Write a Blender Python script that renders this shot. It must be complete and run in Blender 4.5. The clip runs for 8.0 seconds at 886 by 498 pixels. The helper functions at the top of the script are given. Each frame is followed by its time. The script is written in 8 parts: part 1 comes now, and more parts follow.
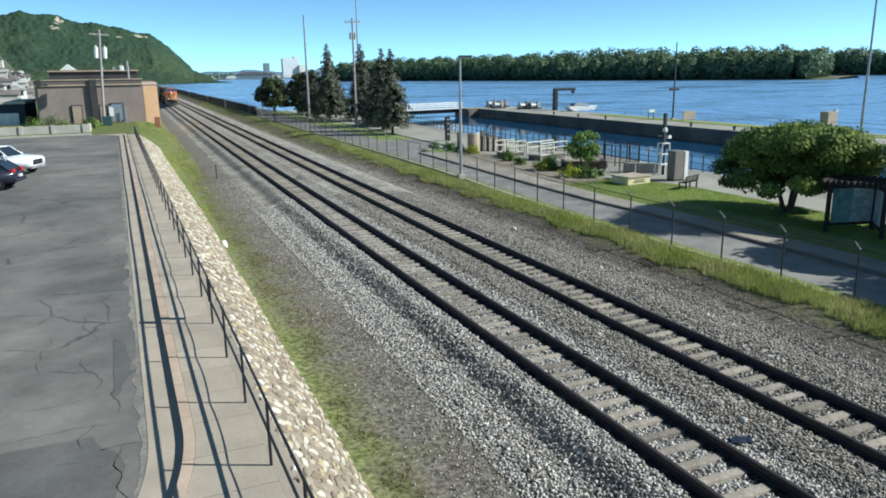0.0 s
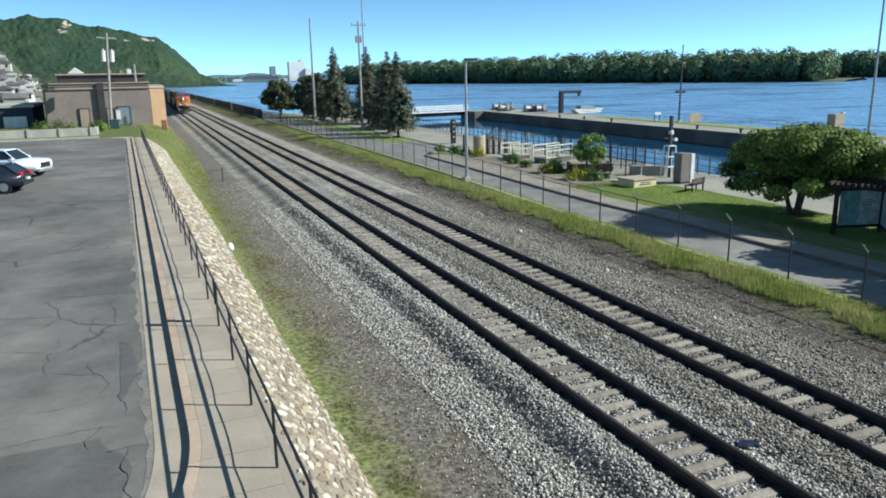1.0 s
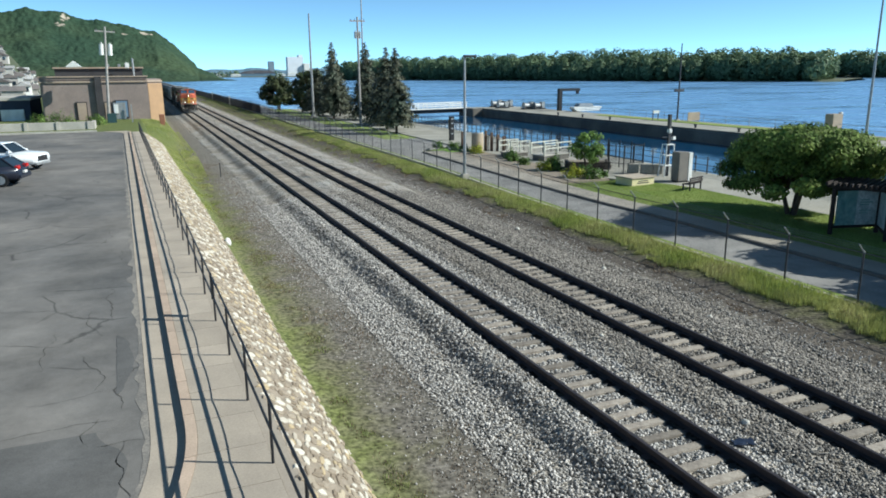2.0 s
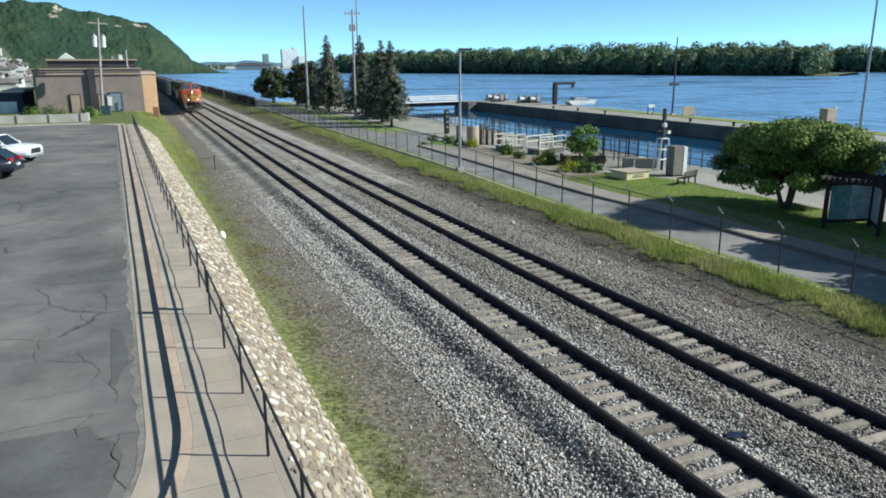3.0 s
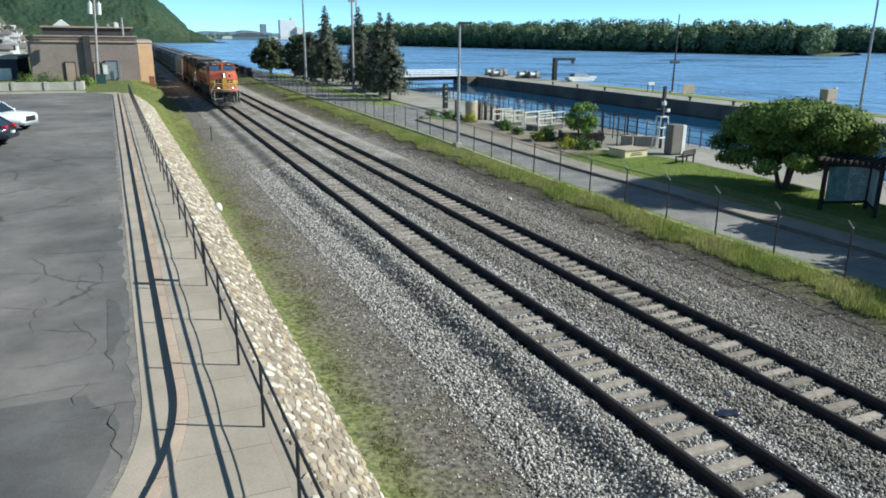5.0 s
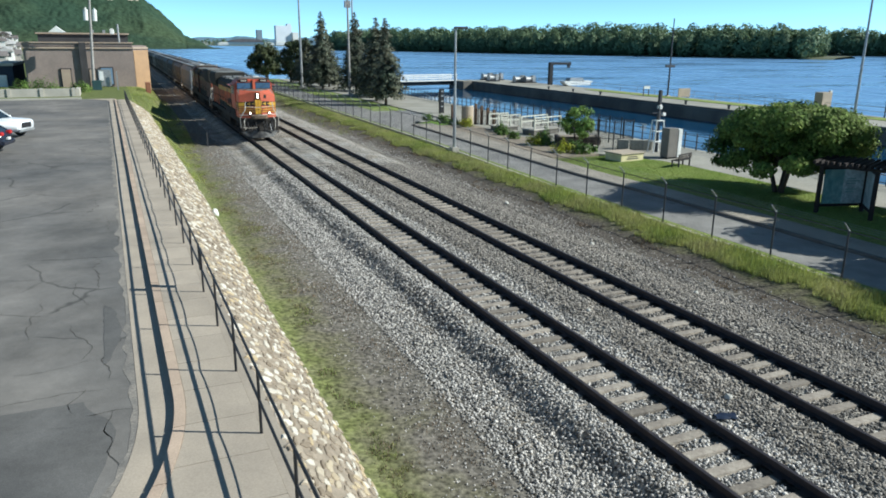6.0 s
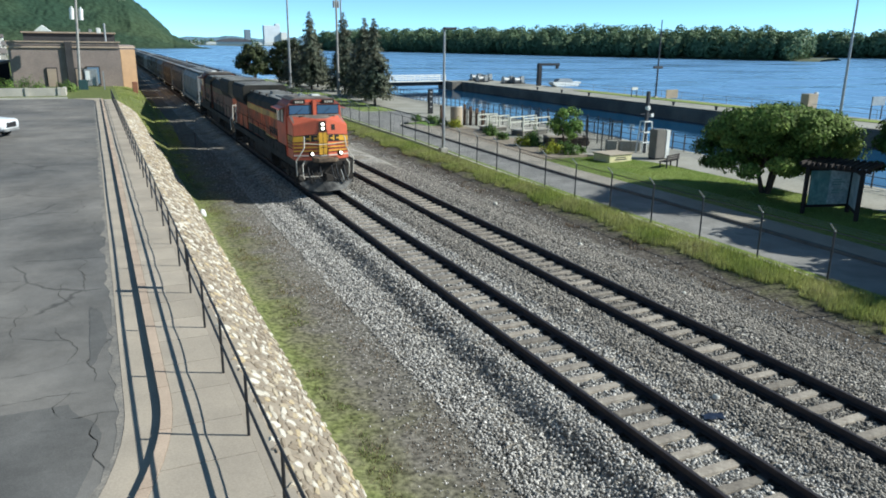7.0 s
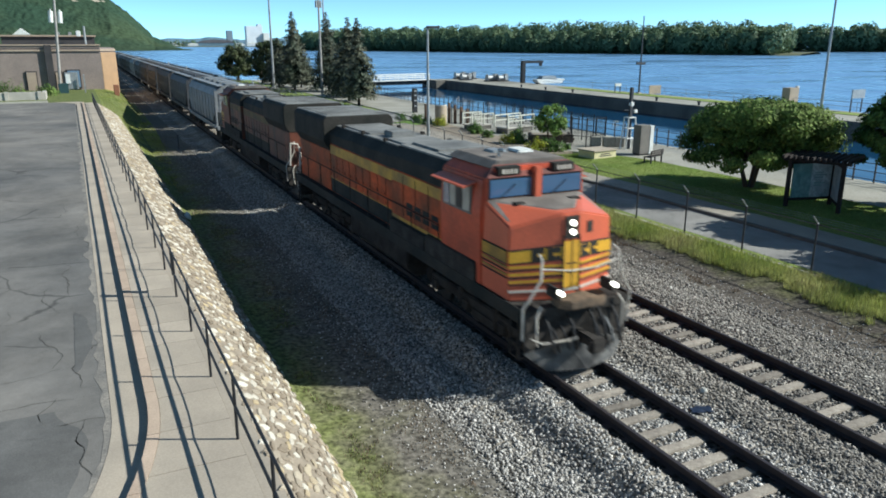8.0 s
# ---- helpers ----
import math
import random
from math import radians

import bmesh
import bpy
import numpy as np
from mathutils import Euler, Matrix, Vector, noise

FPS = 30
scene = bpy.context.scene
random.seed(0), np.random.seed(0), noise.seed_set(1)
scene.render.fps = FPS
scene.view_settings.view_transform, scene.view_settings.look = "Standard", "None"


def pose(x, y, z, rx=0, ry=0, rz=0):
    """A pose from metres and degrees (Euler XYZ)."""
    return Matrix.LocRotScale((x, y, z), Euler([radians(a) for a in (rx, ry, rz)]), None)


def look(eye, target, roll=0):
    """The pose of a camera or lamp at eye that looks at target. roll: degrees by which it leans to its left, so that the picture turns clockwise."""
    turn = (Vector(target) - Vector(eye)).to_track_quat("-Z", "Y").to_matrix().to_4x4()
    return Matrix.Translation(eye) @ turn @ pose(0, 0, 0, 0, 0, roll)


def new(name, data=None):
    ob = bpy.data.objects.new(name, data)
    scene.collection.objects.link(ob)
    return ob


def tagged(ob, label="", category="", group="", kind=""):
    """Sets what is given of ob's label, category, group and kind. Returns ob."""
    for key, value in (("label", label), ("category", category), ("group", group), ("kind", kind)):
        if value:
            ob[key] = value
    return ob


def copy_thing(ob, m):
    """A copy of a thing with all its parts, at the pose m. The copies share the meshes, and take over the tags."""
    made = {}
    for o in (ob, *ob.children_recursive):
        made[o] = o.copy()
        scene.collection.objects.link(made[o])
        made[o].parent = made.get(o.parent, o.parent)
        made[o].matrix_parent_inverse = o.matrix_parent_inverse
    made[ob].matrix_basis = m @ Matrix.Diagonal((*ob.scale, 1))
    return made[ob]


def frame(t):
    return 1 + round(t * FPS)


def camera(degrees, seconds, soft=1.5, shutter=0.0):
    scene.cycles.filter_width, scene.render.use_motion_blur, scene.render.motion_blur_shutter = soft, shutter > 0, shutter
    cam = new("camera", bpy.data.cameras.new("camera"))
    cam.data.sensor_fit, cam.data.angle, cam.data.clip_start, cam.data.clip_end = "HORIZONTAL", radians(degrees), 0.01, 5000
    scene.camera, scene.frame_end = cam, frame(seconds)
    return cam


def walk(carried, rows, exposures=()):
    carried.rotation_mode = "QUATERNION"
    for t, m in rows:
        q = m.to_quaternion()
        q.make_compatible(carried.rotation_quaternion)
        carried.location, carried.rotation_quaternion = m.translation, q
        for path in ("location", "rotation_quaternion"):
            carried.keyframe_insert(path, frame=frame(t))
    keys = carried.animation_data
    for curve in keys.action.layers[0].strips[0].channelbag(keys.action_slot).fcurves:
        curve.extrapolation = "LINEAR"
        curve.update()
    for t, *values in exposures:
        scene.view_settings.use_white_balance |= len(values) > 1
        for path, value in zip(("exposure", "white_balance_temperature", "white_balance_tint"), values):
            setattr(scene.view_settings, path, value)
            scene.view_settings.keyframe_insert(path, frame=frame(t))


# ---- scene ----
# ---------------------------------------------------------------- camera
# World: y runs along the railway, x across it towards the river, z = 0 is the top of the rails.
def shot(yaw, pitch, roll, x, y, z):
    eye = Vector((x, y, z))
    a, b = radians(yaw), radians(pitch)
    ahead = Vector((-math.sin(a) * math.cos(b), math.cos(a) * math.cos(b), math.sin(b)))
    return look(eye, eye + ahead, roll)


PATH = [
    (0, -22.73, -13.69, -0.89, -9.120, 0.023, 7.539),
    (0.5, -22.56, -13.46, -0.60, -9.117, 0.031, 7.534),
    (1, -22.27, -13.47, -0.98, -9.120, 0.026, 7.539),
    (1.5, -22.31, -13.61, -0.57, -9.123, 0.024, 7.541),
    (3, -22.89, -14.24, -0.29, -9.133, 0.011, 7.545),
    (3.5, -23.39, -15.66, 1.27, -9.157, 0.024, 7.555),
    (4, -23.17, -16.38, 0.30, -9.145, 0.025, 7.555),
    (4.5, -23.07, -16.34, 0.72, -9.145, 0.012, 7.552),
    (6, -23.45, -15.83, 0.45, -9.147, 0.026, 7.544),
    (6.5, -23.62, -16.03, 0.71, -9.141, 0.034, 7.543),
    (7, -24.35, -15.78, 0.67, -9.129, 0.045, 7.545),
    (7.5, -25.19, -15.99, 0.47, -9.125, 0.075, 7.538),
    (8, -25.43, -15.88, -0.03, -9.122, 0.052, 7.550),
]
cam = camera(63.0, 8.0, soft=1.78, shutter=0.2)
walk(cam, [(t, shot(*row)) for t, *row in PATH], exposures=[(0.0, 0.5, 5780, 3), (1.5, 0.5, 5780, 3), (3.5, 0.42, 5780, 3), (4.0, 0.4, 5780, 3), (4.5, 0.5, 5780, 3), (8.0, 0.52, 5780, 3)])

# ---------------------------------------------------------------- light
SUN_FROM = Vector((0.907, -0.42, 0.0)).normalized()
SUN_UP = radians(34.0)
world = bpy.data.worlds.new("sky")
scene.world = world
world.use_nodes = True
wn, wl = world.node_tree.nodes, world.node_tree.links
sky = wn.new("ShaderNodeTexSky")
sky.sky_type = "NISHITA"
sky.sun_disc = False
sky.sun_elevation = SUN_UP
sky.sun_rotation = math.atan2(SUN_FROM.x, SUN_FROM.y)
sky.altitude = 1500
sky.air_density, sky.dust_density, sky.ozone_density = 0.32, 0.0, 1.6
clear = wn.new("ShaderNodeHueSaturation")
clear.inputs["Saturation"].default_value = 0.85
tint = wn.new("ShaderNodeMix")
tint.data_type, tint.blend_type, tint.inputs[0].default_value = "RGBA", "MULTIPLY", 1.0
tint.inputs[7].default_value = (0.8, 1.06, 0.99, 1)
wl.new(sky.outputs[0], clear.inputs["Color"]), wl.new(clear.outputs[0], tint.inputs[6]), wl.new(tint.outputs[2], wn["Background"].inputs[0])
wn["Background"].inputs[1].default_value = 0.145
sun = new("sun", bpy.data.lights.new("sun", "SUN"))
sun.data.energy, sun.data.angle, sun.data.color = 5.0, radians(0.5), (1.0, 0.94, 0.83)
sun.matrix_world = look((0, 0, 60), Vector((0, 0, 60)) - SUN_FROM * math.cos(SUN_UP) - Vector((0, 0, math.sin(SUN_UP))))

# ---------------------------------------------------------------- materials
def mat(name, a, b=None, rough=0.8, metal=0.0, scale=2.0, fine=40.0, bump=0.15, contrast=0.25, emit=0.0, spec=0.4, vary=0.0, dist=0.01, island=False):
    """Two colours mixed by broad noise, fine grain on top, bump from the grain. vary: spread between objects or islands."""
    m = bpy.data.materials.new(name)
    m.use_nodes = True
    n, l = m.node_tree.nodes, m.node_tree.links
    bs = n["Principled BSDF"]
    bs.inputs["Roughness"].default_value, bs.inputs["Metallic"].default_value = rough, metal
    bs.inputs["Specular IOR Level"].default_value = spec
    co = n.new("ShaderNodeTexCoord")
    b = b or tuple(c * 0.75 for c in a)
    n1, n2 = n.new("ShaderNodeTexNoise"), n.new("ShaderNodeTexNoise")
    for node, s, d in ((n1, scale, 4), (n2, fine, 6)):
        node.inputs["Scale"].default_value, node.inputs["Detail"].default_value = s, d
        l.new(co.outputs["Object"], node.inputs["Vector"])
    ramp = n.new("ShaderNodeValToRGB")
    ramp.color_ramp.elements[0].position, ramp.color_ramp.elements[1].position = 0.35, 0.65
    ramp.color_ramp.elements[0].color, ramp.color_ramp.elements[1].color = (*a, 1), (*b, 1)
    l.new(n1.outputs["Fac"], ramp.inputs["Fac"])
    mr = n.new("ShaderNodeMapRange")
    mr.inputs["From Min"].default_value, mr.inputs["From Max"].default_value = 0.25, 0.75
    mr.inputs["To Min"].default_value, mr.inputs["To Max"].default_value = 1 - contrast, 1 + contrast
    l.new(n2.outputs["Fac"], mr.inputs["Value"])
    hsv = n.new("ShaderNodeHueSaturation")
    l.new(ramp.outputs["Color"], hsv.inputs["Color"])
    if vary:
        src = n.new("ShaderNodeNewGeometry").outputs["Random Per Island"] if island else n.new("ShaderNodeObjectInfo").outputs["Random"]
        v = n.new("ShaderNodeMapRange")
        v.inputs["To Min"].default_value, v.inputs["To Max"].default_value = 1 - vary, 1 + vary
        l.new(src, v.inputs["Value"])
        mu = n.new("ShaderNodeMath")
        mu.operation = "MULTIPLY"
        l.new(mr.outputs["Result"], mu.inputs[0]), l.new(v.outputs["Result"], mu.inputs[1])
        l.new(mu.outputs[0], hsv.inputs["Value"])
    else:
        l.new(mr.outputs["Result"], hsv.inputs["Value"])
    l.new(hsv.outputs["Color"], bs.inputs["Base Color"])
    if bump:
        bp = n.new("ShaderNodeBump")
        bp.inputs["Strength"].default_value, bp.inputs["Distance"].default_value = bump, dist
        l.new(n2.outputs["Fac"], bp.inputs["Height"])
        l.new(bp.outputs["Normal"], bs.inputs["Normal"])
    if emit:
        bs.inputs["Emission Color"].default_value, bs.inputs["Emission Strength"].default_value = (1.0, 0.92, 0.75, 1), emit
    return m


def leafy(name, a, b, vary=0.45, rough=0.6, passing=0.25):
    """Foliage: every leaf its own tone, some light passing through."""
    m = mat(name, a, b, rough=rough, scale=0.35, fine=3.0, bump=0.0, contrast=0.15, vary=vary, island=True, spec=0.25)
    n, l = m.node_tree.nodes, m.node_tree.links
    bs, out = n["Principled BSDF"], n["Material Output"]
    tr, mx = n.new("ShaderNodeBsdfTranslucent"), n.new("ShaderNodeMixShader")
    mx.inputs[0].default_value = passing
    l.new(bs.inputs["Base Color"].links[0].from_socket, tr.inputs["Color"])
    l.new(bs.outputs[0], mx.inputs[1]), l.new(tr.outputs[0], mx.inputs[2]), l.new(mx.outputs[0], out.inputs[0])
    return m


def soil_material():
    """The ground: bands of grass, worn dirt and cinders along the line, broken up by noise."""
    m = bpy.data.materials.new("ground_soil")
    m.use_nodes = True
    n, l = m.node_tree.nodes, m.node_tree.links
    bs = n["Principled BSDF"]
    bs.inputs["Roughness"].default_value, bs.inputs["Specular IOR Level"].default_value = 0.95, 0.15
    co, sep = n.new("ShaderNodeTexCoord"), n.new("ShaderNodeSeparateXYZ")
    l.new(co.outputs["Object"], sep.inputs[0])
    broad, fine = n.new("ShaderNodeTexNoise"), n.new("ShaderNodeTexNoise")
    for node, s, d in ((broad, 0.9, 8), (fine, 8.0, 10)):
        node.inputs["Scale"].default_value, node.inputs["Detail"].default_value = s, d
        l.new(co.outputs["Object"], node.inputs["Vector"])
    wob = n.new("ShaderNodeMath")
    wob.operation, wob.inputs[1].default_value = "MULTIPLY_ADD", 3.4
    l.new(broad.outputs["Fac"], wob.inputs[0]), l.new(sep.outputs["X"], wob.inputs[2])
    mr = n.new("ShaderNodeMapRange")
    mr.inputs["From Min"].default_value, mr.inputs["From Max"].default_value = -18.3, 21.7
    l.new(wob.outputs[0], mr.inputs["Value"])
    ramp = n.new("ShaderNodeValToRGB")
    grass, dirt, cinder, lawn = (0.125, 0.145, 0.05, 1), (0.155, 0.138, 0.115, 1), (0.1, 0.085, 0.07, 1), (0.13, 0.22, 0.035, 1)
    stops = [(-20, grass), (-6.6, grass), (-5.6, (0.14, 0.15, 0.055, 1)), (-4.6, (0.15, 0.14, 0.085, 1)), (-3.7, dirt), (-1.5, (0.19, 0.175, 0.15, 1)), (5, dirt), (8.6, (0.2, 0.18, 0.15, 1)), (9.3, cinder), (10.4, cinder), (11.5, (0.13, 0.125, 0.06, 1)), (13.2, (0.19, 0.22, 0.06, 1)), (18, lawn)]
    e = ramp.color_ramp.elements
    e[0].position, e[0].color, e[1].position, e[1].color = 0, grass, 1, lawn
    for x, c in stops[1:-1]:
        s = e.new((x + 20) / 40)
        s.color = c
    l.new(mr.outputs[0], ramp.inputs[0])
    hsv, mr2 = n.new("ShaderNodeHueSaturation"), n.new("ShaderNodeMapRange")
    mr2.inputs["From Min"].default_value, mr2.inputs["From Max"].default_value, mr2.inputs["To Min"].default_value, mr2.inputs["To Max"].default_value = 0.28, 0.72, 0.3, 1.75
    l.new(fine.outputs["Fac"], mr2.inputs["Value"]), l.new(mr2.outputs[0], hsv.inputs["Value"])
    l.new(ramp.outputs[0], hsv.inputs["Color"]), l.new(hsv.outputs[0], bs.inputs["Base Color"])
    bp = n.new("ShaderNodeBump")
    bp.inputs["Strength"].default_value, bp.inputs["Distance"].default_value = 0.7, 0.05
    l.new(fine.outputs["Fac"], bp.inputs["Height"]), l.new(bp.outputs[0], bs.inputs["Normal"])
    return m


def gravel_material():
    m = bpy.data.materials.new("ballast_gravel")
    m.use_nodes = True
    n, l = m.node_tree.nodes, m.node_tree.links
    bs = n["Principled BSDF"]
    bs.inputs["Roughness"].default_value, bs.inputs["Specular IOR Level"].default_value = 0.9, 0.2
    co, vo, no = n.new("ShaderNodeTexCoord"), n.new("ShaderNodeTexVoronoi"), n.new("ShaderNodeTexNoise")
    vo.inputs["Scale"].default_value, no.inputs["Scale"].default_value, no.inputs["Detail"].default_value = 15.0, 0.55, 6
    l.new(co.outputs["Object"], vo.inputs["Vector"]), l.new(co.outputs["Object"], no.inputs["Vector"])
    bw, r1, r2, mx = n.new("ShaderNodeSeparateColor"), n.new("ShaderNodeValToRGB"), n.new("ShaderNodeValToRGB"), n.new("ShaderNodeMix")
    l.new(vo.outputs["Color"], bw.inputs[0]), l.new(bw.outputs[0], r1.inputs[0])
    r1.color_ramp.elements[0].color, r1.color_ramp.elements[1].color = (0.08, 0.075, 0.07, 1), (0.6, 0.56, 0.5, 1)
    r2.color_ramp.elements[0].color, r2.color_ramp.elements[1].color = (0.62, 0.56, 0.49, 1), (1.0, 1.0, 1.0, 1)
    r2.color_ramp.elements[0].position, r2.color_ramp.elements[1].position = 0.3, 0.62
    l.new(no.outputs["Fac"], r2.inputs[0])
    mx.data_type, mx.blend_type = "RGBA", "MULTIPLY"
    mx.inputs[0].default_value = 1.0
    l.new(r1.outputs[0], mx.inputs[6]), l.new(r2.outputs[0], mx.inputs[7])
    sep = n.new("ShaderNodeSeparateXYZ")
    l.new(co.outputs["Object"], sep.inputs[0])
    # Strip along each rail: grime plus the rail's shadow, painted into the colour.
    near = None
    for rail in (-0.035, 1.475, 3.985, 5.495):
        gap = n.new("ShaderNodeMath")
        gap.operation, gap.inputs[1].default_value = "SUBTRACT", rail
        l.new(sep.outputs["X"], gap.inputs[0])
        size = n.new("ShaderNodeMath")
        size.operation = "ABSOLUTE"
        l.new(gap.outputs[0], size.inputs[0])
        if near is None:
            near = size
        else:
            both = n.new("ShaderNodeMath")
            both.operation = "MINIMUM"
            l.new(near.outputs[0], both.inputs[0]), l.new(size.outputs[0], both.inputs[1])
            near = both
    shade_fall, grime_shade = n.new("ShaderNodeMapRange"), n.new("ShaderNodeMix")
    shade_fall.inputs["From Min"].default_value, shade_fall.inputs["From Max"].default_value, shade_fall.inputs["To Min"].default_value = 0.24, 0.34, 0.16
    grime_shade.data_type, grime_shade.blend_type, grime_shade.inputs[0].default_value = "RGBA", "MULTIPLY", 1.0
    l.new(near.outputs[0], shade_fall.inputs["Value"])
    l.new(mx.outputs[2], grime_shade.inputs[6]), l.new(shade_fall.outputs[0], grime_shade.inputs[7]), l.new(grime_shade.outputs[2], bs.inputs["Base Color"])
    bp = n.new("ShaderNodeBump")
    bp.invert = True
    bp.inputs["Strength"].default_value, bp.inputs["Distance"].default_value = 1.0, 0.04
    l.new(vo.outputs["Distance"], bp.inputs["Height"]), l.new(bp.outputs[0], bs.inputs["Normal"])
    return m


def asphalt_material(name, base, patch, crack_scale):
    """Worn asphalt: patched fields of two greys, sealed cracks wandering through it, fine aggregate."""
    m = mat(name, base, patch, rough=0.88, scale=0.16, fine=60.0, bump=0.25, contrast=0.22, spec=0.3)
    n, l = m.node_tree.nodes, m.node_tree.links
    bs = n["Principled BSDF"]
    src = bs.inputs["Base Color"].links[0].from_socket
    mid, mm, mxx = n.new("ShaderNodeTexNoise"), n.new("ShaderNodeMapRange"), n.new("ShaderNodeMix")
    mid.inputs["Scale"].default_value, mid.inputs["Detail"].default_value, mid.inputs["Roughness"].default_value = 0.42, 12, 0.74
    mm.inputs["From Min"].default_value, mm.inputs["From Max"].default_value, mm.inputs["To Min"].default_value, mm.inputs["To Max"].default_value = 0.32, 0.68, 0.62, 1.3
    l.new(n.new("ShaderNodeTexCoord").outputs["Object"], mid.inputs["Vector"]), l.new(mid.outputs["Fac"], mm.inputs["Value"])
    mxx.data_type, mxx.blend_type, mxx.inputs[0].default_value = "RGBA", "MULTIPLY", 1.0
    l.new(src, mxx.inputs[6]), l.new(mm.outputs[0], mxx.inputs[7])
    src = mxx.outputs[2]
    co, no, vo = n.new("ShaderNodeTexCoord"), n.new("ShaderNodeTexNoise"), n.new("ShaderNodeTexVoronoi")
    vo.feature = "DISTANCE_TO_EDGE"
    vo.inputs["Scale"].default_value, no.inputs["Scale"].default_value, no.inputs["Detail"].default_value = crack_scale, 0.7, 7
    add = n.new("ShaderNodeMix")
    add.data_type, add.blend_type, add.inputs[0].default_value = "RGBA", "ADD", 0.9
    l.new(co.outputs["Object"], no.inputs["Vector"])
    l.new(co.outputs["Object"], add.inputs[6]), l.new(no.outputs["Color"], add.inputs[7]), l.new(add.outputs[2], vo.inputs["Vector"])
    r = n.new("ShaderNodeMapRange")
    r.inputs["From Max"].default_value, r.inputs["To Min"].default_value = 0.016, 0.45
    l.new(vo.outputs["Distance"], r.inputs["Value"])
    gate, gr, gm = n.new("ShaderNodeTexNoise"), n.new("ShaderNodeMapRange"), n.new("ShaderNodeMath")
    gate.inputs["Scale"].default_value = 0.35
    gr.inputs["From Min"].default_value, gr.inputs["From Max"].default_value = 0.4, 0.46
    l.new(co.outputs["Object"], gate.inputs["Vector"]), l.new(gate.outputs["Fac"], gr.inputs["Value"])
    gm.operation = "MAXIMUM"
    l.new(gr.outputs[0], gm.inputs[0]), l.new(r.outputs[0], gm.inputs[1])
    mx = n.new("ShaderNodeMix")
    mx.data_type, mx.blend_type, mx.inputs[0].default_value = "RGBA", "MULTIPLY", 1.0
    l.new(src, mx.inputs[6]), l.new(gm.outputs[0], mx.inputs[7]), l.new(mx.outputs[2], bs.inputs["Base Color"])
    return m


def water_material(name="river_water", chop=1.0):
    m = bpy.data.materials.new(name)
    m.use_nodes = True
    n, l = m.node_tree.nodes, m.node_tree.links
    bs = n["Principled BSDF"]
    bs.inputs["Base Color"].default_value = (0.15 * chop, 0.03 + 0.26 * chop, 0.08 + 0.42 * chop, 1)
    bs.inputs["Roughness"].default_value, bs.inputs["IOR"].default_value = 0.16, 1.33
    co, mp = n.new("ShaderNodeTexCoord"), n.new("ShaderNodeMapping")
    mp.inputs["Scale"].default_value = (1.0, 0.45, 1.0)
    mp.inputs["Rotation"].default_value = (0, 0, radians(35))
    l.new(co.outputs["Object"], mp.inputs["Vector"])
    a, b = n.new("ShaderNodeTexNoise"), n.new("ShaderNodeTexNoise")
    for node, s in ((a, 0.16), (b, 0.8)):
        node.inputs["Scale"].default_value, node.inputs["Detail"].default_value = s, 6
        l.new(mp.outputs[0], node.inputs["Vector"])
    gust, gr = n.new("ShaderNodeTexNoise"), n.new("ShaderNodeMapRange")
    gmap = n.new("ShaderNodeMapping")
    gmap.inputs["Scale"].default_value, gmap.inputs["Rotation"].default_value = (0.25, 1.0, 1.0), (0, 0, radians(-32))
    l.new(co.outputs["Object"], gmap.inputs["Vector"]), l.new(gmap.outputs[0], gust.inputs["Vector"])
    gust.inputs["Scale"].default_value, gust.inputs["Detail"].default_value = 0.06, 7
    gr.inputs["From Min"].default_value, gr.inputs["From Max"].default_value, gr.inputs["To Min"].default_value, gr.inputs["To Max"].default_value = 0.35, 0.65, 0.04, 0.04 + 0.38 * chop
    l.new(gust.outputs["Fac"], gr.inputs["Value"]), l.new(gr.outputs[0], bs.inputs["Roughness"])
    b1, b2 = n.new("ShaderNodeBump"), n.new("ShaderNodeBump")
    b1.inputs["Strength"].default_value, b1.inputs["Distance"].default_value = 0.9 * chop, 2.2
    b2.inputs["Strength"].default_value, b2.inputs["Distance"].default_value = 0.8 * chop, 0.3
    l.new(a.outputs["Fac"], b1.inputs["Height"]), l.new(b.outputs["Fac"], b2.inputs["Height"])
    l.new(b1.outputs[0], b2.inputs["Normal"]), l.new(b2.outputs[0], bs.inputs["Normal"])
    if chop < 0.1:
        bs.inputs["Specular IOR Level"].default_value = 0.22
    return m


def glass_material(name, tint=(0.05, 0.09, 0.13), rough=0.06):
    m = bpy.data.materials.new(name)
    m.use_nodes = True
    bs = m.node_tree.nodes["Principled BSDF"]
    bs.inputs["Base Color"].default_value = (*tint, 1)
    bs.inputs["Roughness"].default_value, bs.inputs["Specular IOR Level"].default_value = rough, 0.8
    return m


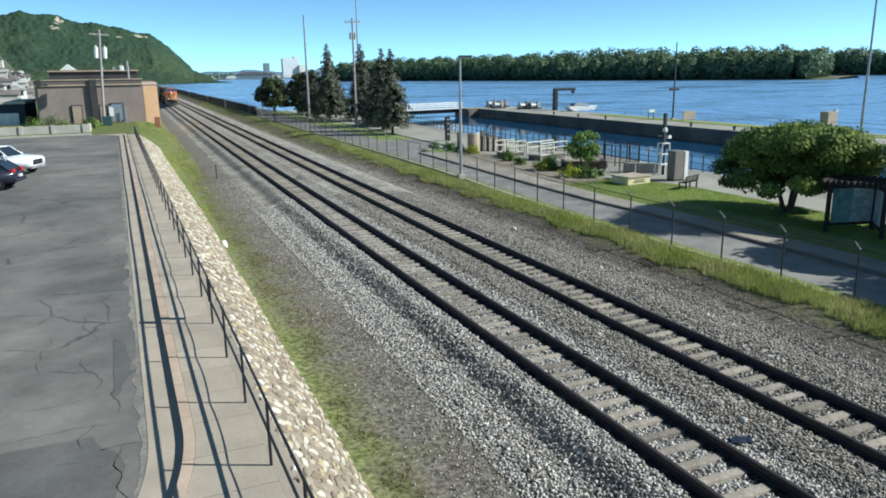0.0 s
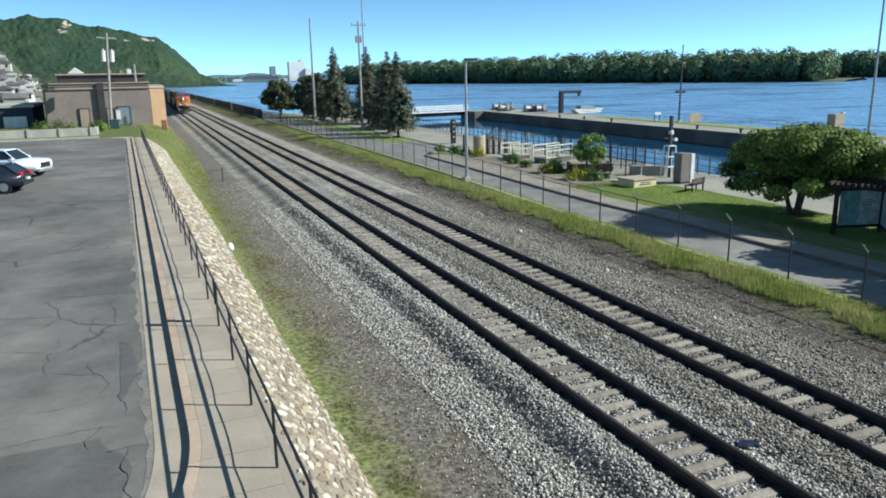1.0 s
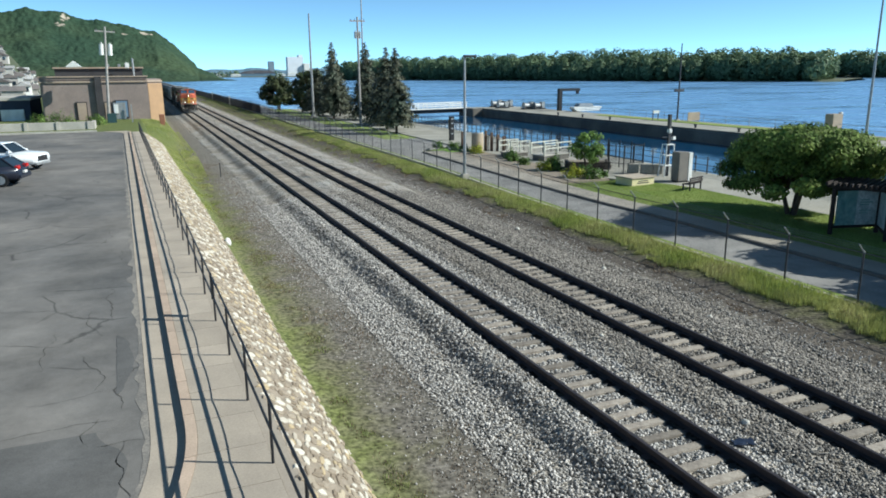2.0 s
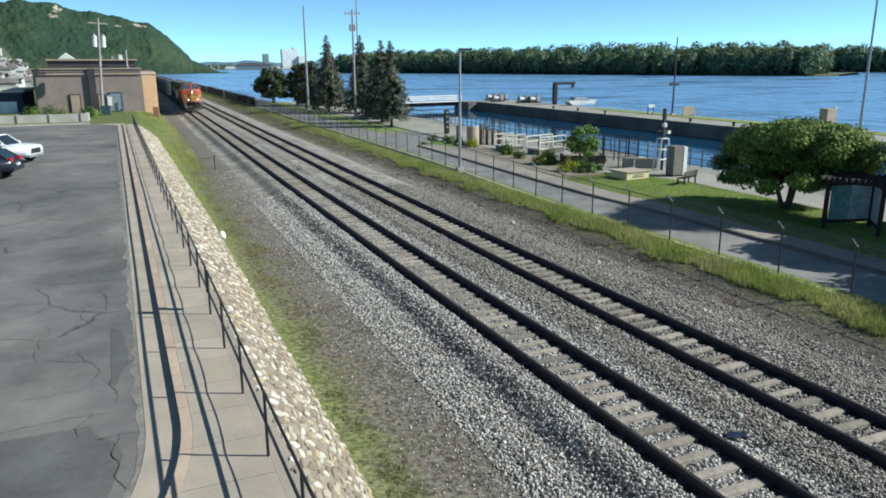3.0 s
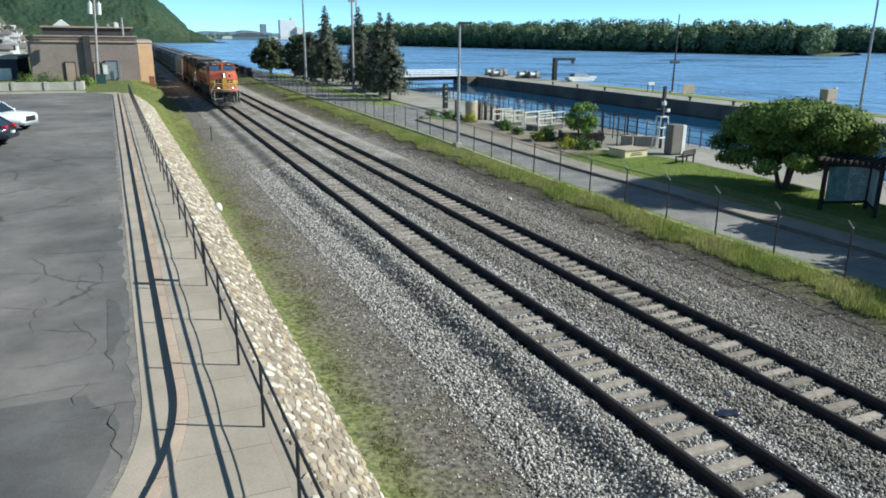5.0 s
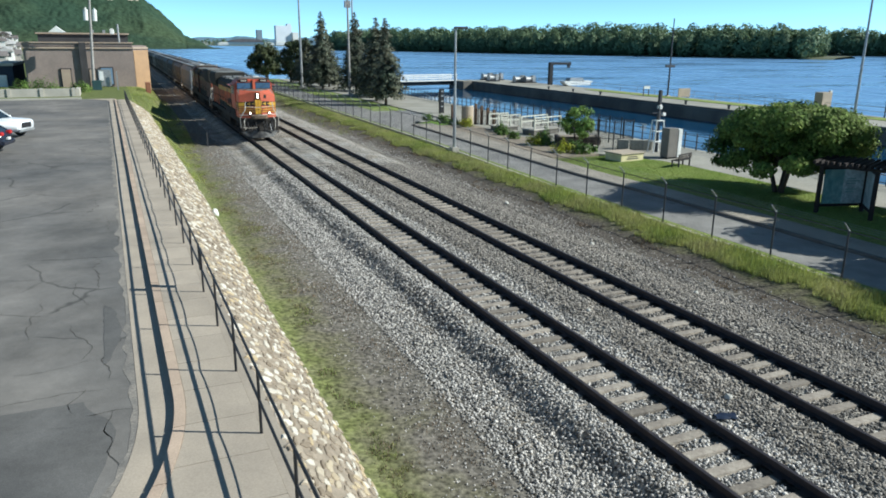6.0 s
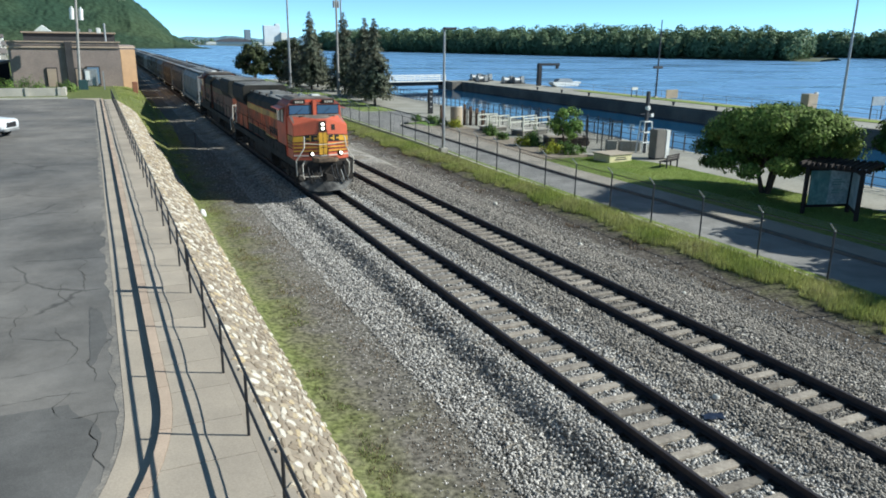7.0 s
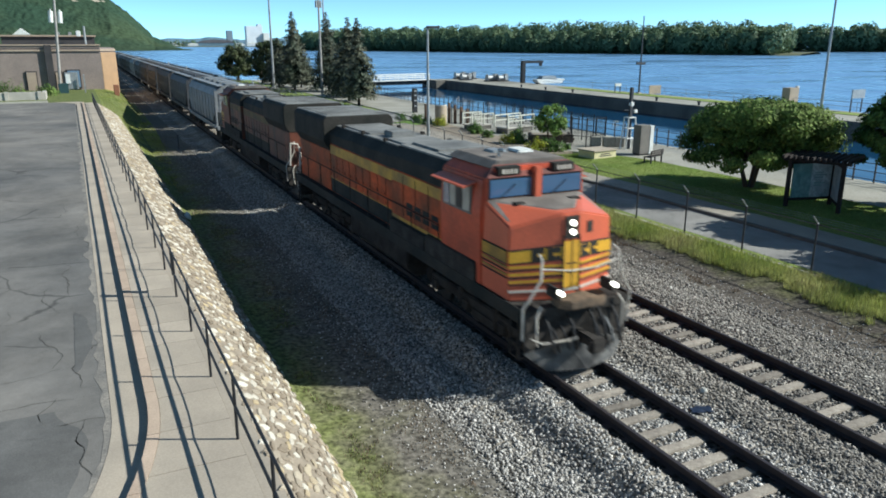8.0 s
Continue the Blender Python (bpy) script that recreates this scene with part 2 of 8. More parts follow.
def cobble_material(name, island):
    """Limestone set in mortar: every stone its own tone, from rusty brown to chalk white."""
    m = mat(name, (1, 1, 1), (0.85, 0.82, 0.78), rough=0.85, scale=7, fine=45, bump=0.35, contrast=0.2)
    n, l = m.node_tree.nodes, m.node_tree.links
    bs = n["Principled BSDF"]
    old = bs.inputs["Base Color"].links[0].from_socket
    src = n.new("ShaderNodeNewGeometry").outputs["Random Per Island"] if island else n.new("ShaderNodeObjectInfo").outputs["Random"]
    ramp, mx = n.new("ShaderNodeValToRGB"), n.new("ShaderNodeMix")
    e = ramp.color_ramp.elements
    e[0].color, e[1].color, e[1].position = (0.2, 0.158, 0.112, 1), (0.64, 0.595, 0.51, 1), 0.97
    for p, c in ((0.25, (0.29, 0.238, 0.18, 1)), (0.5, (0.36, 0.305, 0.235, 1)), (0.64, (0.46, 0.36, 0.215, 1)), (0.74, (0.46, 0.41, 0.34, 1))):
        e.new(p).color = c
    l.new(src, ramp.inputs[0])
    mx.data_type, mx.blend_type, mx.inputs[0].default_value = "RGBA", "MULTIPLY", 1.0
    l.new(ramp.outputs[0], mx.inputs[6]), l.new(old, mx.inputs[7]), l.new(mx.outputs[2], bs.inputs["Base Color"])
    return m


def tie_material():
    """Weathered wood, blackened where the rails lie: grease and rust, plus the rail's shadow painted in."""
    m = mat("weathered_tie_wood", (0.36, 0.315, 0.26), (0.24, 0.205, 0.17), rough=0.95, scale=3, fine=24, bump=0.5, contrast=0.35, vary=0.3, dist=0.02)
    n, l = m.node_tree.nodes, m.node_tree.links
    bs = n["Principled BSDF"]
    src = bs.inputs["Base Color"].links[0].from_socket
    sep, side, gap, size, fall, mx = n.new("ShaderNodeSeparateXYZ"), n.new("ShaderNodeMath"), n.new("ShaderNodeMath"), n.new("ShaderNodeMath"), n.new("ShaderNodeMapRange"), n.new("ShaderNodeMix")
    co = n.new("ShaderNodeTexCoord")
    side.operation, gap.operation, size.operation = "ABSOLUTE", "SUBTRACT", "ABSOLUTE"
    gap.inputs[1].default_value = 0.755
    fall.inputs["From Min"].default_value, fall.inputs["From Max"].default_value, fall.inputs["To Min"].default_value = 0.2, 0.28, 0.14
    mx.data_type, mx.blend_type, mx.inputs[0].default_value = "RGBA", "MULTIPLY", 1.0
    l.new(co.outputs["Object"], sep.inputs[0]), l.new(sep.outputs["X"], side.inputs[0]), l.new(side.outputs[0], gap.inputs[0]), l.new(gap.outputs[0], size.inputs[0])
    l.new(size.outputs[0], fall.inputs["Value"]), l.new(src, mx.inputs[6]), l.new(fall.outputs[0], mx.inputs[7]), l.new(mx.outputs[2], bs.inputs["Base Color"])
    return m


SOIL, GRAVEL, WATER = soil_material(), gravel_material(), water_material()
ASPHALT = asphalt_material("parking_asphalt", (0.21, 0.192, 0.172), (0.125, 0.12, 0.115), 0.3)
ASPHALT_PATCH = asphalt_material("patched_asphalt", (0.145, 0.137, 0.128), (0.1, 0.097, 0.094), 0.35)
CRACK_TAR = mat("crack_dirt", (0.05, 0.046, 0.042), (0.09, 0.08, 0.07), rough=0.95, scale=6, fine=40, bump=0.2)
WORN_EDGE = mat("dusty_worn_asphalt", (0.27, 0.24, 0.205), (0.16, 0.148, 0.135), rough=0.95, scale=1.6, fine=26, bump=0.4, contrast=0.35)
ROADTAR = asphalt_material("road_asphalt", (0.3, 0.285, 0.265), (0.23, 0.22, 0.21), 0.3)
CONCRETE = mat("worn_concrete", (0.432, 0.362, 0.285), (0.35, 0.295, 0.235), scale=0.7, fine=34, bump=0.1, contrast=0.13, vary=0.1)
KERB_CONCRETE = mat("pinkish_kerb_concrete", (0.5, 0.38, 0.285), (0.4, 0.3, 0.225), scale=1.2, fine=30, bump=0.1, contrast=0.14, vary=0.1)
PALE_CONCRETE = mat("pale_concrete", (0.5, 0.46, 0.4), (0.4, 0.37, 0.32), scale=0.6, fine=16, contrast=0.16)
PATH_CONCRETE = mat("worn_path_concrete", (0.37, 0.325, 0.265), (0.27, 0.24, 0.2), scale=0.6, fine=16, contrast=0.18)
DECK_CONCRETE = mat("lock_deck_concrete", (0.36, 0.335, 0.285), (0.27, 0.255, 0.21), scale=0.3, fine=6, contrast=0.2)
# Darkened all over, so the shade of the kerb face is in the colour.
KERB_SHADE = mat("shade_darkened_kerb", (0.15, 0.137, 0.122), (0.095, 0.088, 0.08), scale=1.5, fine=14)
DARK_CONCRETE = mat("stained_lock_concrete", (0.2, 0.18, 0.15), (0.12, 0.11, 0.095), scale=0.35, fine=7, contrast=0.3)
MORTAR = mat("slope_mortar", (0.3, 0.245, 0.185), (0.215, 0.175, 0.13), scale=3, fine=30, bump=0.4)
STONE, STONE_FAR = cobble_material("limestone_cobble", False), cobble_material("limestone_cobble_rest", True)
PEBBLE = mat("ballast_stone", (0.43, 0.402, 0.37), (0.28, 0.264, 0.245), rough=0.9, scale=9, fine=60, bump=0.1, vary=0.72, island=True)
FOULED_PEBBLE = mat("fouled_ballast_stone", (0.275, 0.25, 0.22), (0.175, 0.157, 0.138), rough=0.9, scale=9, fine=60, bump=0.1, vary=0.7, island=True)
RAIL_STEEL = mat("rail_rust_steel", (0.062, 0.05, 0.05), (0.042, 0.036, 0.04), rough=0.5, metal=0.3, scale=4, fine=50, bump=0.1)
TIE_WOOD = tie_material()
BLACK_IRON = mat("black_painted_iron", (0.018, 0.018, 0.02), (0.028, 0.026, 0.026), rough=0.5, scale=5, fine=60, bump=0.05)
GALV = mat("galvanised_steel", (0.42, 0.42, 0.41), (0.32, 0.32, 0.32), rough=0.5, metal=0.6, scale=3, fine=30, bump=0.05)
DULL_POST = mat("weathered_fence_steel", (0.07, 0.07, 0.075), (0.05, 0.05, 0.055), rough=0.6, metal=0.3, scale=3, fine=30, bump=0.05)
WHITE_PAINT = mat("white_paint", (0.78, 0.77, 0.73), (0.66, 0.65, 0.61), rough=0.6, scale=1.5, fine=20, contrast=0.1)
POLE_WOOD = mat("utility_pole_wood", (0.4, 0.37, 0.34), (0.3, 0.28, 0.26), scale=2, fine=18, bump=0.4)
BRICK_TAN = mat("tan_brick_wall", (0.275, 0.218, 0.188), (0.23, 0.183, 0.16), rough=0.9, scale=0.6, fine=9, bump=0.25, contrast=0.16)
TRIM_TAN = mat("tan_trim", (0.4, 0.31, 0.23), (0.34, 0.26, 0.2), scale=1, fine=15, contrast=0.12)
ROOF_DARK = mat("dark_roofing", (0.06, 0.055, 0.055), (0.04, 0.038, 0.04), scale=0.5, fine=9, contrast=0.2)
NAVY = mat("navy_siding", (0.035, 0.045, 0.075), (0.028, 0.036, 0.06), scale=1, fine=14)
BARK = mat("tree_bark", (0.085, 0.065, 0.05), (0.055, 0.042, 0.033), scale=4, fine=20, bump=0.6, contrast=0.3)
LEAF = leafy("crab_apple_leaf", (0.05, 0.1, 0.02), (0.17, 0.22, 0.045), vary=0.5, rough=0.8, passing=0.1)
SPRUCE = leafy("spruce_needles", (0.06, 0.078, 0.05), (0.135, 0.13, 0.085), vary=0.5, passing=0.12)
DARKLEAF = leafy("dark_leaf", (0.045, 0.065, 0.026), (0.075, 0.08, 0.032), passing=0.15)
YOUNG_LEAF = leafy("bright_young_leaf", (0.15, 0.25, 0.05), (0.23, 0.31, 0.08), passing=0.3)
SHRUB_LEAF = leafy("shrub_leaf", (0.07, 0.13, 0.03), (0.1, 0.16, 0.03))
GOLD_LEAF = leafy("golden_shrub_leaf", (0.36, 0.36, 0.03), (0.24, 0.28, 0.03))
# Paler, evener green: the haze over the far woods is in the leaf colour.
HAZE_LEAF = leafy("haze_pale_wood_leaf", (0.125, 0.185, 0.1), (0.16, 0.22, 0.115), vary=0.16, passing=0.3)
BLADE = leafy("grass_blade", (0.34, 0.39, 0.09), (0.47, 0.46, 0.19), vary=0.35, passing=0.4)
DEADBLADE = leafy("dead_weed_stalk", (0.16, 0.115, 0.08), (0.24, 0.18, 0.12), vary=0.4, passing=0.15)
LAWN = mat("mown_lawn", (0.19, 0.255, 0.055), (0.25, 0.29, 0.09), rough=0.95, scale=0.5, fine=22, bump=0.5, contrast=0.35, spec=0.15)
LAWN_BLADE = leafy("lawn_blade", (0.2, 0.28, 0.06), (0.3, 0.34, 0.1), vary=0.35, passing=0.3)
DRYBLADE = leafy("weed_blade", (0.2, 0.26, 0.07), (0.3, 0.27, 0.13), vary=0.35, passing=0.3)


# ---------------------------------------------------------------- mesh helpers
def mesh_ob(name, verts, faces, material, parent=None, label="", smooth=False):
    me = bpy.data.meshes.new(name)
    me.from_pydata([tuple(v) for v in verts], [], [tuple(f) for f in faces])
    me.materials.append(material)
    if smooth:
        me.shade_smooth()
    ob = new(name, me)
    if parent is not None:
        ob.parent = parent
    return tagged(ob, label)


def fast_mesh(name, co, corners, per_face, material, parent=None):
    """A mesh from flat numpy arrays whose faces all have the same number of corners."""
    me = bpy.data.meshes.new(name)
    nf = len(corners) // per_face
    me.vertices.add(len(co)), me.loops.add(len(corners)), me.polygons.add(nf)
    me.vertices.foreach_set("co", np.asarray(co, np.float32).ravel())
    me.loops.foreach_set("vertex_index", np.asarray(corners, np.int32))
    me.polygons.foreach_set("loop_start", np.arange(nf, dtype=np.int32) * per_face)
    me.update(calc_edges=True)
    me.materials.append(material)
    ob = new(name, me)
    if parent is not None:
        ob.parent = parent
    return ob


def part(name, bm, material, parent, label="", smooth=False):
    me = bpy.data.meshes.new(name)
    bmesh.ops.recalc_face_normals(bm, faces=bm.faces)
    bm.to_mesh(me)
    bm.free()
    me.materials.append(material)
    if smooth:
        me.shade_smooth()
    ob = new(name, me)
    if parent is not None:
        ob.parent = parent
    return tagged(ob, label)


def thing(name, m, label, category, group="", kind=""):
    ob = new(name)
    ob.empty_display_size = 0.1
    ob.matrix_basis = m
    return tagged(ob, label, category, group, kind)


def box(bm, lo, hi, bevel=0.0, m=None):
    size, mid = Vector(hi) - Vector(lo), (Vector(hi) + Vector(lo)) / 2
    r = bmesh.ops.create_cube(bm, size=1.0)
    vs = r["verts"]
    bmesh.ops.scale(bm, vec=size, verts=vs)
    bmesh.ops.translate(bm, vec=mid, verts=vs)
    if bevel:
        es = list({e for v in vs for e in v.link_edges})
        r = bmesh.ops.bevel(bm, geom=es, offset=bevel, segments=2, affect="EDGES", clamp_overlap=True)
        vs = list(set(r["verts"]) | {v for v in vs if v.is_valid})
    if m is not None:
        bmesh.ops.transform(bm, matrix=m, verts=vs)
    return vs


def boxed(*args, **kw):
    bm = bmesh.new()
    box(bm, *args, **kw)
    return bm


def rod(bm, a, b, r, r2=None, sides=8):
    a, b = Vector(a), Vector(b)
    m = Matrix.Translation((a + b) / 2) @ (b - a).to_track_quat("Z", "Y").to_matrix().to_4x4()
    bmesh.ops.create_cone(bm, cap_ends=True, segments=sides, radius1=r, radius2=r if r2 is None else r2, depth=(b - a).length, matrix=m)


def rods(pairs, r, sides=8):
    bm = bmesh.new()
    for a, b in pairs:
        rod(bm, a, b, r, sides=sides)
    return bm


def pipe(points, r, sides=7):
    """A pipe through the points, with round knuckles at the bends."""
    bm = bmesh.new()
    for a, b in zip(points, points[1:]):
        rod(bm, a, b, r, sides=sides)
    for p in points[1:-1]:
        bmesh.ops.create_icosphere(bm, subdivisions=1, radius=r * 1.03, matrix=Matrix.Translation(p))
    return bm


def prism(outline, lo, hi, axis="y"):
    """A closed outline pushed through from lo to hi along an axis. For y the outline is (x, z), for z (x, y), for x (y, z)."""
    bm = bmesh.new()
    def at(u, v, w):
        return {"y": (u, w, v), "z": (u, v, w), "x": (w, u, v)}[axis]
    a = [bm.verts.new(at(u, v, lo)) for u, v in outline]
    b = [bm.verts.new(at(u, v, hi)) for u, v in outline]
    bm.faces.new(a), bm.faces.new(b[::-1])
    k = len(outline)
    for i in range(k):
        bm.faces.new((a[i], b[i], b[(i + 1) % k], a[(i + 1) % k]))
    bmesh.ops.recalc_face_normals(bm, faces=bm.faces)
    return bm


def bevelled(bm, width, segments=2):
    bmesh.ops.bevel(bm, geom=list(bm.edges), offset=width, segments=segments, affect="EDGES", clamp_overlap=True)
    return bm


def sheet(name, xs, ys, height, material, label="", category="", kind="structure"):
    """One surface over a grid of x and y lines."""
    xs, ys = np.asarray(xs, float), np.asarray(ys, float)
    X, Y = np.meshgrid(xs, ys)
    Z = np.vectorize(height)(X, Y)
    co = np.stack([X, Y, Z], -1).reshape(-1, 3)
    nx, ny = len(xs), len(ys)
    i = (np.arange(ny - 1)[:, None] * nx + np.arange(nx - 1)[None]).ravel()
    ob = fast_mesh(name, co, np.stack([i, i + 1, i + 1 + nx, i + nx], -1).ravel(), 4, material)
    ob.data.shade_smooth()
    return tagged(ob, label, category, kind=kind)


def leaves(centres, size, rng, outward=None, flat=0.0, stretch=1.0):
    """Loose leaf blades (two triangles folded along the rib) about the centres, facing outward where that is given."""
    c = np.asarray(centres, float)
    k = len(c)
    n = rng.normal(size=(k, 3))
    if outward is not None:
        n = np.asarray(outward) / (np.linalg.norm(outward, axis=1)[:, None] + 1e-9) + n * 0.38
    n[:, 2] += flat
    n /= np.linalg.norm(n, axis=1)[:, None]
    a = np.cross(n, rng.normal(size=(k, 3)))
    a /= np.linalg.norm(a, axis=1)[:, None]
    b = np.cross(n, a)
    s = (np.asarray(size) * rng.uniform(0.6, 1.3, k))[:, None]
    p = [c - a * s * stretch, c + b * s * 0.6 - n * s * 0.15, c + a * s * stretch, c - b * s * 0.6 - n * s * 0.15]
    co = np.stack(p, 1).reshape(-1, 3)
    return co, np.arange(len(co))


def blades(xy, z, height, rng, wide=0.012):
    """Upright grass blades: thin leaning triangles."""
    k = len(xy)
    ang, lean = rng.uniform(0, 2 * np.pi, k), rng.uniform(0.05, 0.5, k)
    h = height * rng.uniform(0.4, 1.25, k)
    base = np.c_[xy, z]
    side = np.c_[np.cos(ang), np.sin(ang), np.zeros(k)] * (wide * rng.uniform(0.6, 1.6, k))[:, None]
    tip = base + np.c_[np.cos(ang + 1.3) * lean * h, np.sin(ang + 1.3) * lean * h, h]
    co = np.stack([base - side, base + side, tip], 1).reshape(-1, 3)
    return co, np.arange(len(co))


# ---------------------------------------------------------------- ground and water
TRACK_X = (0.72, 4.74)          # centre lines of the two tracks
ZLOT, ZWALK, ZPARK, ZWATER = 1.585, 1.70, -0.30, -2.0


def curb_x(y):
    return -8.53 - 0.0175 * y - 2.2 * max(0.0, (12.3 - y) / 6.0) ** 2


def fence_x(y):
    return -7.52 - 0.0195 * y


def shore_x(y):
    if y < 150:
        return 23.3
    if y < 230:
        return 23.3 - (y - 150) * 0.11
    if y < 1300:
        return 14.5
    return 14.5 + (y - 1300) * 0.06


def smooth(a, b, v):
    t = min(1.0, max(0.0, (v - a) / (b - a)))
    return t * t * (3 - 2 * t)


def ground_z(x, y):
    s = shore_x(y)
    if x > s:
        return -2.6 - 5 * smooth(s, s + 30, x)
    toe, top = -5.35, fence_x(y) + 0.1
    low = -0.58 + 0.26 * smooth(9.5, 12.3, x) - 0.25 * smooth(13.0, 13.6, x) + 0.05 * noise.noise((x * 0.6, y * 0.3, 0))
    if y > 83 and -12 < x < -4.2:
        bank = float(np.interp(x, [-9.0, -7.2, -5.4, -4.5], [1.52, 1.42, 0.8, low]))
        plain = ZLOT - 0.06 if x < top else ZLOT - 0.14 + (low - ZLOT + 0.02) * min(1.0, (x - top) / (toe - top))
        w = smooth(84, 97, y)
        return plain + (bank - plain) * w
    if x > toe:
        return low
    if x < top:
        return ZLOT - 0.06 + (0.05 if y > 94 else 0) + max(0.0, -x - 120) * 0.01
    k = (x - top) / (toe - top)
    drop = k if y < 84 else smooth(0, 1, k)
    return ZLOT - 0.14 + (low - ZLOT + 0.02) * drop


gx = sorted(set([-4000, -1500, -500, -200, -80, -40, -25, -16, -12] + [v * 0.5 for v in range(-22, 50)] + [24, 25, 28, 35, 55, 80, 200, 600, 1500, 4000]))
gy = sorted(set([-800, -200, -60, -20] + list(range(-8, 130, 2)) + list(range(130, 330, 8)) + [360, 400, 500, 700, 1000, 1300, 1600, 2200, 3000, 4800]))
sheet("ground", gx, gy, ground_z, SOIL, "grassy and bare earth ground beside the railway", "ground")
sheet("water", [13, 60, 200, 700, 1800, 4500], [-800, -100, 100, 300, 700, 1500, 2600, 4800], lambda x, y: ZWATER, WATER, "wind-rippled blue river water", "river")

sheet("lock_water", [31.6, 36, 45, 60.9], [-59, 0, 60, 120, 147], lambda x, y: ZWATER + 0.02, water_material("lock_water", 0.05), "dark sheltered water in the lock chamber", "lock water")


def ballast_z(x, y):
    """Two track beds of crushed stone with a shallow trough between them and sloping shoulders."""
    d = min(abs(x - TRACK_X[0]), abs(x - TRACK_X[1]))
    z = -0.192
    if x < TRACK_X[0]:
        z = -0.192 - 0.33 * smooth(1.45, 2.3, TRACK_X[0] - x) - 0.3 * smooth(2.9, 4.0, TRACK_X[0] - x)
    elif x > TRACK_X[1]:
        z = -0.192 - 0.6 * smooth(1.6, 5.0, x - TRACK_X[1])
    else:
        z += 0.06 * math.exp(-((x - 2.7) / 0.35) ** 2)
    z -= 0.045 * smooth(1.0, 0.8, d)
    return z + 0.025 * noise.noise((x * 1.7, y * 1.7, 3.0)) + 0.02 * noise.noise((x * 5, y * 5, 9.0))


bx = [-2.95 + 0.135 * i for i in range(91)]
by = [v * 0.3 for v in range(-20, 110)] + [33 + v * 1.0 for v in range(0, 90)] + [125 + v * 25 for v in range(0, 40)]
sheet("ballast", bx, by, ballast_z, GRAVEL, "grey crushed stone ballast under the railway tracks", "ballast")

rng = np.random.default_rng(5)
tie_rng = random.Random(3)
TIE_YS = []
for dy in (0.0, 0.22):
    row_ys, y = [], 3.0 + dy
    for i in range(230):
        row_ys.append(y)
        y += 0.605 + tie_rng.uniform(-0.03, 0.03)
    TIE_YS.append(row_ys)


def scatter_stones(name, count, x0, x1, y0, y1, size, material, label, edge=None):
    """Loose angular stones lying in the surface."""
    xy = np.c_[rng.uniform(x0, x1, count), y0 + (y1 - y0) * rng.uniform(0, 1, count) ** 1.35]
    if edge:
        xy = xy[[edge(x, y) for x, y in xy]]
    k = len(xy)
    z = np.array([max(ballast_z(x, y) if -2.95 < x < 9.1 else -9, ground_z(x, y)) for x, y in xy])
    s = size * rng.uniform(0.55, 1.5, k)
    ico = np.array([(1, 0, 0), (-1, 0, 0), (0, 1, 0), (0, -1, 0), (0, 0, 1), (0, 0, -1)], float)
    tri = np.array([(0, 2, 4), (2, 1, 4), (1, 3, 4), (3, 0, 4), (2, 0, 5), (1, 2, 5), (3, 1, 5), (0, 3, 5)])
    v = ico[None] * rng.uniform(0.65, 1.3, (k, 6, 1)) * np.array([1, 1, 0.75])
    q = rng.normal(size=(k, 4))
    q /= np.linalg.norm(q, axis=1)[:, None]
    w, a, b, c = q.T
    R = np.stack([1 - 2 * (b * b + c * c), 2 * (a * b - c * w), 2 * (a * c + b * w), 2 * (a * b + c * w), 1 - 2 * (a * a + c * c), 2 * (b * c - a * w), 2 * (a * c - b * w), 2 * (b * c + a * w), 1 - 2 * (a * a + b * b)], -1).reshape(k, 3, 3)
    v = np.einsum("kij,knj->kni", R, v) * s[:, None, None] + np.c_[xy, z + 0.25 * s][:, None]
    f = (tri[None] + (np.arange(k) * 6)[:, None, None]).ravel()
    return tagged(fast_mesh(name, v.reshape(-1, 3), f, 3, material), label, "gravel", kind="stuff")


def off_rails(x, y):
    # Loose stones keep clear of the strip that carries the painted rail shadow.
    for c, row_ys in zip(TRACK_X, TIE_YS):
        if -0.28 < x - c - 0.755 < 0.16 or -0.28 < x - c + 0.755 < 0.16:
            return False
        if abs(x - c) < 1.0:
            i = int((y - row_ys[0]) / 0.605 + 0.5)
            near = row_ys[max(0, i - 3):i + 4]
            if near and min(abs(y - q) for q in near) < 0.15:
                return False
    return True


scatter_stones("ballast_stones", 62000, -2.9, 2.3, 4.0, 46.0, 0.038, PEBBLE, "loose angular grey ballast stones", off_rails)
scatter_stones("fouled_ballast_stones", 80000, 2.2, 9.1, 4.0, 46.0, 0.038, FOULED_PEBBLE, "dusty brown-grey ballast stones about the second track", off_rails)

scatter_stones("strewn_stones", 26000, -4.9, -2.0, 4.0, 60.0, 0.024, PEBBLE, "small stones strewn over the bare dirt", lambda x, y: rng.uniform() < ((x + 4.9) / 2.4) ** 1.6)
scatter_stones("cinder_stones", 14000, 8.6, 10.8, 9.0, 70.0, 0.028, PEBBLE, "small stones strewn over the dark cinders", lambda x, y: rng.uniform() < ((10.8 - x) / 2.2) ** 1.4)

# ---------------------------------------------------------------- parking lot, walk and slope
ly = [-30, -12, 0, 4] + [5 + i * 0.5 for i in range(16)] + [13 + i * 3 for i in range(25)] + [87.5]


